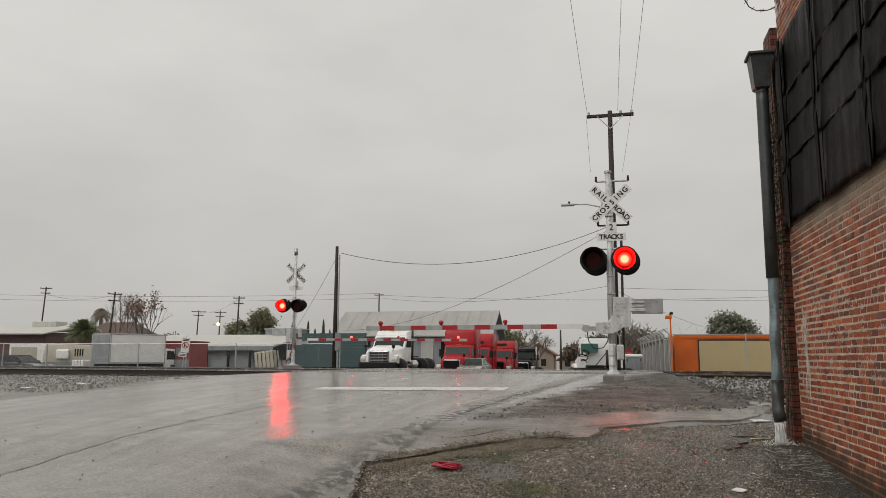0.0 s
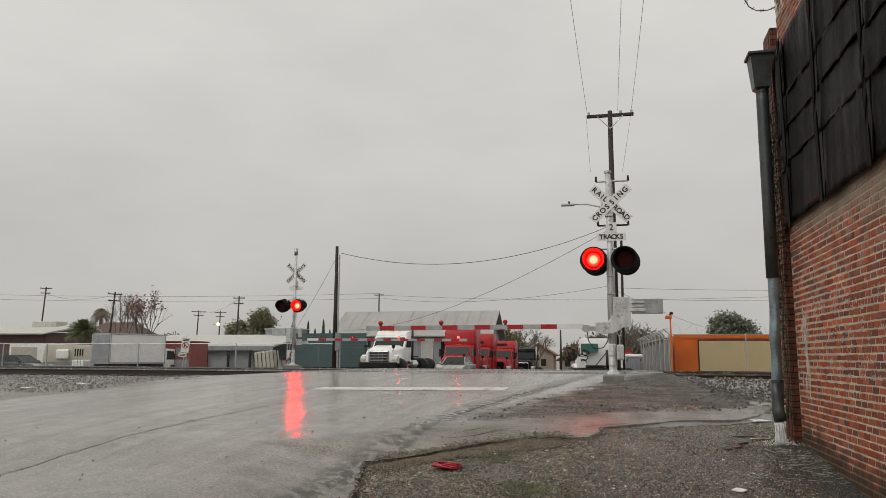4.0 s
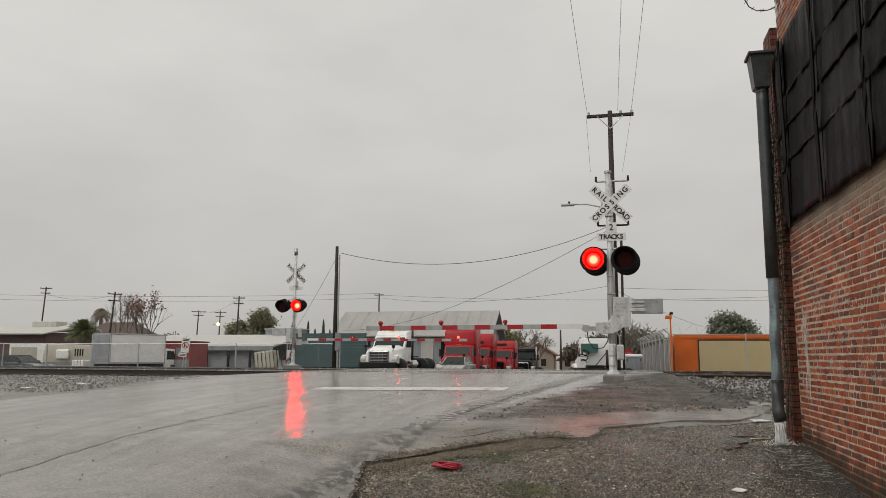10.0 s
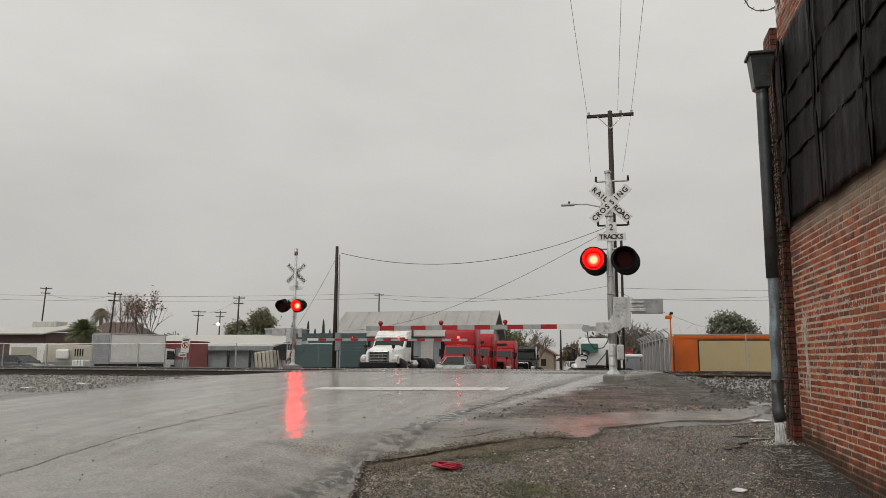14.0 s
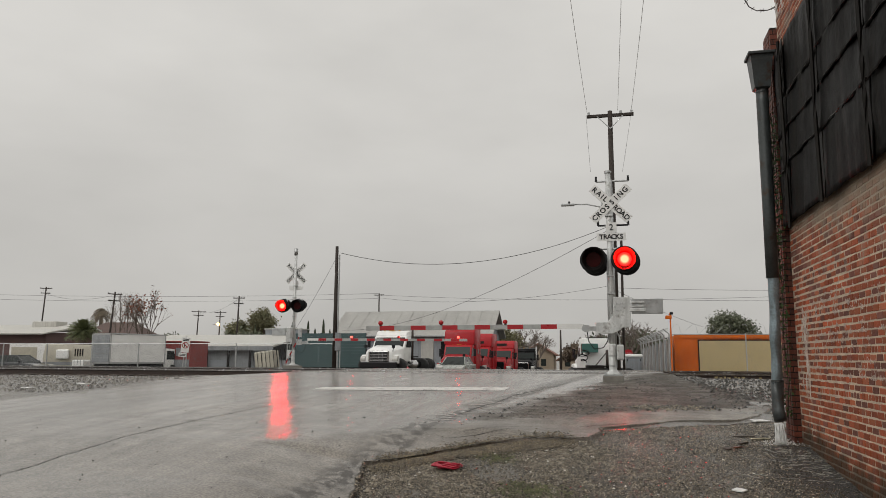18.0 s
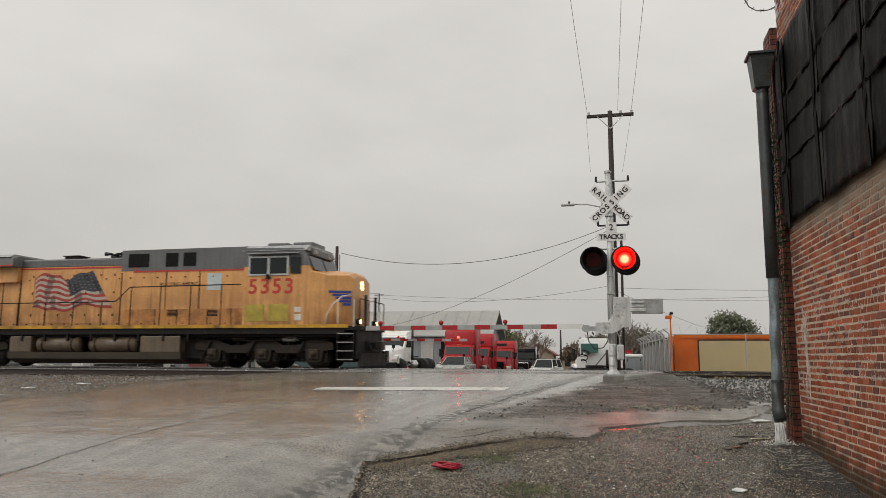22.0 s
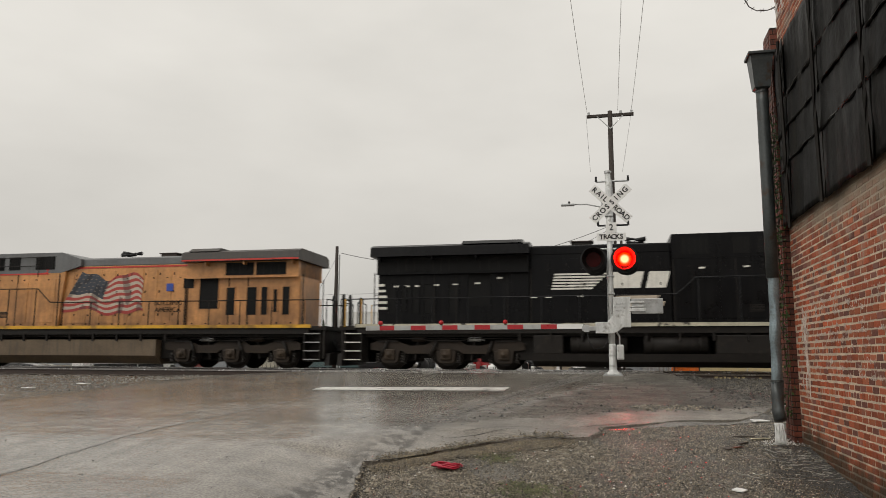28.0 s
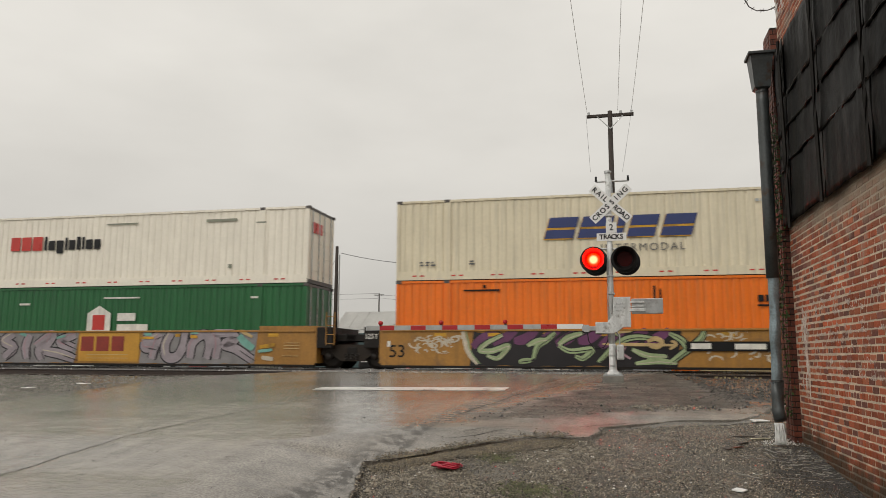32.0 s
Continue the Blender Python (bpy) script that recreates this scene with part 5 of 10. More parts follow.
def slab(x0, x1, y, sy, t, z0, z1, bevel=0.0):
    """A plate of thickness t on the side face at y, outwards along sy."""
    return boxes((x0, x1, min(y, y + sy * t), max(y, y + sy * t), z0, z1), bevel=bevel)


def wheelset(parent, x, radius=0.53):
    ax = part("wheelset", rods((((0, -0.86, 0), (0, 0.86, 0)),), 0.09, 10), WHEEL_STEEL, parent, "steel wheelset", m=pose(x, 0, radius))
    for sy in (-1, 1):
        bm = bmesh.new()
        rod(bm, (0, sy * 0.70, 0), (0, sy * 0.83, 0), radius, seg=40)
        rod(bm, (0, sy * 0.83, 0), (0, sy * 0.84, 0), radius * 0.8, radius * 0.74, seg=40)
        rod(bm, (0, sy * 0.675, 0), (0, sy * 0.70, 0), radius + 0.03, seg=40)
        part("wheel", bm, WHEEL_STEEL, ax, "", True)
        # rust marks make the turning visible
        part("hub", boxes((-0.10, 0.10, min(sy * 0.84, sy * 0.875), max(sy * 0.84, sy * 0.875), -0.10, 0.10), bevel=0.02), TRUCK_IRON, ax)
    wheel_sets.append((ax, x, radius))
    return ax


def loco_truck(parent, xc, mat=None):
    """A three-axle truck under a locomotive, centred at xc: rolling frame, pedestals, springs, dampers and brake gear."""
    mat = mat or TRUCK_IRON
    tr = part("truck", boxes((xc - 2.6, xc + 2.6, -0.62, 0.62, 0.66, 0.92), (xc - 0.3, xc + 0.3, -1.0, 1.0, 0.80, 1.2), bevel=0.02), UNDER, parent, "three-axle truck")
    for sy in (-1, 1):
        bm = bmesh.new()
        prof = [(-2.78, 0.70), (-2.78, 0.92), (-2.5, 1.02), (-2.2, 1.04), (-1.75, 0.98), (-1.3, 0.84), (-0.75, 0.86), (-0.45, 1.02), (0.45, 1.02), (0.75, 0.86), (1.3, 0.84), (1.75, 0.98), (2.2, 1.04), (2.5, 1.02), (2.78, 0.92), (2.78, 0.70),
                (2.5, 0.66), (1.6, 0.66), (1.45, 0.56), (0.6, 0.56), (0.45, 0.68), (-0.45, 0.68), (-0.6, 0.56), (-1.45, 0.56), (-1.6, 0.66), (-2.5, 0.66)]
        prism(bm, [(xc + a, b) for a, b in prof], "y", min(sy * 1.06, sy * 1.2), max(sy * 1.06, sy * 1.2))
        part("side_frame", bm, mat, tr, "cast steel side frame")
        for x0, x1, z0 in ((-2.5, -1.75, 0.97), (-0.45, 0.45, 0.96), (1.75, 2.5, 0.97)):
            part("frame_flange", boxes((xc + x0, xc + x1, min(sy * 1.2, sy * 1.25), max(sy * 1.2, sy * 1.25), z0, z0 + 0.06)), UNDER, tr)
        for dx in (-2.05, 0, 2.05):
            bm = bmesh.new()
            prism(bm, [(xc + dx - 0.36, 0.66), (xc + dx + 0.36, 0.66), (xc + dx + 0.30, 0.28), (xc + dx + 0.20, 0.22), (xc + dx - 0.20, 0.22), (xc + dx - 0.30, 0.28)], "y", min(sy * 1.06, sy * 1.22), max(sy * 1.06, sy * 1.22))
            soften(bm, 0.02)
            part("pedestal", bm, mat, tr)
            part("journal_box", boxes((xc + dx - 0.19, xc + dx + 0.19, min(sy * 1.18, sy * 1.31), max(sy * 1.18, sy * 1.31), 0.34, 0.72), bevel=0.045), JOURNAL, tr, "dusty brown journal box")
            bm = bmesh.new()
            rod(bm, (xc + dx, sy * 1.30, 0.53), (xc + dx, sy * 1.36, 0.53), 0.115, seg=14)
            rod(bm, (xc + dx, sy * 1.36, 0.53), (xc + dx, sy * 1.375, 0.53), 0.05, seg=8)
            part("bearing_cap", bm, JOURNAL, tr, "", True)
            for side in (-1, 1):
                bm = bmesh.new()
                coil(bm, xc + dx + side * 0.46, sy * 1.12, 0.23, 0.57, 6, 0.068, 0.018)
                part("spring", bm, WHEEL_STEEL, tr, "coil spring")
        for dx in (-2.35, -0.55, 1.45):
            bm = bmesh.new()
            rod(bm, (xc + dx, sy * 1.27, 0.45), (xc + dx + 0.22, sy * 1.27, 1.0), 0.055, seg=10)
            part("damper", bm, UNDER, tr, "", True)
        for dx in (-1.02, 1.02):
            bm = bmesh.new()
            rod(bm, (xc + dx - 0.24, sy * 1.13, 1.08), (xc + dx + 0.24, sy * 1.13, 1.08), 0.10, seg=14)
            rod(bm, (xc + dx + 0.24, sy * 1.13, 1.08), (xc + dx + 0.36, sy * 1.13, 1.02), 0.03, seg=8)
            part("brake_cylinder", bm, GALV if dx > 0 else mat, tr, "", True)
            part("brake_rod", rods((((xc + dx, sy * 1.14, 1.05), (xc + dx - 0.12, sy * 1.14, 0.35)),), 0.035, 8), UNDER, tr)
        for z, y in ((1.14, 1.22), (1.07, 1.30)):
            bm = bmesh.new()
            tube(bm, [(xc - 2.7, sy * y, z), (xc - 0.9, sy * y, z + 0.02), (xc - 0.6, sy * y, z - 0.06), (xc + 0.6, sy * y, z - 0.06), (xc + 0.9, sy * y, z + 0.02), (xc + 2.7, sy * y, z)], 0.018, 6)
            part("brake_pipe", bm, UNDER, tr, "", True)
    for dx in (-1.55, 0.5, 1.5):
        part("traction_motor", boxes((xc + dx - 0.36, xc + dx + 0.36, -0.60, 0.60, 0.26, 0.92), bevel=0.08), UNDER, tr, "dark traction motor")
    for dx in (-2.05, 0, 2.05):
        wheelset(parent, xc + dx)
    return tr


JOURNAL = material("journal_dust", (0.048, 0.034, 0.023), 0.65, spec=0.3, vary=0.35, scale=4, bump=0.003, bump_scale=30)


def flag_decal(parent, x0, x1, zc, height, y, sy, mirror):
    """Waving flag painted on the hood doors: stripes, canton, stars."""
    nx, nz = 66, 39
    bm = bmesh.new()

    def wave(u):
        return 0.075 * math.sin(u * 9.0 + 0.4) * (1 - 0.45 * u) + 0.035 * math.sin(u * 19 + 1.0) + 0.07 * u

    def place(i, j):
        # the staff edge stands at u = 1 and leans out towards its foot
        u, v = i / nx, j / nz
        x = x0 + (x1 - x0) * (0.02 + 0.68 * u) + (1 - v) * (x1 - x0) * (0.32 * u * u - 0.04) + 0.07 * math.sin(v * 5 + u * 9) * (1 - 0.6 * u)
        z = zc + height * (v - 0.5) * (0.74 + 0.12 * math.sin(u * 5.5 + 0.8) + 0.24 * u) + height * wave(u - 0.06 * v)
        return (x, y, z)
    grid = [[bm.verts.new(place(i, j)) for i in range(nx + 1)] for j in range(nz + 1)]
    for j in range(nz):
        for i in range(nx):
            f = bm.faces.new((grid[j][i], grid[j][i + 1], grid[j + 1][i + 1], grid[j + 1][i]))
            u, v = i / nx, j / nz
            stripe = (j * 13) // nz
            canton = i > nx * 0.56 and j >= nz * 6 // 13
            star = canton and (i % 4 == 1) and (j % 4 == 1)
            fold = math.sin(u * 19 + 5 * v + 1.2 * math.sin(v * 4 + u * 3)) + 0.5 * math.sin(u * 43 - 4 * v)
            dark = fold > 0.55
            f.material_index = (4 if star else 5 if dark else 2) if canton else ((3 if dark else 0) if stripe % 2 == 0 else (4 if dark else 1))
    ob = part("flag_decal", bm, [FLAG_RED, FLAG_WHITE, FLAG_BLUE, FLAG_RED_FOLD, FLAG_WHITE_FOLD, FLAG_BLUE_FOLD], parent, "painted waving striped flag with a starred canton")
    so = ob.modifiers.new("paint", "SOLIDIFY")
    so.thickness, so.offset = 0.006, 0
    return ob


def ladder(parent, x, sy, mat, tread):
    st = part("step_ladder", boxes((x - 0.33, x - 0.29, min(sy * 1.1, sy * 1.5), max(sy * 1.1, sy * 1.5), 0.28, 1.5), (x + 0.29, x + 0.33, min(sy * 1.1, sy * 1.5), max(sy * 1.1, sy * 1.5), 0.28, 1.5), bevel=0.008), mat, parent, "end steps")
    part("step_well", boxes((x - 0.36, x + 0.36, min(sy * 0.75, sy * 1.12), max(sy * 0.75, sy * 1.12), 0.25, 1.45)), UNDER, st)
    for k in range(4):
        z = 0.32 + 0.31 * k
        part("tread", boxes((x - 0.3, x + 0.3, min(sy * 1.15, sy * 1.53), max(sy * 1.15, sy * 1.53), z, z + 0.035)), tread, st, "pale-edged step tread")


def build_loco(kind, u, paint, roof, number, reverse, sill_mat, lit, digits, label):
    """A six-axle road locomotive. Forward is +x; both sides are built."""
    lo = thing("locomotive", at(0, TRACK_FAR), label, "locomotive", "train")
    emd = kind == "emd"
    see = 1 if reverse else -1             # the side that carries lettering in view
    face = (lambda x, y, z: pose(x, y, z, 90, 0, 180)) if reverse else (lambda x, y, z: pose(x, y, z, 90, 0, 0))
    x_cab, x_box, x_rad, x_end = 6.25, 0.75 if not emd else 2.3, (-4.95 if reverse else -4.05) if not emd else -2.5, -10.25 if emd else -9.9 if lit else -9.6
    # frame, walkway, sill stripe
    part("frame", boxes((-10.3, 10.4, -1.25, 1.25, 1.15, 1.48), bevel=0.02), UNDER, lo, "dark underframe")
    part("walkway", boxes((-10.3, 10.45, -1.54, 1.54, 1.48, 1.54)), UNDER, lo)
    part("centre_gear", boxes((-9.7, 9.7, -0.34, 0.34, 0.40, 1.16), (3.5, 4.5, -1.05, 1.05, 0.34, 1.16), (-4.6, -3.9, -1.05, 1.05, 0.34, 1.16), bevel=0.03), UNDER, lo, "dark pipes and gear under the frame")
    for sy in (-1, 1):
        part("sill_stripe", slab(-10.3, 10.45, sy * 1.54, sy, 0.012, 1.48, 1.60), sill_mat, lo, "yellow sill stripe" if sill_mat is LOCO_GOLD else "broken pale sill stripe")
        part("side_sill", slab(-10.2, 10.3, sy * 1.40, sy, 0.08, 1.26, 1.48), UNDER, lo)
        for k in range(9):
            x = -4.4 + 1.05 * k
            part("pipe_hanger", slab(x, x + 0.07, sy * 1.40, sy, 0.10, 1.0, 1.30), UNDER, lo)
    # engine hood
    hw = 0.98
    part("engine_hood", boxes((x_rad, x_box, -hw, hw, 1.54, 4.32), bevel=0.05), paint, lo, "engine hood")
    eave = 4.10 if emd else 3.98
    part("hood_roof", boxes((x_rad - 0.1, x_box + 0.02, -hw - 0.012, hw + 0.012, eave, 4.34), bevel=0.06), roof, lo, "grey hood roof")
    if paint is not LOCO_BLACK:
        for sy in (-1, 1):
            part("red_stripe", slab(x_rad, x_box, sy * (hw + 0.012), sy, 0.006, eave - 0.06, eave), LOCO_RED, lo)
    for sy in (-1, 1):
        x = x_rad + 0.12
        while x < x_box - 0.5:
            part("hood_door", slab(x, x + 0.58, sy * hw, sy, 0.014, 1.72, 3.86, 0.004), paint, lo)
            for z in (2.0, 2.9, 3.6):
                part("latch", slab(x + 0.50, x + 0.54, sy * (hw + 0.014), sy, 0.02, z, z + 0.09), UNDER, lo)
            x += 0.63
    # raised equipment box behind the cab
    bw = 1.12
    zt = 4.58
    bm = bmesh.new()
    prism(bm, [(x_box - (0.25 if reverse or emd else 0.0), 4.2), (x_box, zt), (x_cab, zt + 0.02), (x_cab, 1.54), (x_box, 1.54)], "y", -bw, bw)
    part("equipment_cab", bm, paint, lo, "equipment compartment")
    bm = bmesh.new()
    prism(bm, [(x_box - (0.9 if reverse else 0.0), 4.02), (x_box - (0.9 if reverse else 0.02), 4.30), (x_box, zt + 0.01), (x_cab, zt + 0.03), (x_cab, 3.76), (x_box, 3.76)], "y", -bw - 0.012, bw + 0.012)
    part("equipment_roof", bm, roof, lo, "grey upper band")
    if emd:
        bm = bmesh.new()
        prism(bm, [(0.75, 4.2), (0.85, 4.55), (1.0, 4.62), (2.15, 4.62), (2.3, 4.5), (2.3, 4.2)], "y", -1.05, 1.05)
        part("dynamic_brake_hatch", bm, roof, lo, "grey roof hatch")
    for sy in (-1, 1):
        yb = sy * (bw + 0.012)
        if paint is not LOCO_BLACK:
            part("red_stripe", slab(x_box + 0.7, x_cab, yb, sy, 0.006, 3.70, 3.76), LOCO_RED, lo)
            bm = bmesh.new()
            prism(bm, [(x_box + 0.45, 3.98), (x_box + 0.75, 3.98), (x_box + 0.55, 3.70), (x_box + 0.9, 3.70), (x_box + 0.9, 3.76), (x_box + 0.65, 3.80)], "y", min(yb, yb + sy * 0.007), max(yb, yb + sy * 0.007))
            part("red_stripe", bm, LOCO_RED, lo)
        vents = ((x_box + 0.30, x_box + 1.22), (x_box + 1.95, x_box + 2.50), (x_box + 2.72, x_box + 3.27)) if not emd else ((2.45, 3.55), (4.9, 5.3))
        for a, b in vents:
            part("vent", slab(a, b, yb, sy, 0.008, 3.90, 4.44), VENT_BLACK, lo, "dark louvred vent")
            for i in range(5):
                xx = a + (b - a) * (i + 0.5) / 5
                part("vent_bar", slab(xx - 0.008, xx + 0.008, yb, sy, 0.018, 3.90, 4.44), UNDER, lo)
        for a, b, z0, z1 in ((x_cab - 4.0, x_cab - 2.1, 1.75, 3.35), (x_cab - 2.0, x_cab - 0.1, 1.75, 3.55), (x_box + 0.2, x_cab - 4.1, 1.75, 3.5)):
            if b - a > 0.3:
                part("access_door", slab(a, b, sy * bw, sy, 0.016, z0, z1, 0.004), paint, lo)
        for xx in (x_cab - 2.9, x_cab - 1.2):
            bm = bmesh.new()
            grille(bm, xx - 0.22, xx + 0.22, sy * (bw + 0.016), 1.95, 2.20, 5, sy, 0.008)
            part("louvre", bm, UNDER, lo)
    # radiator end
    if not emd:
        part("radiator_cab", boxes((x_end, x_rad, -1.0, 1.0, 1.54, 4.1), bevel=0.04), paint, lo, "radiator compartment")
        part("radiator_side", boxes((x_end, x_rad, -1.18, 1.18, 3.42, 4.05), bevel=0.03), VENT_BLACK if paint is LOCO_BLACK else paint, lo, "upright radiator side under the roof")
        for sy in (-1, 1):
            for a, b in ((x_end + 0.50, x_end + 1.72), (x_end + 1.82, x_end + 2.99), (x_end + 3.50, x_end + 4.80)):
                if b < x_rad:
                    part("radiator_screen", slab(a, b, sy * 1.18, sy, 0.012, 3.50, 3.98), VENT_BLACK, lo, "dark mesh screen")
                    for k in range(1, 4):
                        part("screen_rib", slab(a + (b - a) * k / 4 - 0.012, a + (b - a) * k / 4 + 0.012, sy * 1.192, sy, 0.012, 3.50, 3.98), UNDER, lo)
        bm = bmesh.new()
        prism(bm, [(-1.54, 4.02), (1.54, 4.02), (1.50, 4.36), (1.2, 4.46), (-1.2, 4.46), (-1.50, 4.36)], "x", x_end - (0.3 if lit else 0.15), x_rad + 0.05)
        part("radiator_wing", bm, ROOF_SOOT if reverse else roof, lo, "overhanging radiator roof")
        bm = bmesh.new()
        prism(bm, [(-1.45, 4.42), (1.45, 4.42), (1.2, 4.56), (-1.2, 4.56)], "x", x_end + 3.2, x_rad - 0.2)
        part("radiator_hatch", bm, (ROOF_SOOT if reverse else ROOF_WET_PALE) if roof is not LOCO_BLACK else roof, lo)
        for sy in (-1, 1):
            if paint is not LOCO_BLACK:
                part("red_stripe", slab(x_end - (0.28 if lit else 0.13), x_rad + 0.03, sy * 1.54, sy, 0.006, 4.03, 4.09), LOCO_RED, lo)
            part("screen_frame", slab(x_end, x_rad, sy * 1.18, sy, 0.03, 3.40, 3.45), paint, lo)
            for a, b, z0, z1 in ((-9.5, -9.22, 2.0, 3.05), (-9.0, -8.85, 2.1, 2.95), (-8.6, -8.35, 2.0, 3.05), (-8.15, -7.75, 2.0, 3.05), (-7.25, -6.9, 2.0, 3.05), (-6.55, -5.75, 2.25, 3.45), (-5.5, -5.05, 3.05, 3.45)):
                a, b = a + (0.0 if lit else 0.3), b + (0.0 if lit else 0.3)
                v = part("vent", slab(a, b, sy * 1.0, sy, 0.010, z0, z1), VENT_BLACK, lo, "tall dark vent opening")
                part("vent_frame", boxes((a - 0.04, a, min(sy, sy * 1.03), max(sy, sy * 1.03), z0, z1), (b, b + 0.04, min(sy, sy * 1.03), max(sy, sy * 1.03), z0, z1), (a - 0.04, b + 0.04, min(sy, sy * 1.03), max(sy, sy * 1.03), z1, z1 + 0.04)), paint, v)
            for x in (-9.45, -7.5, -5.9):
                part("gusset", boxes((x, x + 0.05, min(sy * 1.0, sy * 1.48), max(sy * 1.0, sy * 1.45), 3.88, 4.03)), paint, lo)
    else:
        part("radiator_cab", boxes((x_end + 0.05, x_rad, -1.0, 1.0, 1.54, 3.98), bevel=0.04), paint, lo, "long hood")
        bm = bmesh.new()
        loft(bm, [[(xa, -w, z), (xb, -w, z), (xb, w, z), (xa, w, z)] for xa, xb, w, z in ((-8.50, -3.02, 1.06, 3.34), (-8.80, -2.90, 1.46, 4.12))])
        part("radiator_screen", bm, VENT_BLACK, lo, "flared dark radiator intake")
        bm = bmesh.new()
        prism(bm, [(-1.46, 4.11), (1.46, 4.11), (1.55, 4.28), (1.48, 4.38), (1.0, 4.46), (-1.0, 4.46), (-1.48, 4.38), (-1.55, 4.28)], "x", -8.95, -2.30)
        part("radiator_wing", bm, ROOF_SOOT, lo, "flared dark radiator roof")
        # pale strip paints the wet sheen along the radiator roof's edge
        for sy in (-1, 1):
            part("wing_edge", slab(-8.6, -2.2, sy * 1.55, sy, 0.012, 4.26, 4.31), ROOF_WET_PALE, lo, "wet radiator roof edge, its sheen painted as a pale strip")
        part("hood_end_roof", boxes((x_end + 0.04, -8.6, -1.02, 1.02, 3.72, 4.30), bevel=0.05), roof, lo)
        for x in (-6.6, -4.2):
            bm = bmesh.new()
            rod(bm, (x, 0, 4.45), (x, 0, 4.60), 0.65, 0.55, seg=24)
            part("fan", bm, ROOF_GREY, lo, "low radiator fan", True)
        for sy in (-1, 1):
            part("red_stripe", slab(x_end + 0.06, -8.7, sy * 1.02, sy, 0.006, 3.68, 3.74), LOCO_RED, lo)
            part("vent", slab(-10.0, -8.75, sy * 1.0, sy, 0.010, 1.95, 3.05), VENT_BROWN, lo, "large end grille")
            for i in range(12):
                part("grille_bar", slab(-10.0 + 0.105 * i, -9.982 + 0.105 * i, sy, sy, 0.04, 1.95, 3.05), paint, lo)
            for z in (2.22, 2.68):
                part("grille_bar", slab(-10.0, -8.75, sy, sy, 0.045, z, z + 0.03), paint, lo)
            bm = bmesh.new()
            for k in range(14):
                a, b = k * math.tau / 14, (k + 1) * math.tau / 14
                rod(bm, (-8.25 + 0.27 * math.cos(a), sy * 1.03, 2.72 + 0.35 * math.sin(a)), (-8.25 + 0.27 * math.cos(b), sy * 1.03, 2.72 + 0.35 * math.sin(b)), 0.04, seg=6)
            part("round_hatch", bm, VENT_BROWN, lo, "rusty round hatch rim")
            x = -7.4
            while x < -2.7:
                part("hood_door", slab(x, x + 0.6, sy * 1.0, sy, 0.014, 1.75, 3.2, 0.004), paint, lo)
                x += 0.66
    # driving cab and nose
    cw = 1.50
    bm = bmesh.new()
    prism(bm, [(x_cab, 1.54), (8.95, 1.54), (8.95, 3.60), (8.62, 4.42), (x_cab, 4.46)], "y", -cw, cw)
    soften(bm, 0.04, 20)
    part("cab", bm, paint, lo, "driving cab")
    bm = bmesh.new()
    prism(bm, [(x_cab - 0.02, 3.78), (8.90, 3.78), (8.63, 4.44), (x_cab - 0.02, 4.48)], "y", -cw - 0.010, cw + 0.010)
    part("cab_band", bm, roof, lo, "grey cab band")
    bm = bmesh.new()
    prism(bm, [(-1.54, 4.36), (1.54, 4.36), (1.15, 4.60), (-1.15, 4.60)], "x", x_cab - 0.05, 8.75)
    part("cab_roof", bm, ROOF_WET_PALE, lo, "wet pale cab roof")
    for xx in (x_cab + 0.5, x_cab + 1.55):
        part("roof_unit", boxes((xx, xx + 0.85, -0.62, 0.62, 4.58, 4.80), bevel=0.05), ROOF_GREY, lo, "low roof box")
    part("number_board", boxes((8.66, 8.80, -1.05, 1.05, 4.24, 4.50), bevel=0.03), ROOF_GREY if roof is not LOCO_BLACK else LOCO_WHITE, lo, "number board over the windscreen")
    for sy in (-1, 1):
        letters("board_digits", digits, 0.17, LOCO_WHITE, lo, pose(8.806, sy * 0.72, 4.37, 90, 0, 90), "", 0.003, 0.002)
        w = part("side_window_frame", slab(6.45, 8.08, sy * (cw + 0.010), sy, 0.03, 3.42, 4.16, 0.01), GALV if roof is not LOCO_BLACK else BLACK, lo, "aluminium window frame")
        for a, b in ((6.53, 7.22), (7.32, 8.0), (8.14, 8.56)):
            part("window_pane", slab(a, b, sy * (cw + 0.040), sy, 0.006, 3.49, 4.09), LOCO_GLASS, w, "dark cab window")
        bm = bmesh.new()
        yo = sy * (cw + 0.02)
        prism(bm, [(6.5, 4.22), (8.5, 4.22), (8.5, 4.25), (6.5, 4.25)], "y", min(yo, yo + sy * 0.22), max(yo, yo + sy * 0.22))
        part("window_visor", bm, ROOF_WET_PALE, lo, "pale sunshade over the window")
        part("mirror", slab(7.2, 7.34, sy * (cw + 0.06), sy, 0.05, 3.28, 3.46), UNDER, lo)
    # windscreen, two panes leaning back
    for y0, y1 in ((-1.30, -0.08), (0.08, 1.30)):
        bm = bmesh.new()
        prism(bm, [(8.985, 3.66), (9.0, 3.66), (8.74, 4.22), (8.725, 4.22)], "y", y0, y1)
        part("windscreen", bm, LOCO_GLASS, lo, "dark windscreen")
    bm = bmesh.new()
    nose = []
    for x, w0, zt0, zc0 in ((8.90, 1.50, 3.60, 3.68), (9.6, 1.38, 3.42, 3.66), (10.30, 1.05, 3.42, 3.58), (10.42, 0.95, 3.28, 3.46)):
        nose.append([(x, -w0, 1.54), (x, w0, 1.54), (x, w0, zt0), (x, 0.45, zc0), (x, -0.45, zc0), (x, -w0, zt0)])
    loft(bm, nose)
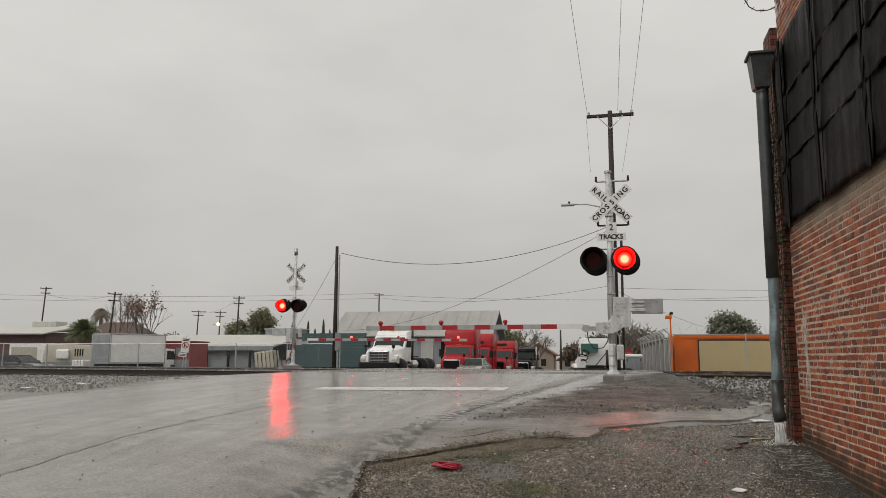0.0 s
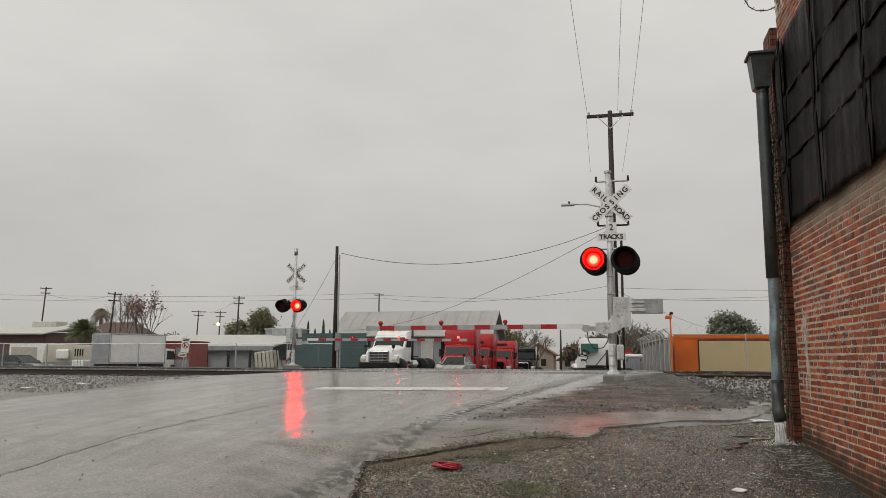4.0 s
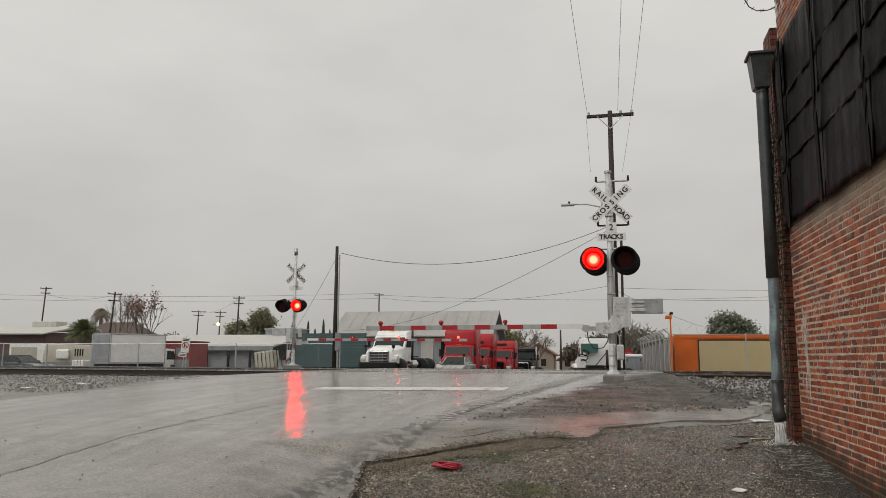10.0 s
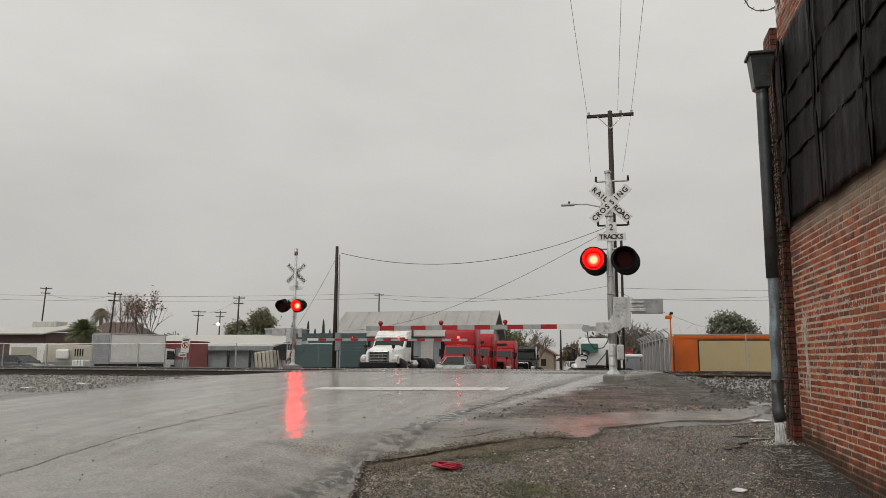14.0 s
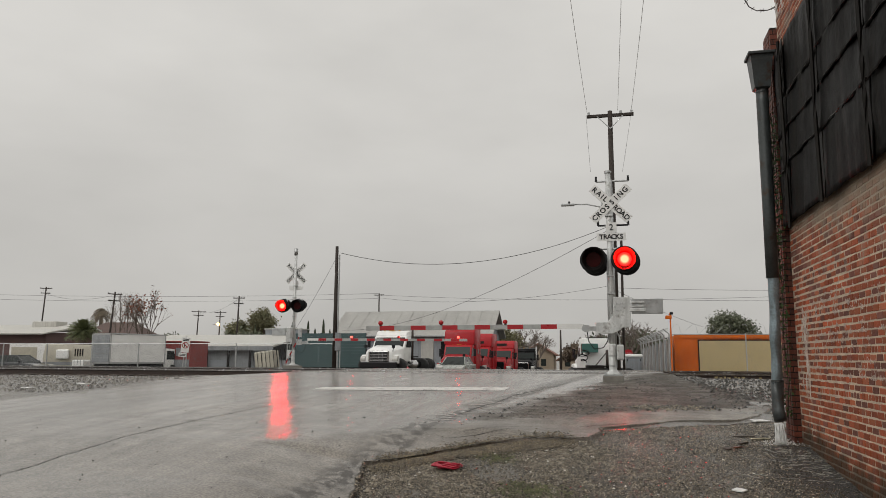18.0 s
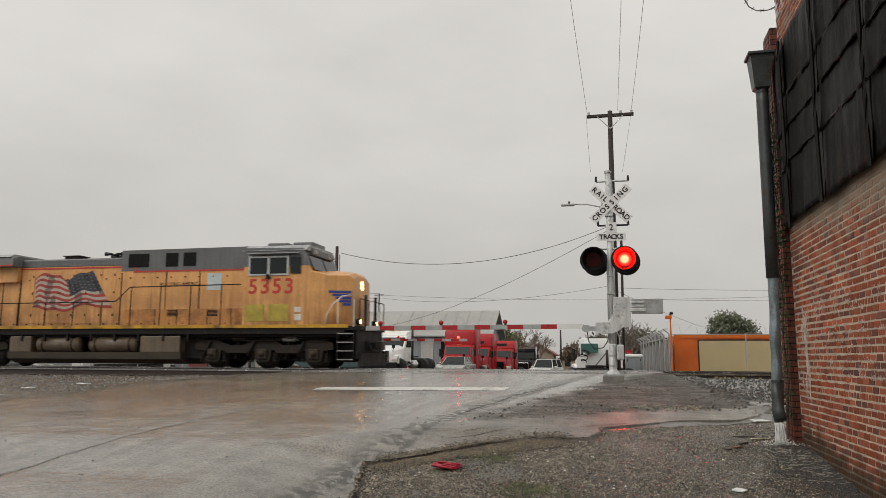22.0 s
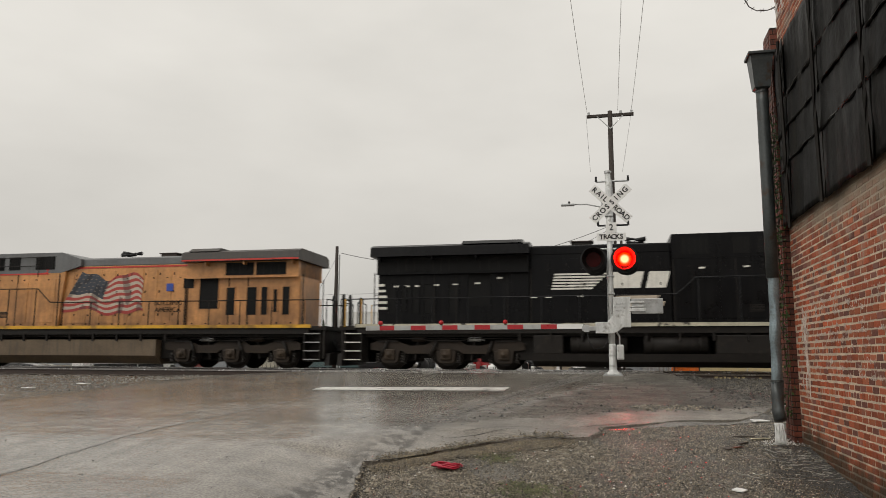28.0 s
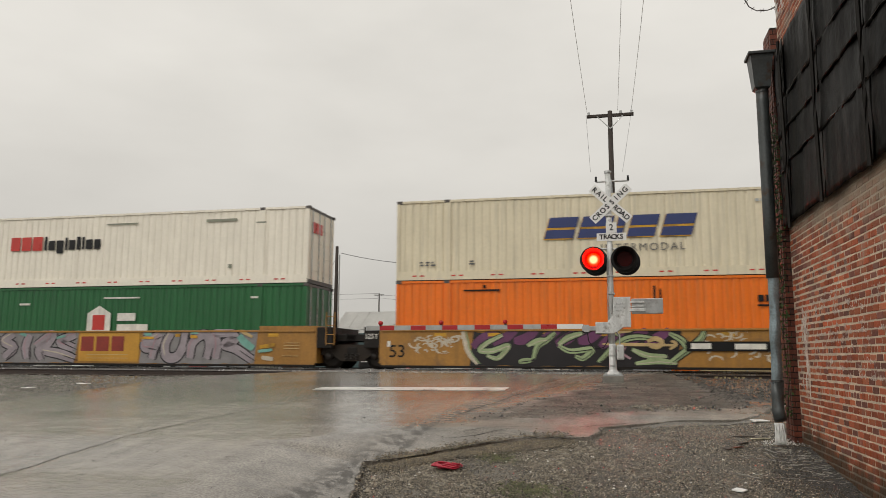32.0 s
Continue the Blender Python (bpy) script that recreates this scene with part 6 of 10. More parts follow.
    soften(bm, 0.03, 25)
    part("nose", bm, paint, lo, "sloping safety-cab nose")
    part("nose_door", boxes((10.40, 10.45, -0.28, 0.28, 1.6, 3.0), bevel=0.02), paint, lo)
    for z in (3.02, 3.20):
        bm = bmesh.new()
        rod(bm, (10.40, 0.0, z), (10.456, 0.0, z), 0.085, seg=18)
        part("headlight", bm, HEADLAMP if lit else HEADLAMP_OFF, lo, "glowing headlight" if lit else "unlit headlight")
    for sy in (-1, 1):
        bm = bmesh.new()
        rod(bm, (10.70, sy * 0.95, 1.72), (10.722, sy * 0.95, 1.72), 0.085, seg=18)
        part("ditch_light", bm, HEADLAMP if lit else HEADLAMP_OFF, lo, "glowing ditch light" if lit else "unlit ditch light")
        bm = bmesh.new()
        rod(bm, (10.56, sy * 0.95, 1.72), (10.70, sy * 0.95, 1.72), 0.11, 0.125, seg=18)
        rod(bm, (10.6, sy * 0.95, 1.5), (10.6, sy * 0.95, 1.65), 0.03, seg=8)
        part("ditch_light_case", bm, UNDER, lo)
    # platforms, pilots, couplers
    for d in (1, -1):
        part("end_platform", boxes((min(d * 10.25, d * 10.9), max(d * 10.25, d * 10.9), -1.5, 1.5, 1.40, 1.54), bevel=0.01), UNDER, lo)
        part("pilot", boxes((min(d * 10.72, d * 10.82), max(d * 10.72, d * 10.82), -1.45, 1.45, 0.35, 1.45), bevel=0.02), UNDER, lo, "dark pilot plate")
        bm = bmesh.new()
        prism(bm, [(-1.4, 0.12), (1.4, 0.12), (1.3, 0.55), (0, 0.62), (-1.3, 0.55)], "x", min(d * 10.8, d * 10.98), max(d * 10.8, d * 10.98))
        part("plow", bm, UNDER, lo, "dark snow plow")
        part("coupler", boxes((min(d * 10.7, d * 11.28), max(d * 10.7, d * 11.28), -0.14, 0.14, 0.72, 0.98), (min(d * 11.05, d * 11.34), max(d * 11.05, d * 11.34), -0.26, 0.2, 0.70, 1.02), bevel=0.03), WHEEL_STEEL, lo, "steel knuckle coupler")
        for y in (-0.55, -0.35, 0.4, 0.6):
            bm = bmesh.new()
            tube(bm, [(d * 10.8, y, 1.05), (d * 11.0, y, 0.72), (d * 11.2, y * 0.9, 0.62), (d * 11.36, y * 0.8, 0.66)], 0.025, 6)
            part("air_hose", bm, BLACK, lo, "hanging air hose", True)
        for sy in (-1, 1):
            ladder(lo, d * 10.35, sy, UNDER, LOCO_WHITE if sill_mat is not LOCO_GOLD else ROOF_WET_PALE)
            for xr in (10.05, 10.66):
                part("grab_rail", rods((((d * xr, sy * 1.53, 1.5), (d * xr, sy * 1.53, 2.5)),), 0.02), LOCO_GOLD if paint is LOCO_BLACK else LOCO_WHITE if d > 0 else paint, lo, "upright grab rail")
        for y in (-0.62, 0.55):
            part("hose_stand", boxes((min(d * 10.76, d * 10.84), max(d * 10.76, d * 10.84), y - 0.07, y + 0.07, 1.5, 2.72), bevel=0.012), BLACK, lo, "upright black cable stand")
        for ya, yb in ((-1.45, -0.4), (0.4, 1.45)):
            bm = bmesh.new()
            tube(bm, [(d * 10.86, ya, 1.5), (d * 10.86, ya, 2.47), (d * 10.86, ya + 0.05, 2.52), (d * 10.86, yb - 0.05, 2.52), (d * 10.86, yb, 2.47), (d * 10.86, yb, 1.5)], 0.02, 6)
            part("end_rail", bm, UNDER, lo, "bent end rail")
    for sy in (-1, 1):
        bm = bmesh.new()
        tube(bm, [(9.55, sy * 1.5, 1.58), (9.62, sy * 1.52, 1.95), (9.85, sy * 1.5, 2.35), (10.2, sy * 1.48, 2.62), (10.5, sy * 1.46, 2.66)], 0.024, 6)
        part("nose_rail", bm, LOCO_WHITE, lo, "curved pale nose handrail", True)
    part("headlamp_mast", boxes((-10.86, -10.80, -1.35, -1.15, 1.5, 2.7), bevel=0.01), UNDER, lo)
    # side handrails
    for sy in (-1, 1):
        bm = bmesh.new()
        tube(bm, [(-10.6, sy * 1.5, 2.5), (x_box - 0.9, sy * 1.5, 2.52), (x_box + 0.1, sy * 1.5, 2.54), (x_box + 0.7, sy * 1.5, 3.08), (x_cab - 0.1, sy * 1.5, 3.12)], 0.022, 6)
        part("handrail", bm, UNDER if paint is not LOCO_BLACK else BLACK, lo, "thin side handrail", True)
        first = None
        for x in [-10.0 + 1.28 * k for k in range(13)]:
            top = 2.52 if x < x_box + 0.2 else 3.1
            if x > x_cab - 0.2:
                continue
            part("stanchion", rods((((x, sy * 1.5, 1.54), (x, sy * 1.5, top)),), 0.02), UNDER if paint is not LOCO_BLACK else BLACK, lo)
    # tank, reservoirs, trucks
    if emd or reverse:
        bm = bmesh.new()
        top = 0.96 if emd else 1.06
        prism(bm, [(-1.0, 0.14), (1.0, 0.14), (1.42, 0.45), (1.45, top), (-1.45, top), (-1.42, 0.45)], "x", -3.95, 3.55)
        part("fuel_tank", bm, TANK_GREY, lo, "long grimy fuel tank")
        if emd:
            for sy in (-1, 1):
                for a, b in ((-3.9, -1.75), (-0.6, 2.9)):
                    bm = bmesh.new()
                    rod(bm, (a, sy * 1.42, 1.17), (b, sy * 1.42, 1.17), 0.165, seg=18)
                    part("air_reservoir", bm, TANK_GREY, lo, "", True)
    else:
        bm = bmesh.new()
        prism(bm, [(-1.0, 0.14), (1.0, 0.14), (1.42, 0.32), (1.45, 0.58), (-1.45, 0.58), (-1.42, 0.32)], "x", -3.95, 3.75)
        part("fuel_tank", bm, UNDER if paint is LOCO_BLACK else TANK_DARK, lo, "low grimy fuel tank")
        tank = UNDER if paint is LOCO_BLACK else TANK_GREY
        for a, b in ((-3.9, -2.9), (2.0, 3.7)):
            part("equipment_box", boxes((a, b, -1.45, 1.45, 0.56, 1.2), bevel=0.04), tank, lo)
        for sy in (-1, 1):
            for a, b in ((-2.65, -0.8), (-0.25, 1.75)):
                bm = bmesh.new()
                rod(bm, (a, sy * 1.15, 0.88), (b, sy * 1.15, 0.88), 0.30, seg=22)
                part("air_reservoir", bm, tank, lo, "horizontal air tank", True)
                for x in (a + 0.25, b - 0.25):
                    bm = bmesh.new()
                    rod(bm, (x - 0.03, sy * 1.15, 0.88), (x + 0.03, sy * 1.15, 0.88), 0.31, seg=22)
                    part("tank_band", bm, UNDER, lo)
    if reverse:
        for sy in (-1, 1):
            for z in (4.05, 4.40):
                part("case_rail", rods((((x_box + 0.9, sy * 1.22, z), (x_cab - 0.1, sy * 1.22, z)),), 0.016), UNDER, lo, "thin rail along the raised case")
            for x in (x_box + 1.0, x_box + 2.9, x_cab - 0.3):
                part("rail_post", rods((((x, sy * 1.22, 3.6), (x, sy * 1.22, 4.42)),), 0.016), UNDER, lo)
    loco_truck(lo, 7.0)
    loco_truck(lo, -7.0)
    # roof gear
    bm = bmesh.new()
    hx, hz = (-1.7, 4.66) if emd else (-1.65, 4.58) if reverse else (-0.4, 4.56)
    rod(bm, (hx, 0.0, 4.34), (hx, 0.0, hz), 0.03)
    for dx, dy, dz in ((0.38, 0.0, 0.06), (0.34, 0.16, -0.04), (-0.36, -0.14, 0.05), (0.3, -0.2, 0.0), (-0.3, 0.18, -0.03)):
        rod(bm, (hx, dy, hz + dz), (hx + dx, dy, hz + dz + 0.02), 0.03, 0.085, seg=12)
    part("horn", bm, BLACK, lo, "black roof air horn", True)
    ex = -1.3 if reverse else 0.0
    st = part("exhaust_stack", boxes((ex - 2.6, ex - 1.9, -0.3, 0.3, 4.3, 4.56 if not emd else 4.42), bevel=0.02), RAIL_RUST if reverse else UNDER, lo, "sooty exhaust stack")
    part("stack_rim", boxes((ex - 2.66, ex - 1.84, -0.34, 0.34, 4.54 if not emd else 4.41, 4.58 if not emd else 4.45), bevel=0.01), RAIL_RUST, st)
    # door seams, bolt rows and sooty drips on the visible panels
    for sy in (-1, 1):
        for k in range(26):
            x = x_end + 0.3 + k * (x_cab - x_end - 0.6) / 26
            yy = 1.0 if x < x_rad else hw + 0.014 if x < x_box else bw + 0.016
            for z in (1.66, 3.46):
                part("bolt", slab(x, x + 0.05, sy * yy, sy, 0.016, z, z + 0.05), UNDER, lo)
        for x in (x_box + 0.02, x_box + 2.0, x_cab - 2.05, x_cab - 0.06):
            part("seam", slab(x, x + 0.035, sy * bw, sy, 0.019, 1.6, 3.7), UNDER, lo, "dark panel seam")
        for x in (-9.75, -7.5, -6.7, -4.85, x_rad + 0.03) if not emd else (-9.8, -8.42, -2.6):
            part("seam", slab(x, x + 0.035, sy * 1.0, sy, 0.016, 1.6, 3.5), UNDER, lo, "dark panel seam")
    # numbers, flag, emblems on the side in view
    ys = see * (cw + 0.012)
    letters("road_number", digits, 0.79, LOCO_RED if paint is not LOCO_BLACK else LOCO_WHITE, lo, face(7.38 if not reverse else 7.45, ys, 3.0 if paint is not LOCO_BLACK else 2.98), "large road number", 0.004, 0.014, "CENTER", 1.22)
    return lo, see, ys, face


VENT_BROWN = material("vent_brown", (0.07, 0.042, 0.02), 0.6, vary=0.3, scale=5)
TANK_DARK = material("tank_dark", (0.050, 0.038, 0.027), 0.5, vary=0.3, scale=1.5)
MOVERS = []


def bars(name, rows, y, sy, mat, parent, label=""):
    """Flat painted blocks (x0, x1, z0, z1) on a side face: marks that cannot be read, or plain shapes for emblems."""
    for x0, x1, z0, z1 in rows:
        ob = part(name, slab(x0, x1, y, sy, 0.006, z0, z1), mat, parent, label)
    return ob


def slant(name, rows, y, sy, mat, parent, label="", lean=0.3):
    for x0, x1, z0, z1 in rows:
        d = (z1 - z0) * lean
        bm = bmesh.new()
        prism(bm, [(x0, z0), (x1, z0), (x1 + d, z1), (x0 + d, z1)], "y", min(y, y + sy * 0.006), max(y, y + sy * 0.006))
        ob = part(name, bm, mat, parent, label)
    return ob


def shield(x, z, w, h, y, sy, parent):
    sh = bars("shield_top", ((x - w / 2, x + w / 2, z + h * 0.12, z + h / 2),), y, sy, BRAND_BLUE, parent, "blue shield emblem head")
    bars("shield_stripe", [(x - w / 2 + w * k / 7, x - w / 2 + w * (k + 0.55) / 7, z - h / 2 + 0.05 * abs(k - 3), z + h * 0.12) for k in range(7)], y, sy, FLAG_RED, parent)
    bars("shield_ground", ((x - w * 0.44, x + w * 0.44, z - h * 0.46, z + h * 0.12),), y, sy * 0.5, FLAG_WHITE, parent)


def wing_emblem(lo):
    """Winged emblem on the slanting nose side as plain bars."""
    wing = part("wing_emblem", bmesh.new(), BRAND_BLUE, lo, "blue and white winged emblem shape")
    bm = bmesh.new()
    for k in range(5):
        x0, x1 = 9.62 + 0.12 * k, 10.38
        za = 2.76 - 0.115 * k
        cuts_ = [x0] + ([9.6] if x0 < 9.6 else []) + [x1]
        for xa, xb in zip(cuts_, cuts_[1:]):
            ya, yb_ = [-(1.50 - 0.171 * max(0, min(t, 9.6) - 8.9) - 0.471 * max(0, t - 9.6)) - 0.018 for t in (xa, xb)]
            vs = [bm.verts.new(c) for c in ((xa, ya, za), (xb, yb_, za), (xb, yb_, za + 0.085), (xa, ya, za + 0.085))]
            bm.faces.new(vs)
    bm.to_mesh(wing.data)
    bm.free()
    wing.modifiers.new("paint", "SOLIDIFY").thickness = 0.01


def build_train_locos():
    # leading unit
    lo, see, ys, face = build_loco("ge", -13.6, YELLOW_PALE, ROOF_GREY, "", False, LOCO_GOLD, True, "5353", "faded yellow diesel locomotive with grey roof and painted flag")
    MOVERS.append((lo, -13.6, 0))
    yh = see * 1.0
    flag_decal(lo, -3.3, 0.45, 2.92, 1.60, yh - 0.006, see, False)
    bars("emblem_plate", ((4.55, 5.15, 2.95, 3.6),), see * 1.14, see, SHIELD_PALE, lo, "faded pale blue emblem")
    letters("slogan", "BUILDING AMERICA", 0.2, UNDER, lo, face(3.4, see * 1.14, 3.20), "small dark slogan", 0.003)
    for a, b in ((6.35, 7.15), (7.3, 8.1)):
        v = bars("side_grille", ((a, b, 1.72, 2.35),), ys, see, GRILLE_YEL, lo, "dull yellow louvred panel")
        bm = bmesh.new()
        grille(bm, a + 0.05, b - 0.05, ys + see * 0.006, 1.76, 2.31, 9, see, 0.01)
        part("louvre", bm, GRILLE_YEL, lo)
    bars("data_plate", ((8.35, 8.6, 2.05, 2.25), (8.35, 8.62, 1.75, 1.98)), ys, see, LOCO_WHITE, lo)
    part("lower_panel", slab(1.0, 6.2, see * 1.136, see, 0.012, 1.62, 2.24, 0.004), YELLOW_RUST, lo, "rust-stained lower panel")
    for x in (2.35, 3.3, 4.6, 5.6):
        part("panel_seam", slab(x, x + 0.03, see * 1.148, see, 0.006, 1.62, 2.24), UNDER, lo)
    bm = bmesh.new()
    grille(bm, 2.9, 3.35, see * 1.148, 1.95, 2.20, 5, see, 0.008)
    grille(bm, 4.6, 5.05, see * 1.148, 1.95, 2.20, 5, see, 0.008)
    part("louvre", bm, UNDER, lo)
    wing_emblem(lo)
    # second unit
    lo, see, ys, face = build_loco("emd", -36.08, YELLOW_BRIGHT, ROOF_GREY, "", False, LOCO_GOLD, False, "8902", "bright yellow diesel locomotive with flared radiators and painted flag")
    MOVERS.append((lo, -36.08, 0))
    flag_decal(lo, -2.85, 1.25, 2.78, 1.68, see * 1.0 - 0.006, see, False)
    shield(-6.0, 2.45, 0.62, 0.8, see * 1.018, see, lo)
    letters("slogan", "BUILDING AMERICA", 0.22, UNDER, lo, face(-4.4, see * 1.018, 2.45), "dark slogan lettering", 0.003)
    wing_emblem(lo)
    bars("panel_seam", ((6.2, 8.55, 2.54, 2.565), (6.2, 8.7, 3.58, 3.60)), see * 1.502, see, UNDER, lo)
    bars("panel_seam", ((2.65, 5.4, 1.83, 1.855), (2.75, 5.3, 2.46, 2.48), (4.43, 4.46, 2.46, 3.6), (5.38, 5.41, 1.85, 3.6), (3.63, 3.66, 2.46, 3.6), (2.45, 2.75, 2.22, 2.26), (2.25, 2.6, 1.96, 2.0)), see * 1.158, see, UNDER, lo)
    bars("nose_plate", ((9.0, 9.25, 2.2, 2.4),), see * 1.50, see, LOCO_WHITE, lo)
    # black unit
    lo, see, ys, face = build_loco("ge", -59.33, LOCO_BLACK, LOCO_BLACK, "", False, SILL_PALE, False, "4375", "glossy black diesel locomotive with white lettering and nose stripes")
    MOVERS.append((lo, -59.33, 0))
    yh = see * 1.0
    slant("stripe_emblem", [(-3.3 + 0.02 * k, -1.35 - 0.18 * (5 - k) * 0.6, 2.78 + 0.10 * k, 2.84 + 0.10 * k) for k in range(6)], yh, see, LOCO_WHITE, lo, "white speed stripes", 0.25)
    slant("block_emblem", ((-1.35, -0.3, 2.8, 3.36), (-0.12, 0.55, 2.8, 3.36)), yh, see, LOCO_WHITE, lo, "white block emblem", 0.25)
    slant("name_bar", ((-1.15, 0.3, 2.42, 2.58), (-1.25, 0.45, 2.18, 2.34)), yh, see, FLAG_WHITE, lo, "pale name bars", 0.3)
    for x, z in ((-9.0, 2.95), (-8.6, 2.95), (-8.2, 2.95), (-7.5, 2.98), (-6.8, 3.0), (-6.0, 3.02), (-5.2, 3.2), (-4.0, 2.5), (-3.5, 2.5), (-2.4, 2.52), (1.6, 3.4), (3.0, 3.42), (5.0, 3.5)):
        bars("reflector", ((x, x + 0.2, z, z + 0.06),), see * (1.018 if x < 0.7 else 1.14), see, LOCO_WHITE, lo)
    bars("end_stripe", [(-9.58, -9.58 + 0.42 - 0.05 * k, 2.15 + 0.21 * k, 2.24 + 0.21 * k) for k in range(5)], see * 1.0, see, LOCO_WHITE, lo, "white stripe round the hood end")
    for k in range(4):
        bm = bmesh.new()
        x0, za = 9.05 + 0.05 * k, 2.72 - 0.15 * k
        for q in range(3):
            xa, xb = x0 + (10.40 - x0) * q / 3, x0 + (10.40 - x0) * (q + 1) / 3
            ya, yb_ = [-(1.50 - 0.18 * max(0, min(t, 9.6) - 8.9) - 0.47 * max(0, t - 9.6)) - 0.02 for t in (xa, xb)]
            bm.faces.new([bm.verts.new(c) for c in ((xa, ya, za), (xb, yb_, za), (xb, yb_, za + 0.09), (xa, ya, za + 0.09))])
        box(bm, 10.425, 10.44, -0.95, 0.95, za, za + 0.09)
        part("nose_stripe", bm, LOCO_WHITE, lo, "white nose stripe")
    bars("data_plate", ((8.55, 8.85, 1.72, 1.98),), ys, see, FLAG_WHITE, lo)
    for a, b in ((6.4, 7.1), (7.4, 8.1)):
        bm = bmesh.new()
        grille(bm, a, b, ys, 1.75, 2.25, 8, see, 0.008)
        part("louvre", bm, BLACK, lo)
    # rear-facing unit
    lo, see, ys, face = build_loco("ge", -81.6, YELLOW_OLD, ROOF_GREY, "", True, LOCO_GOLD, False, "5619", "grimy yellow diesel locomotive running backwards with painted flag")
    MOVERS.append((lo, -81.6, 180))
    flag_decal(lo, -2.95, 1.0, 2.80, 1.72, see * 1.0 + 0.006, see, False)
    letters("slogan", "BUILDING\nAMERICA", 0.27, UNDER, lo, face(-4.1, see * 1.018, 2.35), "dark slogan lettering", 0.003)
    bars("small_emblem", ((-4.3, -4.0, 2.95, 3.25),), see * 1.018, see, BRAND_BLUE, lo)
    bars("side_panel", ((6.45, 7.75, 1.66, 2.35),), ys, see, PANEL_GREY, lo, "grey-green access panel")
    bars("panel_vent", ((7.25, 7.55, 1.8, 2.2),), ys + see * 0.006, see, VENT_BLACK, lo)


YELLOW_RUST = material("loco_yellow_rusty", (0.50, 0.215, 0.055), 0.5, vary=0.2, scale=1.2, streak_mix=0.7, streaks=(0.22, 0.085, 0.026), spots=(0.16, 0.058, 0.02), spot_scale=1.6, spot_cut=(0.48, 0.72))
GRILLE_YEL = material("grille_yellow", (0.44, 0.34, 0.05), 0.45, vary=0.2, scale=3)
SILL_PALE = material("sill_pale", (0.42, 0.39, 0.30), 0.5, vary=0.3, scale=1.2, spots=(0.05, 0.045, 0.04), spot_scale=1.4, spot_cut=(0.56, 0.6))
PANEL_GREY = material("panel_grey", (0.23, 0.24, 0.18), 0.45, vary=0.1, scale=3)
build_train_locos()


# ---- well cars and containers ----
def container_body(cn, mat, length=16.154, h=2.896, w=2.591, doors_at=1):
    """Corrugated box with frame, posts and a door end."""
    L, W = length / 2, w / 2
    bm = bmesh.new()
    n = 56
    x0, x1 = -L + 0.12, L - 0.12
    pts = []
    for i in range(n):
        a = x0 + (x1 - x0) * i / n
        d = (x1 - x0) / n
        pts += [(a, 0.0), (a + d * 0.55, 0.0), (a + d * 0.68, 0.022), (a + d * 0.87, 0.022)]
    pts.append((x1, 0.0))
    for sy in (-1, 1):
        bm = bmesh.new()
        lo_ = [bm.verts.new((x, sy * (W - 0.03 - y), 0.30)) for x, y in pts]
        hi_ = [bm.verts.new((x, sy * (W - 0.03 - y), h - 0.06)) for x, y in pts]
        for i in range(len(pts) - 1):
            f = (lo_[i], lo_[i + 1], hi_[i + 1], hi_[i])
            bm.faces.new(f if sy < 0 else f[::-1])
        part("side_panel", bm, mat, cn, "ribbed steel side panel")
    part("roof", boxes((-L + 0.03, L - 0.03, -W + 0.03, W - 0.03, h - 0.05, h - 0.01)), mat, cn)
    part("floor", boxes((-L + 0.03, L - 0.03, -W + 0.05, W - 0.05, 0.05, 0.16)), UNDER, cn)
    part("front_wall", boxes((-doors_at * L + 0.04 if doors_at > 0 else L - 0.1, -doors_at * L + 0.10 if doors_at > 0 else L - 0.04, -W + 0.05, W - 0.05, 0.1, h - 0.05)), mat, cn)
    for sy in (-1, 1):
        part("top_rail", slab(-L, L, sy * (W - 0.06), sy, 0.06, h - 0.08, h), mat, cn)
        part("bottom_rail", slab(-L, L, sy * (W - 0.06), sy, 0.06, 0.0, 0.30), mat, cn)
        for i in range(11):
            x = -L + 0.6 + i * (length - 1.2) / 10.5
            for dx in (0.0, 0.28):
                part("reflector", slab(x + dx, x + dx + 0.16, sy * W, sy, 0.004, 0.12, 0.17), LOCO_RED if mat is not CONT_GREEN else UNDER, cn, "small red reflector")
        for x in (-L, L - 0.12, -6.1 - 0.2, 6.1):
            part("corner_post", slab(x, x + (0.12 if abs(x) > 7 else 0.22), sy * (W - 0.08), sy, 0.082, 0.0, h), mat, cn)
            part("casting", slab(x - 0.01, x + 0.2, sy * (W - 0.1), sy, 0.107, h - 0.10, h + 0.012, 0.01), CASTING, cn, "dark corner casting")
    # dark strip in place of the shade in the gap between containers
    for sy in (-1, 1):
        part("sole_shadow_rail", slab(-L, L, sy * (W - 0.10), sy, 0.05, -0.035, 0.0), UNDER, cn, "dark strip painted for the shade between stacked containers")
    # doors
    e = doors_at * L
    t = (min(e, e - doors_at * 0.05), max(e, e - doors_at * 0.05))
    for y0, y1 in ((-W + 0.1, -0.01), (0.01, W - 0.1)):
        d = part("door", boxes((t[0], t[1], y0, y1, 0.15, h - 0.1), bevel=0.01), mat, cn, "container door leaf")
        for z in (0.5, 1.05, 1.6, 2.15, 2.6):
            part("door_rib", boxes((min(e, e + doors_at * 0.018), max(e, e + doors_at * 0.018), y0 + 0.03, y1 - 0.03, z, z + 0.03)), mat, d)
        for y in (y0 + 0.25, y1 - 0.25):
            part("lock_rod", rods((((e + doors_at * 0.035, y, 0.12), (e + doors_at * 0.035, y, h - 0.1)),), 0.022), GALV, d, "upright lock rod")
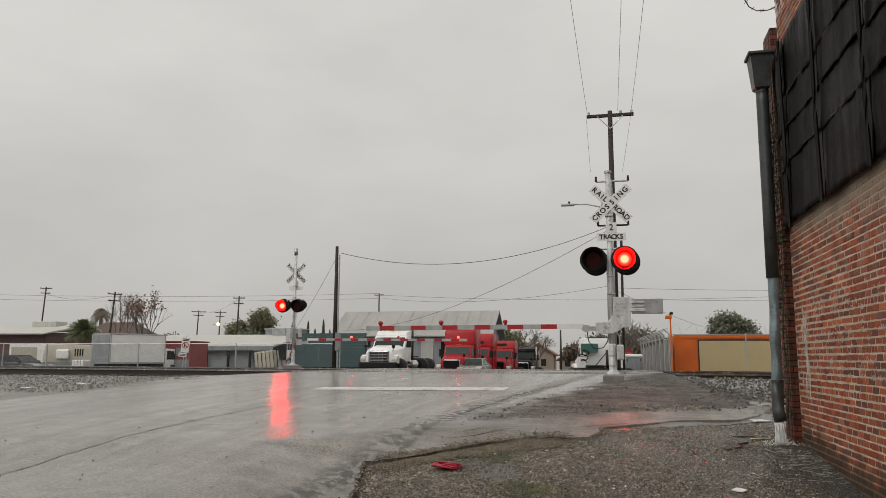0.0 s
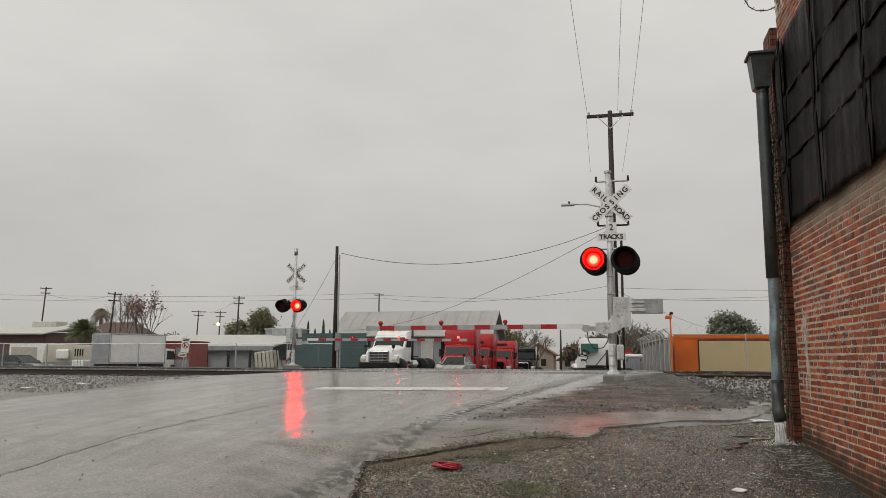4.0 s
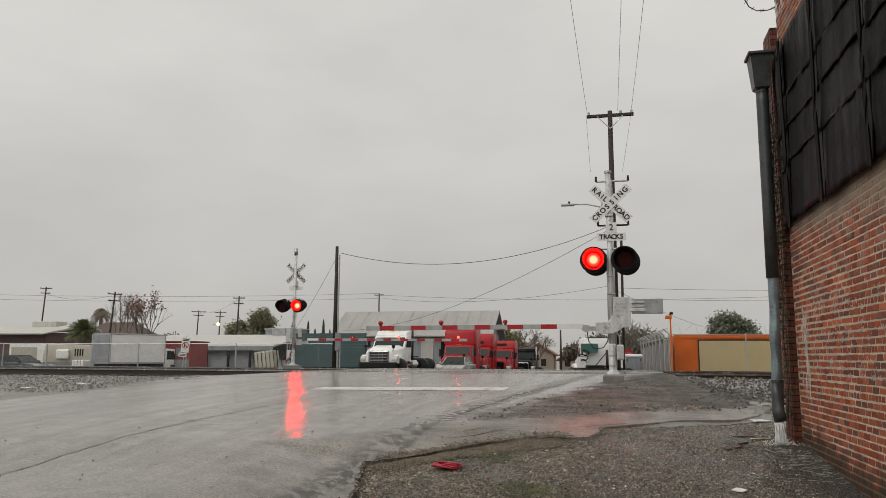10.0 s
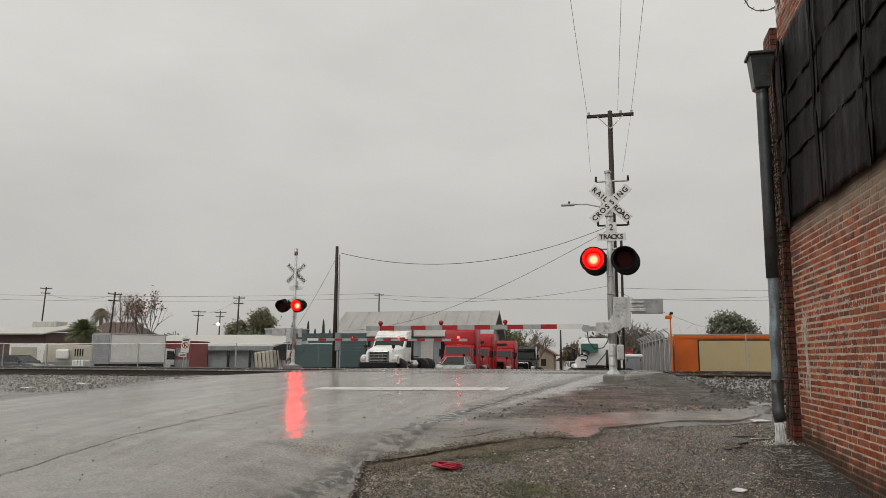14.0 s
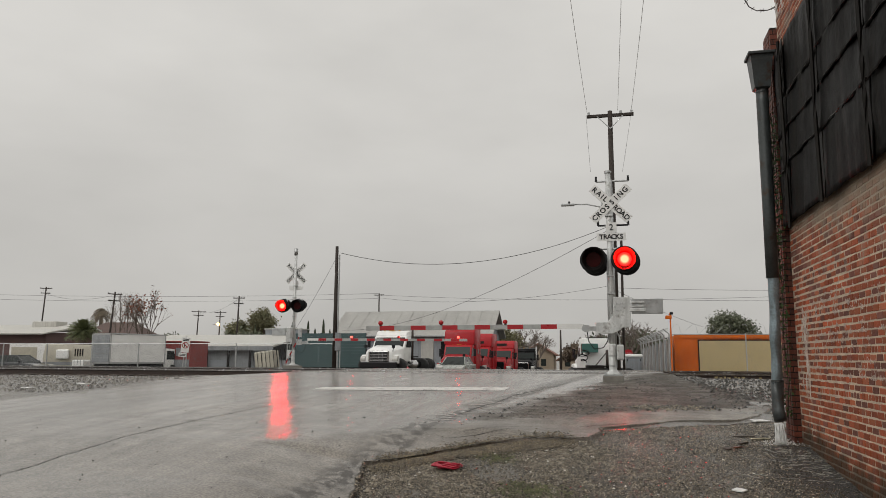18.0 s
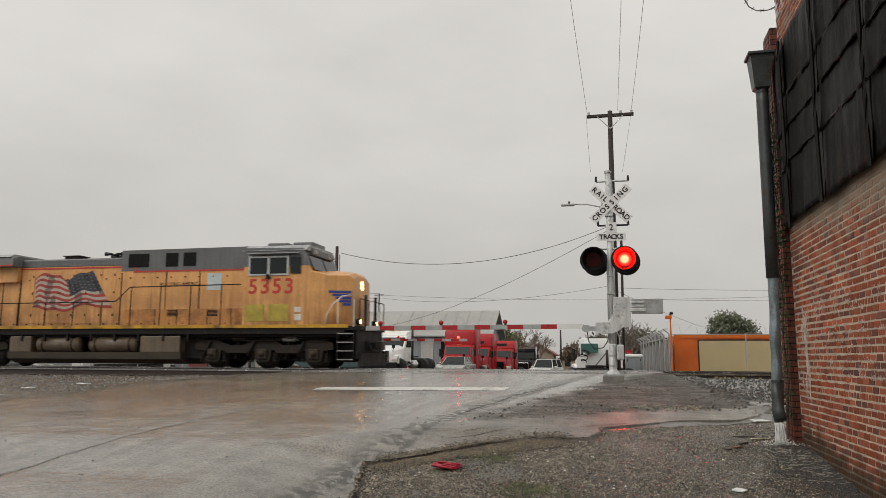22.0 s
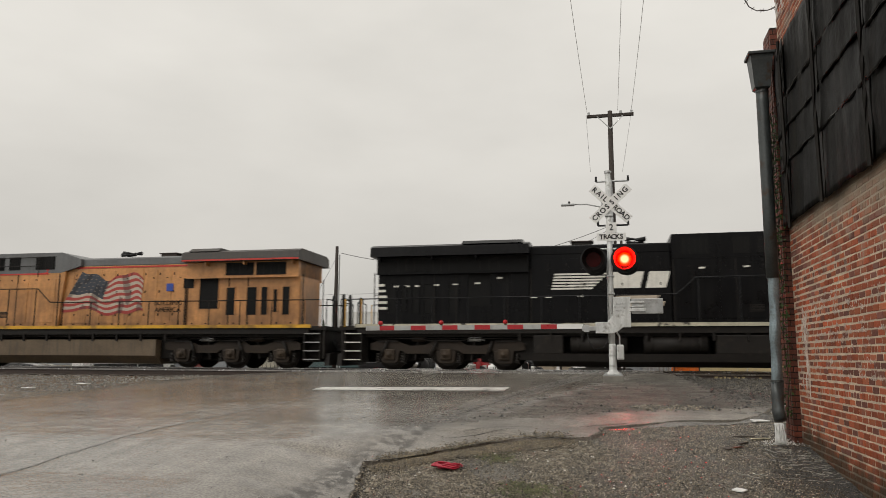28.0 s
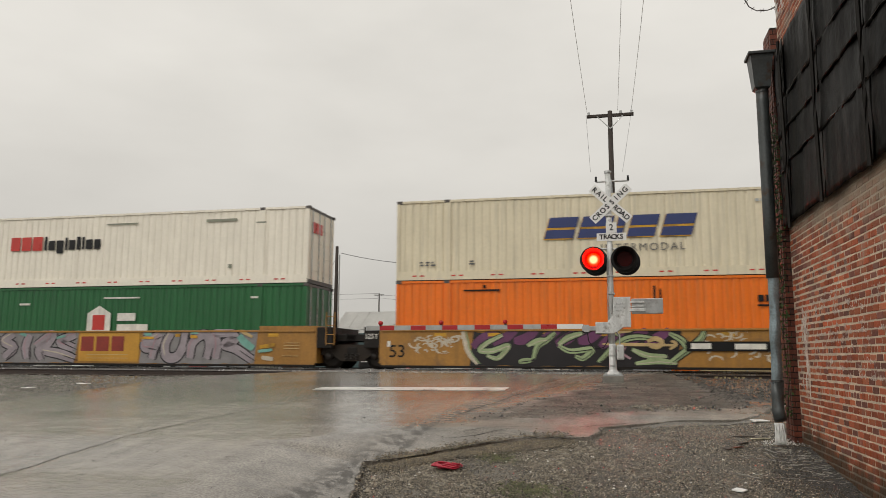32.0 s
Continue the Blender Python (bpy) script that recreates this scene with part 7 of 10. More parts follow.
    for sy in (-1, 1):
        part("door_post", boxes((min(e, e + doors_at * 0.02), max(e, e + doors_at * 0.02), min(sy * W, sy * (W - 0.09)), max(sy * W, sy * (W - 0.09)), 0, h)), mat, cn)
    part("door_header", boxes((min(e, e + doors_at * 0.02), max(e, e + doors_at * 0.02), -W, W, h - 0.1, h)), CASTING, cn)
    part("door_sill", boxes((min(e, e + doors_at * 0.02), max(e, e + doors_at * 0.02), -W, W, 0, 0.14)), CASTING, cn)


def add_container(u, z, mat, label):
    cn = thing("shipping_container", at(0, TRACK_FAR, z), label, "container", "stacked containers")
    container_body(cn, mat)
    MOVERS.append((cn, u, 0, z))
    return cn


def crescents(name, x0, x1, z0, z1, n, seed, y, mat, parent, label, fat=0.16, size=(0.25, 0.6)):
    """Swooping spray-paint strokes: arcs that swell in the middle, flat on the side face."""
    rnd = random.Random(seed)
    for k in range(n):
        bm = bmesh.new()
        cx, cz = x0 + (x1 - x0) * (k + rnd.uniform(0.2, 0.8)) / n, rnd.uniform(z0, z1)
        r, a0, sweep = rnd.uniform(*size), rnd.uniform(0, 6.28), rnd.uniform(1.6, 3.6)
        squash = rnd.uniform(0.6, 1.0)
        lo_, hi_ = [], []
        for i in range(13):
            q = i / 12
            a = a0 + sweep * q
            w = fat * math.sin(math.pi * q) ** 0.7 * rnd.uniform(0.85, 1.15) + 0.008
            for lst, rr in ((lo_, r - w / 2), (hi_, r + w / 2)):
                lst.append((cx + rr * math.cos(a) * 1.25, max(z0 - 0.05, min(z1 + 0.05, cz + rr * math.sin(a) * squash))))
        lift = y - 0.0006 * k
        vl, vh = [bm.verts.new((x, lift, z)) for x, z in lo_], [bm.verts.new((x, lift, z)) for x, z in hi_]
        for i in range(12):
            bm.faces.new((vl[i], vl[i + 1], vh[i + 1], vh[i]))
        ob = part(name, bm, mat, parent, label)
        so = ob.modifiers.new("paint", "SOLIDIFY")
        so.thickness, so.offset = 0.003, 0


def ribbon(name, pts, width, y, mat, parent, label, blunt=0.25):
    """One sprayed stroke through a few points, smoothed, swelling in the middle, flat on the side face."""
    p = [(2 * pts[0][0] - pts[1][0], 2 * pts[0][1] - pts[1][1])] + list(pts) + [(2 * pts[-1][0] - pts[-2][0], 2 * pts[-1][1] - pts[-2][1])]
    line = []
    for i in range(1, len(p) - 2):
        for k in range(6):
            q = k / 6
            line.append([0.5 * (2 * p[i][d] + (p[i + 1][d] - p[i - 1][d]) * q + (2 * p[i - 1][d] - 5 * p[i][d] + 4 * p[i + 1][d] - p[i + 2][d]) * q * q + (3 * p[i][d] - p[i - 1][d] - 3 * p[i + 1][d] + p[i + 2][d]) * q ** 3) for d in (0, 1)])
    line.append(list(pts[-1]))
    bm = bmesh.new()
    rows = []
    n = len(line) - 1
    for i, (x, z) in enumerate(line):
        a, b = line[max(0, i - 1)], line[min(n, i + 1)]
        d = math.hypot(b[0] - a[0], b[1] - a[1]) or 1
        w = 0.5 * width * (blunt + (1 - blunt) * math.sin(math.pi * min(1.0, 0.08 + 0.84 * i / n)) ** 0.6)
        nx, nz = -(b[1] - a[1]) / d * w, (b[0] - a[0]) / d * w
        rows.append([bm.verts.new((x + e * nx, y, max(0.12, min(1.44, z + e * nz)))) for e in (-1, 1)])
    for a, b in zip(rows, rows[1:]):
        bm.faces.new((a[0], b[0], b[1], a[1]))
    bmesh.ops.remove_doubles(bm, verts=bm.verts[:], dist=0.0002)
    ob = part(name, bm, mat, parent, label)
    so = ob.modifiers.new("paint", "SOLIDIFY")
    so.thickness, so.offset = 0.002, 0


def paint_field(name, x0, x1, z0, z1, y, seed, mat, parent, label):
    """Sprayed ground with an uneven rim."""
    bm = bmesh.new()
    pts = []
    n = 40
    for i in range(n):
        q = i / n
        pts.append((x0 + (x1 - x0) * q, z0 + 0.10 * abs(noise.noise(V(q * 9, seed, 0)))))
    for i in range(n):
        q = 1 - i / n
        pts.append((x0 + (x1 - x0) * q + 0.1 * noise.noise(V(q * 20, seed, 3)), z1 - 0.22 * abs(noise.noise(V(q * 8, seed, 5)))))
    prism(bm, pts, "y", y - 0.003, y)
    return part(name, bm, mat, parent, label)


def build_well(u, label, right_end, left_end, tag):
    """One well: side sills, floor, end bulkheads, half-hidden lower container inside."""
    wc = thing("well_car", at(0, TRACK_FAR), label, "rail car", "train")
    MOVERS.append((wc, u, 0))
    L = 8.55
    for sy in (-1, 1):
        part("side_sill", slab(-L, L, sy * 1.42, sy, 0.07, 0.10, 1.36, 0.012), WELL_OCHRE, wc, "ochre well side")
        part("top_flange", slab(-L, L, sy * 1.38, sy, 0.16, 1.33, 1.40, 0.01), WELL_OCHRE, wc)
        part("bottom_flange", slab(-L, L, sy * 1.38, sy, 0.16, 0.07, 0.15, 0.01), UNDER, wc)
        for d in (-1, 1):
            part("raised_end", slab(min(d * 6.35, d * 8.55), max(d * 6.35, d * 8.55), sy * 1.40, sy, 0.10, 1.36, 1.55, 0.012), WELL_OCHRE, wc)
        for k in range(8):
            x = -6.6 + 1.9 * k
            part("conspicuity_tab", slab(x, x + 0.42, sy * 1.492, sy, 0.006, 1.16, 1.28), LOCO_GOLD, wc)
    part("floor", boxes((-L, L, -1.4, 1.4, 0.14, 0.22)), UNDER, wc)
    for d in (-1, 1):
        part("bulkhead", boxes((min(d * 8.5, d * 8.62), max(d * 8.5, d * 8.62), -1.48, 1.48, 0.2, 1.55), bevel=0.02), WELL_OCHRE, wc)
        part("end_platform", boxes((min(d * 8.6, d * 10.0), max(d * 8.6, d * 10.0), -1.1, 1.1, 1.0, 1.25), (min(d * 8.6, d * 9.2), max(d * 8.6, d * 9.2), -1.48, 1.48, 0.75, 1.5), bevel=0.02), UNDER if (d > 0) == (not right_end) else WELL_OCHRE, wc, "dark end platform over the truck")
    if right_end:
        # free end with its own truck, hand brake, hoses
        part("end_sill", boxes((9.9, 11.1, -0.5, 0.5, 0.75, 1.3), bevel=0.03), UNDER, wc)
        part("coupler", boxes((11.0, 11.75, -0.14, 0.14, 0.72, 0.98), bevel=0.03), WHEEL_STEEL, wc)
        bm = bmesh.new()
        rod(bm, (9.2, -1.1, 1.62), (10.0, -1.1, 1.72), 0.2, seg=16)
        part("air_reservoir", bm, TANK_GREY, wc, "", True)
        bm = bmesh.new()
        for y in (-0.8, 0.8):
            rod(bm, (10.6, y, 1.2), (10.75, y, 2.0), 0.03)
        rod(bm, (10.75, -0.8, 2.0), (10.75, 0.8, 2.0), 0.03)
        rod(bm, (9.9, -0.9, 1.3), (10.7, -0.85, 1.9), 0.07)
        part("end_railing", bm, UNDER, wc, "end railings")
        bm = bmesh.new()
        rod(bm, (10.72, -1.02, 1.75), (10.72, -1.08, 1.75), 0.28, seg=24)
        part("hand_brake", bm, TRUCK_IRON, wc, "hand brake wheel", True)
        for k in range(4):
            part("ladder_rung", boxes((10.2, 10.6, -1.42, -1.38, 0.5 + 0.32 * k, 0.53 + 0.32 * k)), LOCO_WHITE, wc)
        truck_two(wc, 9.85)
    truck_two(wc, -9.75)
    return wc


def truck_two(parent, xc):
    tr = part("truck", boxes((xc - 0.2, xc + 0.2, -1.15, 1.15, 0.45, 0.8), bevel=0.03), UNDER, parent, "two-axle freight truck")
    for sy in (-1, 1):
        bm = bmesh.new()
        prism(bm, [(xc + a, b) for a, b in ((-1.2, 0.50), (-1.15, 0.72), (-0.5, 0.88), (0.5, 0.88), (1.15, 0.72), (1.2, 0.50), (0.75, 0.5), (0.4, 0.28), (-0.4, 0.28), (-0.75, 0.5))], "y", min(sy * 0.98, sy * 1.14), max(sy * 0.98, sy * 1.14))
        part("side_frame", bm, TRUCK_IRON, tr)
        for dx in (-0.2, 0, 0.2):
            bm = bmesh.new()
            coil(bm, xc + dx, sy * 1.17, 0.33, 0.55, 4, 0.055, 0.018)
            part("spring", bm, WHEEL_STEEL, tr)
        for dx in (-0.89, 0.89):
            bm = bmesh.new()
            rod(bm, (xc + dx, sy * 1.1, 0.46), (xc + dx, sy * 1.24, 0.46), 0.13, seg=14)
            part("bearing_cap", bm, WHEEL_STEEL, tr, "", True)
    for dx in (-0.89, 0.89):
        wheelset(parent, xc + dx, 0.46)


def build_cars():
    u1, u2 = -104.96, -124.57
    w = build_well(u1, "ochre double-stack well car covered in graffiti", True, False, "a")
    paint_field("graffiti_ground", -5.35, 1.7, 0.14, 1.40, -1.492, 3.0, GRAFF_DARK, w, "dark ground of spray-paint graffiti")
    for k in range(9):
        x = -4.9 + 0.72 * k
        ribbon("graffiti_stroke", ((x - 0.35, 0.80 + 0.1 * (k % 3)), (x, 1.06), (x + 0.45, 1.36)), 0.34, -1.496 - 0.0005 * k, GRAFF_PURPLE, w, "purple spray-paint swoops")
    # pale green leaf and letter shapes, then tan and black strokes over them
    green = (((-4.2, 1.20), (-4.75, 0.92), (-4.98, 0.68), (-4.55, 0.66), (-4.0, 0.84), (-4.35, 0.42), (-4.75, 0.50)),
             ((-2.4, 1.28), (-2.7, 1.02), (-3.0, 0.82), (-3.15, 0.40)), ((-3.35, 0.84), (-3.0, 1.00), (-2.7, 1.04)), ((-3.65, 0.30), (-3.2, 0.36)),
             ((-2.3, 0.88), (-1.95, 1.12), (-1.5, 1.26)), ((-2.3, 0.84), (-1.9, 0.66), (-1.2, 0.72), (-1.5, 0.42), (-1.75, 0.50)), ((-1.05, 1.30), (-0.6, 1.36), (-0.3, 1.20)),
             ((-1.0, 0.30), (-0.3, 0.95), (0.25, 1.12), (0.95, 1.05)), ((0.1, 0.72), (0.6, 0.52), (1.2, 0.50)), ((1.25, 0.26), (1.65, 0.56), (2.25, 1.05), (2.4, 1.34)), ((0.2, 0.26), (0.9, 0.34), (1.5, 0.28)), ((1.3, 1.25), (1.7, 1.0), (1.9, 0.62)))
    for k, pts in enumerate(green):
        ribbon("graffiti_stroke", pts, 0.28, -1.502 - 0.0004 * k, GRAFF_DARK, w, "black graffiti outlines")
        ribbon("graffiti_stroke", pts, 0.19, -1.508 - 0.0004 * k, GRAFF_GREEN, w, "pale green spray-paint swoops")
        ribbon("graffiti_stroke", [(x + 0.03, z - 0.02) for x, z in pts], 0.03, -1.514 - 0.0004 * k, GRAFF_DARK if k % 2 else GRAFF_PALE, w, "thin inner lines of the graffiti")
    for k, pts in enumerate((((-0.85, 0.90), (0.3, 0.88), (1.5, 0.86)), ((0.60, 0.98), (0.85, 1.08), (1.05, 0.96), (0.9, 0.80), (0.65, 0.84)), ((-0.7, 1.28), (0.1, 1.32)), ((1.3, 0.72), (1.5, 0.9), (1.35, 1.0)))):
        ribbon("graffiti_stroke", pts, 0.11 if k != 1 else 0.17, -1.520 - 0.0004 * k, GRAFF_TAN, w, "tan spray-paint strokes")
    for k, pts in enumerate((((-0.55, 0.38), (-0.1, 0.78)), ((-0.5, 0.74), (0.05, 0.42)))):
        ribbon("graffiti_stroke", pts, 0.09, -1.520 - 0.0004 * k, GRAFF_PINK, w, "pink spray-paint cross")
    ribbon("graffiti_stroke", ((-5.62, 1.42), (-5.52, 1.05), (-5.40, 0.60), (-5.08, 0.20)), 0.15, -1.524, GRAFF_PALE, w, "pale rim of the graffiti")
    ribbon("graffiti_stroke", ((-5.50, 1.40), (-5.40, 1.05), (-5.30, 0.62), (-4.98, 0.22)), 0.05, -1.527, GRAFF_GREEN, w, "pale rim of the graffiti")
    crescents("scrawl_stroke", -7.3, -5.75, 0.62, 1.15, 34, 11, -1.495, GRAFF_PALE, w, "pale spray scrawl", 0.06, (0.05, 0.2))
    crescents("scrawl_stroke", 2.2, 5.2, 0.35, 1.25, 30, 12, -1.493, GRAFF_PALE, w, "pale spray scrawl", 0.06, (0.06, 0.22))
    letters("well_numeral", "53", 0.62, UNDER, w, pose(-7.95, -1.494, 0.62, 90, 0, 0), "black number on the ochre side", 0.003, 0.004)
    bars("mark_panel", ((1.8, 4.92, 0.67, 0.98),), -1.53, -1, BLACK, w, "black marking panel")
    bars("mark_bar", ((1.96, 2.58, 0.74, 0.92), (3.3, 4.24, 0.73, 0.91)), -1.537, -1, LOCO_WHITE, w)
    letters("load_mark", "125T", 0.24, LOCO_WHITE, w, pose(-8.92, -1.486, 1.16, 90, 0, 0), "white stencilled load mark", 0.003, 0.004)
    bars("end_tab", ((-8.32, -8.2, 0.8, 1.0),), -1.494, -1, LOCO_WHITE, w)
    c = add_container(u1, 0.24, CONT_ORANGE, "orange ribbed shipping container in the well car")
    yc = -1.298
    bars("name_bar", [(4.12 + 0.235 * k, 4.30 + 0.235 * k, 2.03, 2.25) for k in range(9)] + [(4.1, 6.2, 1.88, 1.94)], yc, -1, BLACK, c, "black name blocks over a line")
    bars("serial_mark", ((5.0, 6.2, 2.52, 2.58), (5.6, 5.68, 2.64, 2.78), (5.8, 5.88, 2.64, 2.78), (-5.6, -4.3, 2.5, 2.56), (-4.9, -4.8, 2.6, 2.72), (0.85, 0.92, 1.7, 2.6), (1.05, 1.10, 1.9, 2.5)), yc, -1, UNDER, c)
    c = add_container(u1, 3.17, CONT_CREAM, "cream ribbed shipping container with dark blue block lettering shapes")
    # plain slanted blocks in the emblem's colours
    blue = [(-2.75, -1.75, 1.36, 2.10), (-1.6, -0.55, 1.36, 2.10), (-0.4, -0.12, 1.36, 2.10), (0.05, 0.95, 1.36, 2.10), (1.15, 2.15, 1.36, 2.10)]
    slant("emblem_block", [(a - 0.03, b - 0.03, z0 - 0.04, z1 - 0.02) for a, b, z0, z1 in blue], yc + 0.003, -1, LOCO_GOLD, c, "yellow edging of the emblem", 0.3)
    blue = [(a + d, b + d, z0, z1) for a, b, _, _ in blue for d, z0, z1 in ((0.0, 1.36, 1.66), (0.114, 1.74, 2.10))]
    slant("emblem_block", blue, yc - 0.004, -1, BRAND_NAVY, c, "navy slanted block emblem", 0.3)
    letters("side_word", "INTERMODAL", 0.37, MARK_GREY, c, pose(0.55, yc - 0.004, 0.98, 90, 0, 0), "grey word in capitals", 0.003, 0.0, "CENTER", 1.28)
    bars("serial_mark", [(4.2 + 0.17 * k, 4.31 + 0.17 * k, 2.41, 2.51) for k in range(10) if k != 4], yc, -1, MARK_PALE, c)
    bars("size_mark", [(a, b, z, z + 0.055) for a, b, z in ((-7.2, -7.06, 0.5), (-7.0, -6.88, 0.5), (-6.8, -6.62, 0.5), (-7.2, -7.1, 0.6), (-6.98, -6.84, 0.6), (-6.78, -6.7, 0.6), (-5.4, -5.2, 0.52), (-5.38, -5.24, 0.61), (5.75, 5.95, 0.52), (5.77, 5.92, 0.61), (6.9, 7.15, 2.42))], yc, -1, MARK_GREY, c)
    w2 = build_well(u2, "ochre well car with grey graffiti lettering", False, True, "b")
    for x0, x1, sd in ((-7.6, -1.3, 21), (1.42, 6.3, 23)):
        paint_field("graffiti_ground", x0, x1, 0.15, 1.42, -1.492, sd, GRAFF_GREY, w2, "grey ground of spray-paint graffiti")
    bubble = (((1.55, 1.02), (1.95, 1.10), (2.2, 1.22)), ((2.25, 1.28), (2.08, 0.85), (1.95, 0.32)), ((1.58, 1.00), (1.65, 0.76), (1.98, 0.74)),
              ((2.72, 1.30), (2.5, 0.85), (2.58, 0.42), (2.98, 0.40), (3.25, 0.80), (3.32, 1.34)), ((3.55, 0.36), (3.62, 0.88), (3.9, 1.18), (4.22, 1.22), (4.36, 0.80), (4.25, 0.34)),
              ((4.62, 0.34), (4.68, 0.88), (4.55, 1.26), (5.15, 1.30), (5.38, 1.06), (4.95, 0.88), (5.45, 0.70), (6.1, 0.32)),
              ((-4.3, 1.30), (-4.75, 1.0), (-4.25, 0.74), (-4.7, 0.34)), ((-3.55, 1.26), (-3.7, 0.80), (-3.6, 0.32)), ((-3.25, 0.82), (-2.5, 1.30), (-2.68, 0.92), (-3.1, 0.64), (-2.9, 0.30)), ((-2.85, 0.62), (-2.1, 0.50), (-1.42, 0.30)),
              ((-1.45, 1.26), (-2.15, 0.98), (-1.48, 0.72)), ((-5.4, 0.34), (-5.45, 1.24), (-5.0, 1.0)), ((-6.4, 1.28), (-6.7, 0.7), (-6.2, 0.34), (-5.8, 0.8)), ((-7.3, 0.36), (-7.0, 1.26), (-6.85, 0.4)))
    for k, pts in enumerate(bubble):
        ribbon("graffiti_stroke", pts, 0.46, -1.4965 - 0.0003 * k, GRAFF_DARK, w2, "black graffiti outlines", 0.7)
    for k, pts in enumerate(bubble):
        ribbon("graffiti_stroke", pts, 0.36, -1.504 - 0.0003 * k, GRAFF_LILAC, w2, "lilac bubble graffiti", 0.7)
        ribbon("graffiti_stroke", [(x - 0.07, z + 0.04) for x, z in pts[:3]], 0.05, -1.512 - 0.0003 * k, GRAFF_PINK if k % 3 else GRAFF_PALE, w2, "pale highlights on the letters")
        ribbon("graffiti_stroke", [(x + 0.14, z - 0.05) for x, z in pts[-2:]], 0.035, -1.517 - 0.0003 * k, GRAFF_DARK, w2, "black inner lines")
    for k, (pts, wide, mat) in enumerate(((((5.55, 1.20), (5.8, 0.95), (6.15, 0.72)), 0.28, GRAFF_TEAL), (((1.6, 1.26), (1.9, 1.26)), 0.12, GRAFF_TEAL), (((3.55, 1.34), (3.85, 1.32)), 0.14, GRAFF_TEAL), (((-4.0, 1.32), (-3.7, 1.22)), 0.13, GRAFF_TEAL), (((-2.3, 1.12), (-1.9, 1.2)), 0.10, GRAFF_TEAL),
                                          (((1.42, 1.12), (2.0, 1.12)), 0.10, LOCO_GOLD), (((3.55, 1.17), (3.85, 1.15)), 0.12, LOCO_GOLD), (((6.4, 0.78), (7.0, 0.86)), 0.15, LOCO_GOLD), (((6.35, 0.62), (6.9, 0.68)), 0.12, GRAFF_TEAL), (((6.5, 0.40), (6.95, 0.34)), 0.16, GRAFF_PALE), (((5.6, 1.38), (6.1, 1.15)), 0.12, GRAFF_TAN))):
        ribbon("graffiti_stroke", pts, wide, -1.524 - 0.0003 * k, mat, w2, "small bright touches of spray paint", 0.6)
    bars("emblem_patch", ((-1.26, 1.38, 0.22, 1.40),), -1.4985, -1, WELL_PATCH, w2, "clean yellow patch")
    bars("emblem_block", ((-1.18, -0.62, 0.62, 1.18), (-0.5, 0.06, 0.62, 1.18), (0.18, 0.72, 0.62, 1.18)), -1.506, -1, EMBLEM_RED, w2, "dark red block emblem")
    bars("faint_mark", ((-0.9, 0.9, 0.34, 0.36), (-0.9, 0.9, 0.48, 0.50), (7.35, 7.95, 0.72, 0.74), (7.35, 7.95, 0.82, 0.84), (7.35, 7.95, 0.92, 0.94), (7.3, 7.9, 0.45, 0.47)), -1.506, -1, GRAFF_TAN, w2)
    lad = bmesh.new()
    for x in (8.98, 9.30):
        rod(lad, (x, -1.50, 0.85), (x, -1.50, 2.05), 0.018)
    for k in range(4):
        rod(lad, (8.98, -1.50, 0.90 + 0.33 * k), (9.30, -1.50, 0.90 + 0.33 * k), 0.014)
    part("ladder", lad, WELL_OCHRE, w2, "ochre end ladder")
    c = add_container(u2, 0.24, CONT_GREEN, "green ribbed shipping container in the well car")
    bm = bmesh.new()
    prism(bm, [(-1.15, 1.1), (-0.1, 1.1), (-0.1, 1.85), (-0.63, 2.15), (-1.15, 1.85)], "y", yc - 0.006, yc)
    part("house_emblem", bm, LOCO_WHITE, c, "white house-shaped emblem")
    bars("house_emblem_mark", ((-0.9, -0.35, 1.2, 1.78),), yc - 0.007, -1, LOCO_RED, c)
    bars("name_bar", ((0.2, 1.0, 1.55, 1.85), (0.2, 1.55, 1.15, 1.42)), yc, -1, LOCO_WHITE, c, "white name bars")
    bars("serial_mark", ((-0.45, 1.15, 2.42, 2.48), (5.85, 6.15, 2.36, 2.44), (-4.35, -3.85, 2.2, 2.28)), yc, -1, LOCO_WHITE, c)
    c = add_container(u2, 3.17, CONT_WHITE, "white ribbed shipping container with red and black name shapes")
    bars("emblem_block", ((-5.0, -4.56, 1.50, 2.06), (-4.48, -4.04, 1.50, 2.06), (-3.96, -3.50, 1.50, 2.06)), yc, -1, LOCO_RED, c, "red block emblem")
    bars("name_bar", ((-3.40, -3.29, 1.50, 2.06), (-3.21, -2.90, 1.50, 1.89), (-2.82, -2.51, 1.36, 1.89), (-2.43, -2.33, 1.50, 2.0), (-2.25, -1.97, 1.50, 1.89), (-1.89, -1.72, 1.50, 2.02), (-1.64, -1.54, 1.50, 2.0), (-1.46, -1.16, 1.50, 1.89), (-1.08, -0.8, 1.50, 1.89)), yc, -1, BLACK, c, "black name blocks")
    bars("serial_mark", ((3.85, 5.15, 2.42, 2.52), (-0.55, 0.85, 2.44, 2.5), (5.95, 6.35, 2.3, 2.36), (4.85, 5.0, 0.6, 0.75)), yc, -1, PANEL_GREY, c)
    for y in (-0.95, -0.6, -0.25):
        part("door_emblem", boxes((8.10, 8.125, y, y + 0.26, 1.95, 2.35)), LOCO_RED, c, "red block on the door")


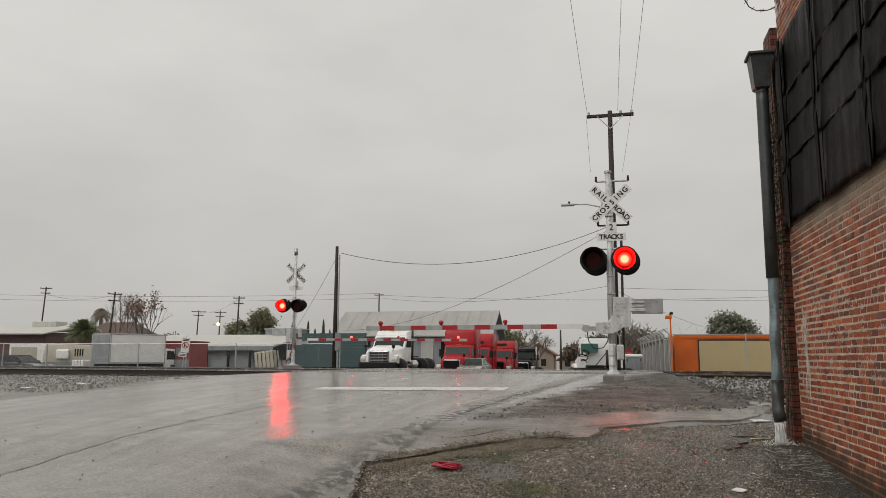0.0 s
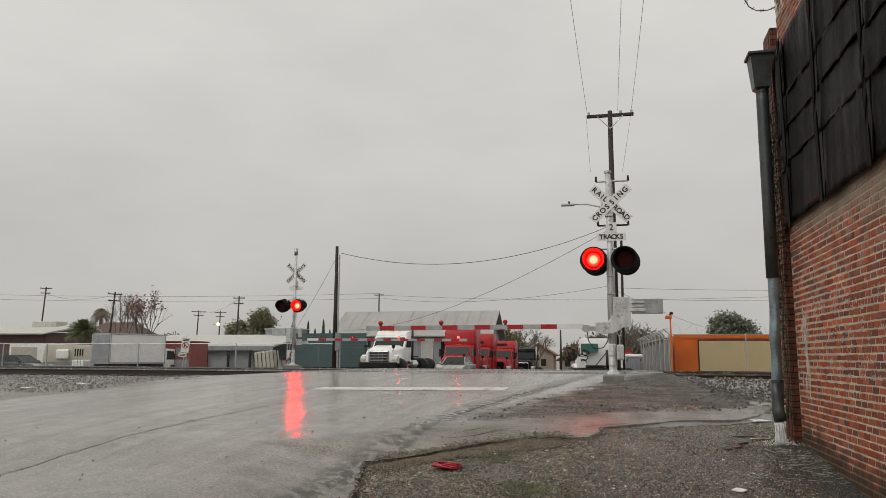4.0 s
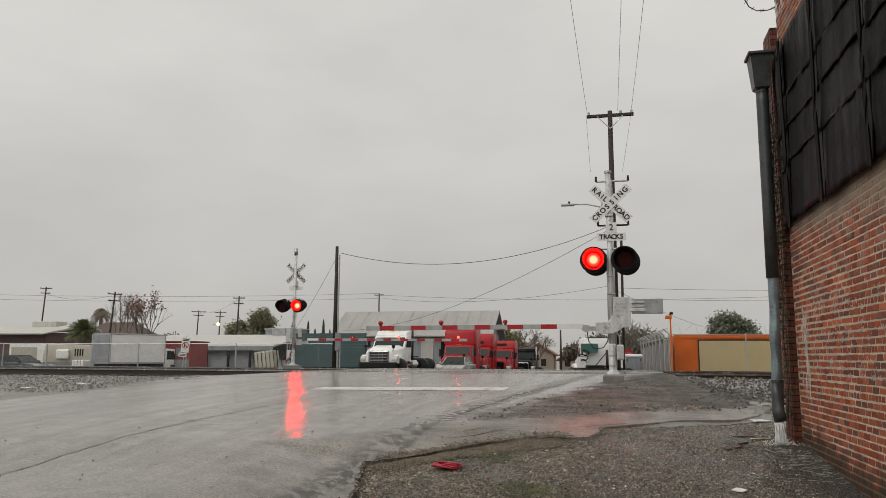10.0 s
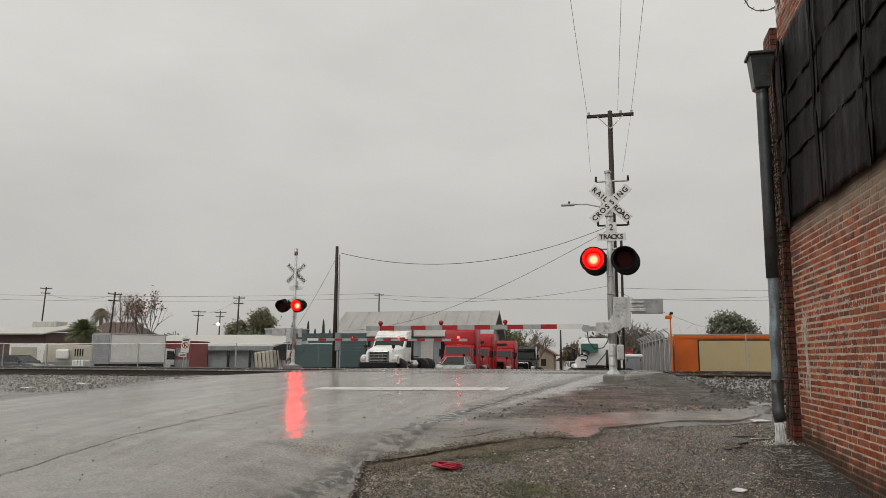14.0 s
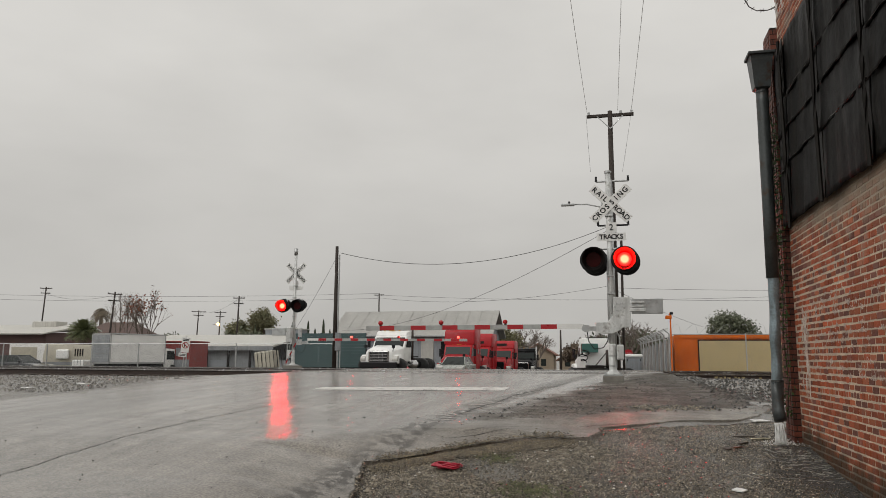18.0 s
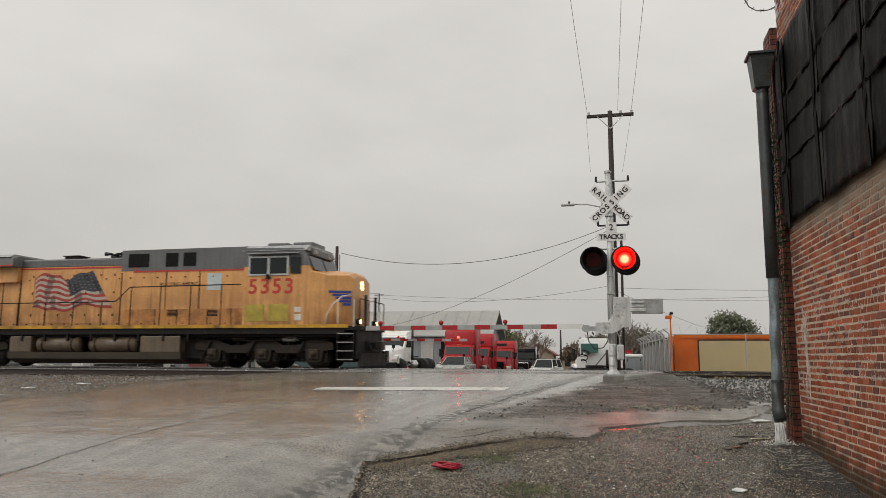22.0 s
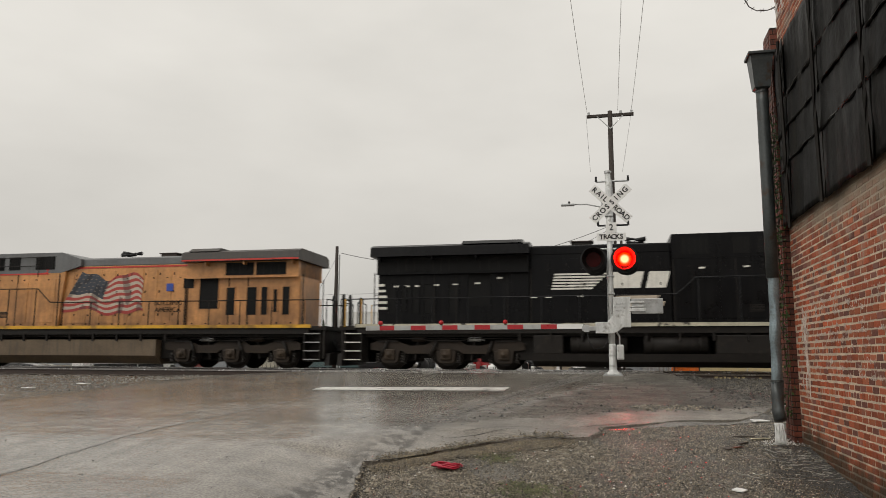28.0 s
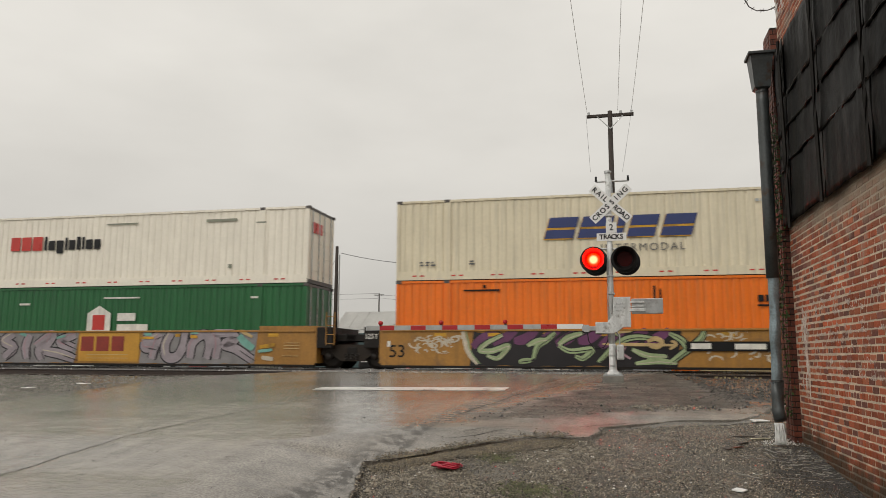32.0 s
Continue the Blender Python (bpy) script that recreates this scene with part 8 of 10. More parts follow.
CONT_CREAM = material("container_cream", (0.68, 0.61, 0.45), 0.42, vary=0.06, scale=0.7, streaks=(0.48, 0.44, 0.34))
CONT_WHITE = material("container_white", (0.82, 0.77, 0.66), 0.42, vary=0.05, scale=0.7, streaks=(0.70, 0.65, 0.55))
CONT_ORANGE = material("container_orange", (0.80, 0.165, 0.006), 0.42, vary=0.07, scale=0.7, streaks=(0.50, 0.14, 0.025))
CONT_GREEN = material("container_green", (0.009, 0.110, 0.030), 0.42, vary=0.1, scale=0.7, streaks=(0.008, 0.075, 0.024))
MARK_GREY = material("mark_grey", (0.13, 0.125, 0.12), 0.5, vary=0.15, scale=4)
MARK_PALE = material("mark_pale", (0.40, 0.42, 0.42), 0.5, vary=0.15, scale=4)
CASTING = material("casting_dark", (0.07, 0.06, 0.055), 0.5, vary=0.3, scale=5)
WELL_OCHRE = material("well_ochre", (0.33, 0.160, 0.030), 0.5, vary=0.2, scale=0.8, streak_mix=0.5, streaks=(0.17, 0.085, 0.025), spots=(0.14, 0.085, 0.045), spot_scale=1.5, spot_cut=(0.55, 0.75))
WELL_PATCH = material("well_patch", (0.52, 0.265, 0.030), 0.45, vary=0.12, scale=1.2, streak_mix=0.4, streaks=(0.36, 0.18, 0.03))
EMBLEM_RED = material("emblem_dark_red", (0.24, 0.028, 0.016), 0.45, vary=0.2, scale=2)
GRAFF_DARK = material("graffiti_dark", (0.010, 0.008, 0.010), 0.4, vary=0.3, scale=2)
GRAFF_PURPLE = material("graffiti_purple", (0.13, 0.038, 0.105), 0.4, vary=0.2, scale=2)
GRAFF_GREEN = material("graffiti_green", (0.30, 0.38, 0.20), 0.4, vary=0.2, scale=2)
GRAFF_TAN = material("graffiti_tan", (0.50, 0.36, 0.17), 0.4, vary=0.2, scale=2)
GRAFF_GREY = material("graffiti_grey", (0.22, 0.21, 0.21), 0.4, vary=0.2, scale=2)
GRAFF_LILAC = material("graffiti_lilac", (0.30, 0.26, 0.28), 0.4, vary=0.2, scale=2)
GRAFF_TEAL = material("graffiti_teal", (0.16, 0.36, 0.30), 0.4, vary=0.2, scale=2)
GRAFF_PINK = material("graffiti_pink", (0.36, 0.22, 0.25), 0.4, vary=0.2, scale=2)
GRAFF_PALE = material("graffiti_pale", (0.50, 0.44, 0.34), 0.5, vary=0.2, scale=4)
BRAND_NAVY = material("brand_navy", (0.025, 0.04, 0.14), 0.4, vary=0.1, scale=3)
build_cars()

# ---- far side of the tracks ----
CAR_SILVER = material("car_silver", (0.30, 0.32, 0.29), 0.3, 0.4, vary=0.06, scale=3, coat=0.5)
CAR_WHITE = material("car_white", (0.66, 0.66, 0.64), 0.35, vary=0.06, scale=3, coat=0.4)
CAR_DARK = material("car_dark", (0.03, 0.033, 0.036), 0.3, 0.2, vary=0.1, scale=3, coat=0.5)
TRUCK_RED = material("truck_red", (0.38, 0.011, 0.017), 0.45, spec=0.3, vary=0.08, scale=2, coat=0.12)
TRUCK_WHITE = material("truck_white", (0.84, 0.84, 0.82), 0.4, vary=0.06, scale=2, coat=0.1)
TYRE = material("tyre_rubber", (0.018, 0.018, 0.018), 0.7, vary=0.2, scale=8)
CHROME = material("chrome", (0.55, 0.55, 0.55), 0.15, 1.0, vary=0.05)
LAMP_GLASS = material("lamp_glass", (0.5, 0.49, 0.46), 0.15, vary=0.1)
AUTO_GLASS = glass("auto_glass", (0.03, 0.036, 0.034), 0.1, 0.14)
TEAL_GLASS = glass("teal_glass", (0.05, 0.14, 0.12), 0.08)
METAL_ROOF = material("metal_roof", (0.52, 0.51, 0.47), 0.5, vary=0.1, scale=0.5, streaks=(0.33, 0.31, 0.28))
WAREHOUSE_ROOF = material("warehouse_roof", (0.36, 0.355, 0.335), 0.55, vary=0.15, scale=0.5, streaks=(0.27, 0.26, 0.24))
METAL_WALL = material("metal_wall", (0.26, 0.28, 0.30), 0.5, vary=0.12, scale=0.6, streaks=(0.2, 0.2, 0.21))
MAROON = material("maroon_wall", (0.13, 0.075, 0.07), 0.6, vary=0.15, scale=0.8)
SHINGLE = material("shingle_brown", (0.10, 0.065, 0.055), 0.7, vary=0.25, scale=1.2, bump=0.02, bump_scale=6)
SHED_RED = material("shed_red", (0.27, 0.055, 0.05), 0.5, vary=0.15, scale=1, streaks=(0.2, 0.06, 0.05))
SHEET_GREY = material("sheet_grey", (0.255, 0.27, 0.28), 0.5, vary=0.25, scale=0.8, streaks=(0.16, 0.165, 0.17))
TEAL_SLAT = material("teal_slat", (0.046, 0.085, 0.088), 0.55, vary=0.15, scale=1.0)
YARD_ORANGE = material("yard_orange", (0.66, 0.135, 0.008), 0.55, spec=0.25, vary=0.15, scale=0.8, streak_mix=0.5, streaks=(0.42, 0.085, 0.008))
YARD_TAN = material("yard_tan", (0.48, 0.38, 0.20), 0.5, vary=0.06, scale=0.8)
PLANK_GREY = material("plank_grey", (0.22, 0.20, 0.18), 0.7, vary=0.3, scale=2, stretch=(3, 3, 0.4))
BARK = material("bark", (0.150, 0.120, 0.100), 0.8, vary=0.25, scale=5, bump=0.01, bump_scale=20)
LEAF_GREEN = material("leaf_green", (0.125, 0.138, 0.088), 0.55, vary=0.4, scale=1.5)
LEAF_DARK = material("leaf_dark", (0.050, 0.066, 0.036), 0.6, vary=0.4, scale=1.0)
LEAF_OLIVE = material("leaf_olive", (0.19, 0.18, 0.10), 0.6, vary=0.45, scale=1.2)
LEAF_BROWN = material("leaf_brown", (0.10, 0.070, 0.045), 0.6, vary=0.4, scale=1.2)
LEAF_RED = material("leaf_red", (0.20, 0.070, 0.038), 0.6, vary=0.4, scale=2.0)
PALM_DRY = material("palm_dry", (0.15, 0.12, 0.08), 0.6, vary=0.4, scale=2.0)
PALM_GREEN = material("palm_green", (0.150, 0.170, 0.080), 0.5, vary=0.4, scale=2.0)
STUCCO = material("stucco_tan", (0.30, 0.245, 0.18), 0.7, vary=0.12, scale=1)
TILE_ROOF = material("roof_tile", (0.20, 0.09, 0.06), 0.7, vary=0.2, scale=2, bump=0.02, bump_scale=8)
SODIUM = glow("yard_lamp_glow", (1.0, 0.55, 0.16), 9.0)
TAIL_RED = material("tail_red", (0.32, 0.02, 0.02), 0.3, vary=0.1)


def chain_material():
    m = bpy.data.materials.new("chain_link")
    m.use_nodes = True
    N, L = m.node_tree.nodes, m.node_tree.links
    b = N["Principled BSDF"]
    b.inputs["Base Color"].default_value = (0.20, 0.205, 0.21, 1)
    b.inputs["Metallic"].default_value = 0.4
    b.inputs["Roughness"].default_value = 0.5
    tc, mp, sep = N.new("ShaderNodeTexCoord"), N.new("ShaderNodeMapping"), N.new("ShaderNodeSeparateXYZ")
    mp.inputs["Rotation"].default_value = (0, radians(45), 0)
    L.new(tc.outputs["Object"], mp.inputs[0])
    L.new(mp.outputs[0], sep.inputs[0])
    out = []
    for ax in ("X", "Z"):
        k = N.new("ShaderNodeMath")
        k.operation = "PINGPONG"
        k.inputs[1].default_value = 0.032
        L.new(sep.outputs[ax], k.inputs[0])
        c = N.new("ShaderNodeMath")
        c.operation = "LESS_THAN"
        c.inputs[1].default_value = 0.0013
        L.new(k.outputs[0], c.inputs[0])
        out.append(c)
    mx_ = N.new("ShaderNodeMath")
    mx_.operation = "MAXIMUM"
    L.new(out[0].outputs[0], mx_.inputs[0])
    L.new(out[1].outputs[0], mx_.inputs[1])
    L.new(mx_.outputs[0], b.inputs["Alpha"])
    return m


CHAIN = chain_material()


def road_wheel(parent, x, y, r, side, dual=False, w=0.24, rim=None):
    bm = bmesh.new()
    rings = []
    for k, (dy, rr) in enumerate(((0, r * 0.62), (0.0, r * 0.92), (0.03, r), (w - 0.03, r), (w, r * 0.92), (w, r * 0.62))):
        rings.append([(rr * math.cos(a), side * (dy - w), rr * math.sin(a)) for a in [i * math.tau / 24 for i in range(24)]])
    loft(bm, rings)
    wh = part("wheel", bmesh.new(), CHROME, parent, m=pose(x, y, r))
    t = part("tyre", bm, TYRE, wh, "", True)
    bm = bmesh.new()
    rod(bm, (0, -side * w * 0.8, 0), (0, -side * 0.02, 0), r * 0.62, seg=20)
    rod(bm, (0, -side * 0.02, 0), (0, side * 0.01, 0), r * 0.2, seg=12)
    part("rim", bm, rim or GALV, wh)
    return wh


def build_tractor(m, paint, label, sleeper=True, tall=3.7, grille_kind="chrome", long_nose=False):
    """A highway tractor. Local -y is forward; x to the side."""
    tk = thing("semi_truck", m, label, "truck", "parked trucks")
    W = 1.2
    nose = 1.9 if long_nose else 1.55
    # hood, lofted from bumper to windscreen
    bm = bmesh.new()
    secs = []
    for y, w, z0, z1 in ((0.03, 0.84, 0.68, 1.52), (0.25, 0.94, 0.66, 1.66), (nose * 0.6, 1.0, 0.66, 1.80), (nose, 1.08, 0.7, 1.90)):
        secs.append([(-w, y, z0), (w, y, z0), (w, y, z1 - 0.2), (w * 0.72, y, z1), (-w * 0.72, y, z1), (-w, y, z1 - 0.2)])
    loft(bm, secs)
    soften(bm, 0.05, 25)
    part("hood", bm, paint, tk, "engine hood", True)
    for sx in (-1, 1):
        bm = bmesh.new()
        prism(bm, [(-0.02 + 0.05, 0.62), (0.0, 0.95), (0.25, 1.22), (0.9, 1.25), (1.2, 1.02), (1.25, 0.62)], "x", min(sx * 0.82, sx * W), max(sx * 0.82, sx * W))
        soften(bm, 0.04, 25)
        fd = part("fender", bm, paint, tk, "front wheel arch", True)
        bm = bmesh.new()
        prism(bm, [(-0.02, 0.78), (-0.03, 0.98), (0.12, 1.16), (0.3, 1.12), (0.2, 0.85)], "x", min(sx * 0.86, sx * (W + 0.01)), max(sx * 0.86, sx * (W + 0.01)))
        soften(bm, 0.03, 25)
        part("headlight", bm, LAMP_GLASS, fd, "clear headlight")
        road_wheel(tk, sx * 1.12, 0.62, 0.5, sx)
        for y in (4.6, 5.9):
            road_wheel(tk, sx * 1.18, y, 0.5, sx, w=0.5)
    part("bumper", boxes((-W, W, -0.12, 0.12, 0.32, 0.72), bevel=0.05), BLACK if grille_kind != "chrome_big" else CHROME, tk, "front bumper")
    g = part("grille_surround", boxes((-0.66, 0.66, -0.02, 0.06, 0.70, 1.50), bevel=0.07), CHROME if grille_kind != "black" else BLACK, tk, "bright grille surround")
    part("grille_mesh", boxes((-0.58, 0.58, -0.032, 0.0, 0.76, 1.44)), VENT_BLACK, g)
    if grille_kind == "chrome":
        for k in range(6):
            part("grille_bar", boxes((-0.56, 0.56, -0.045, -0.02, 0.80 + 0.105 * k, 0.83 + 0.105 * k)), CHROME, g)
        for x in (-0.28, 0, 0.28):
            part("grille_bar", boxes((x - 0.012, x + 0.012, -0.05, -0.02, 0.77, 1.43)), CHROME, g)
    elif grille_kind == "slash":
        part("grille_bar", boxes((-0.66, 0.66, -0.03, 0.0, -0.02, 0.02)), CHROME, g, m=pose(0, 0, 1.09, 0, -38, 0))
    else:
        for k in range(9):
            part("grille_bar", boxes((-0.52 + 0.125 * k, -0.49 + 0.125 * k, -0.03, 0.0, 0.82, 1.38)), CHROME if grille_kind == "chrome_big" else UNDER, g)
    # cab
    cy0, cy1 = nose, nose + 1.25
    bm = bmesh.new()
    prism(bm, [(cy0, 0.75), (cy0, 1.75), (cy0 + 0.42, 2.52), (cy0 + 0.7, 2.72), (cy1, 2.78), (cy1, 0.75)], "x", -1.08, 1.08)
    soften(bm, 0.05, 15)
    part("cab", bm, paint, tk, "driver's cab", True)
    bm = bmesh.new()
    prism(bm, [(cy0 - 0.02, 1.80), (cy0 + 0.02, 1.80), (cy0 + 0.42, 2.46), (cy0 + 0.38, 2.46)], "x", -0.96, 0.96)
    part("windscreen", bm, AUTO_GLASS, tk, "dark windscreen")
    for sx in (-1, 1):
        bm = bmesh.new()
        prism(bm, [(cy0 + 0.25, 1.75), (cy0 + 0.48, 2.36), (cy1 - 0.25, 2.38), (cy1 - 0.25, 1.75)], "x", min(sx * 1.078, sx * 1.09), max(sx * 1.078, sx * 1.09))
        part("side_window", bm, AUTO_GLASS, tk, "dark side window")
        mr = part("mirror", boxes((min(sx * 1.28, sx * 1.46), max(sx * 1.28, sx * 1.46), cy0 + 0.1, cy0 + 0.2, 1.75, 2.3), bevel=0.03), BLACK, tk, "black door mirror")
        part("mirror_arm", rods((((sx * 1.06, cy0 + 0.2, 2.2), (sx * 1.32, cy0 + 0.15, 2.2)), ((sx * 1.06, cy0 + 0.2, 1.85), (sx * 1.32, cy0 + 0.15, 1.85))), 0.02), BLACK, mr)
        bm = bmesh.new()
        rod(bm, (sx * 0.85, 0.15, 1.38), (sx * 0.9, 0.15, 1.75), 0.02)
        box(bm, sx * 0.9 - 0.1, sx * 0.9 + 0.1, 0.1, 0.16, 1.7, 1.9)
        part("fender_mirror", bm, BLACK, tk, "small fender mirror")
        bm = bmesh.new()
        rod(bm, (sx * 1.0, cy1 + 0.3, 0.55), (sx * 1.0, cy1 + 1.3, 0.55), 0.3, seg=18)
        part("fuel_tank", bm, CHROME, tk, "round fuel tank", True)
    if sleeper:
        bm = bmesh.new()
        prism(bm, [(cy0 + 0.55, 2.62), (cy0 + 0.75, tall - 0.3), (cy0 + 1.2, tall), (cy1 + 1.6, tall - 0.02), (cy1 + 1.6, 0.75), (cy1 - 0.05, 0.75), (cy1 - 0.05, 2.62)], "x", -1.2, 1.2)
        soften(bm, 0.09, 20)
        part("sleeper", bm, paint, tk, "tall sleeper box", True)
        bm = bmesh.new()
        prism(bm, [(cy0 + 0.60, 2.9), (cy0 + 0.635, 2.9), (cy0 + 0.70, 3.1), (cy0 + 0.66, 3.1)], "x", -0.55, 0.55)
        part("roof_light_bar", bm, UNDER, tk)
        for sx in (-1, 1):
            part("sleeper_window", boxes((min(sx * 1.2, sx * 1.212), max(sx * 1.2, sx * 1.212), cy1 + 0.5, cy1 + 0.95, 1.9, 2.3)), AUTO_GLASS, tk)
            part("side_fairing", boxes((min(sx * 1.14, sx * 1.2), max(sx * 1.14, sx * 1.2), cy1, cy1 + 2.2, 0.35, 0.85), bevel=0.02), paint, tk)
    else:
        bm = bmesh.new()
        prism(bm, [(cy0 + 0.45, 2.55), (cy0 + 0.6, 2.86), (cy0 + 0.9, 2.95), (cy1 + 0.1, 2.92), (cy1 + 0.1, 2.55)], "x", -1.05, 1.05)
        soften(bm, 0.06, 20)
        part("roof_cap", bm, paint, tk, "rounded roof cap", True)
        part("rear_window", boxes((-0.7, 0.7, cy1 - 0.01, cy1 + 0.008, 1.8, 2.3)), AUTO_GLASS, tk)
    zr = 2.94 if not sleeper else 2.6
    for x in (-0.5, -0.14, 0.0, 0.14, 0.5):
        part("marker_lamp", boxes((x - 0.04, x + 0.04, cy0 + 0.55, cy0 + 0.7, zr - 0.02, zr + 0.04), bevel=0.01), LOCO_GOLD, tk, "amber roof marker lamp")
    part("frame_rail", boxes((-0.5, -0.4, 1.0, 7.0, 0.75, 1.0), (0.4, 0.5, 1.0, 7.0, 0.75, 1.0), bevel=0.01), BLACK, tk)
    part("coupling_plate", boxes((-0.5, 0.5, 4.6, 5.8, 1.05, 1.15), bevel=0.02), UNDER, tk)
    for sx in (-1, 1):
        if grille_kind in ("chrome_big",) or not sleeper:
            bm = bmesh.new()
            rod(bm, (sx * 1.1, cy1 + 0.15, 0.9), (sx * 1.1, cy1 + 0.15, tall - 0.4), 0.07, seg=12)
            part("exhaust_stack", bm, CHROME if grille_kind == "chrome_big" else RAIL_RUST, tk, "upright exhaust", True)
    return tk


def build_car(m, paint, label, name="car", suv=False):
    """A passenger car. Local -y is forward."""
    c = thing(name, m, label, "car")
    h = 1.42 if not suv else 1.75
    belt = 0.92 if not suv else 1.1
    L = 4.6
    prof = [(0.0, 0.42), (0.02, 0.62), (0.25, 0.74), (1.15, belt - 0.04), (1.2, belt)] if not suv else [(0.0, 0.45), (0.0, 0.95), (0.1, 1.02), (1.15, 1.08), (1.2, belt)]
    bm = bmesh.new()
    prism(bm, prof + [(L - 0.1, belt), (L, belt - 0.1), (L, 0.4), (L - 0.3, 0.28), (0.2, 0.28)], "x", -0.88, 0.88)
    soften(bm, 0.07, 20)
    part("body", bm, paint, c, "car body", True)
    bm = bmesh.new()
    y0, y1 = (1.15, 1.95) if not suv else (1.2, 1.65)
    y2, y3 = (3.3, 4.1) if not suv else (4.35, 4.5)
    secs = [[(-0.80, y0, belt - 0.02), (0.80, y0, belt - 0.02), (0.80, y3, belt - 0.02), (-0.80, y3, belt - 0.02)],
            [(-0.62, y1, h - 0.03), (0.62, y1, h - 0.03), (0.62, y2, h - 0.03), (-0.62, y2, h - 0.03)]]
    loft(bm, secs)
    part("glasshouse", bm, AUTO_GLASS, c, "dark windows")
    part("roof", boxes((-0.63, 0.63, y1 - 0.02, y2 + 0.02, h - 0.05, h), bevel=0.03), paint, c)
    for sx in (-1, 1):
        for a, b in (((0.80, y0), (0.62, y1)), ((0.80, (y0 + y3) / 2), (0.62, (y1 + y2) / 2)), ((0.80, y3), (0.62, y2))):
            part("pillar", rods((((sx * a[0], a[1], belt - 0.03), (sx * b[0], b[1], h - 0.03)),), 0.035), paint, c)
        bm = bmesh.new()
        prism(bm, [(-0.01, 0.58), (0.0, 0.72), (0.3, 0.78), (0.25, 0.6)], "x", min(sx * 0.48, sx * 0.885), max(sx * 0.48, sx * 0.885))
        part("headlight", bm, LAMP_GLASS, c, "clear headlight")
        part("mirror", boxes((min(sx * 0.86, sx * 1.05), max(sx * 0.86, sx * 1.05), y0 + 0.25, y0 + 0.35, belt, belt + 0.13), bevel=0.03), paint, c, "door mirror")
        part("tail_light", boxes((min(sx * 0.55, sx * 0.87), max(sx * 0.55, sx * 0.87), L - 0.02, L + 0.01, 0.65, 0.8)), TAIL_RED, c)
        for y in (0.85, 3.65):
            road_wheel(c, sx * 0.88, y, 0.32, sx, w=0.2)
    gr = part("grille", boxes((-0.42, 0.42, -0.02, 0.02, 0.5, 0.62) if not suv else (-0.5, 0.5, -0.03, 0.0, 0.72, 0.92)), VENT_BLACK, c)
    if suv:
        for k in range(7):
            part("grille_bar", boxes((-0.46 + 0.14 * k, -0.39 + 0.14 * k, -0.045, -0.02, 0.72, 0.92)), paint, c)
        for sx in (-1, 1):
            part("roof_rail", rods((((sx * 0.55, 1.9, h + 0.05), (sx * 0.55, 4.2, h + 0.05)),), 0.02), BLACK, c)
    part("bumper", boxes((-0.86, 0.86, -0.05, 0.1, 0.3, 0.5), bevel=0.04), paint if not suv else BLACK, c)
    part("number_plate", boxes((-0.15, 0.15, -0.065, -0.05, 0.36, 0.46)), SIGN_WHITE, c, "plain pale plate")
    for x in (-0.3, 0.25):
        bm = bmesh.new()
        rod(bm, (x, y0 + 0.05, belt + 0.03), (x + 0.25, y0 + 0.35, belt + 0.22), 0.012, seg=6)
        part("wiper", bm, BLACK, c)
    return c


build_tractor(at(-13.75, 43.6, -0.49, -5) @ Matrix.Diagonal((1, 1, 0.88, 1)), TRUCK_WHITE, "white day-cab semi truck with chrome grille parked in the yard", sleeper=False)
build_tractor(at(-11.55, 54.6, -1.2, -3), TRUCK_RED, "red sleeper semi truck with slashed grille parked in the yard", True, 3.95, "slash")
build_tractor(at(-11.0, 59.6, -1.3, -3), TRUCK_RED, "red sleeper semi truck parked behind another truck", True, 3.75, "slash")
build_tractor(at(-9.65, 64.0, -1.4, -2), TRUCK_RED, "red sleeper semi truck at the end of a parked row", True, 3.35, "black")
build_tractor(at(-8.65, 74.5, -1.5, 0), LOCO_BLACK, "black long-nose semi truck with chrome stacks", False, 3.5, "chrome_big", True)
build_tractor(at(-1.78, 56.6, -1.2, 196), TRUCK_WHITE, "white sleeper semi truck seen from behind", True, 3.0, "chrome")
# back window and hose coil of the truck that shows its rear
tk = thing("cab_back_gear", at(-1.66, 51.75, -1.2, 16), "rear cab window with black coiled hoses and deck gear", "truck gear")
part("rear_window", boxes((-0.28, 0.82, -0.05, 0.35, 2.02, 2.62), bevel=0.02), TEAL_GLASS, tk, "greenish rear window")
bm = bmesh.new()
tube(bm, [(-0.2 + 0.16 * math.cos(a) * (1 + 0.1 * a), -0.15, 1.35 + 0.05 * a + 0.12 * math.sin(a)) for a in [i * 0.5 for i in range(30)]], 0.035, 6)
part("hose_coil", bm, BLACK, tk, "coiled black air hoses", True)
part("vent_slot", boxes((-0.85, -0.75, -0.05, 0.3, 2.0, 2.2), (-0.85, -0.75, -0.05, 0.3, 1.65, 1.85)), BLACK, tk)
bm = bmesh.new()
rod(bm, (1.35, -0.3, 0.9), (1.35, -0.3, 2.2), 0.09, seg=10)
rod(bm, (0.5, -0.3, 1.1), (1.3, -0.3, 2.0), 0.03, seg=8)
part("exhaust_pipe", bm, RAIL_RUST, tk, "rusty exhaust pipe", True)
part("deck", boxes((-0.9, 1.2, -2.2, -0.1, 0.85, 1.0), (-0.3, 0.7, -1.8, -0.9, 1.0, 1.18), bevel=0.03), UNDER, tk)
for sx in (-1, 1):
    road_wheel(tk, sx * 1.1, -1.2, 0.5, sx, w=0.5)

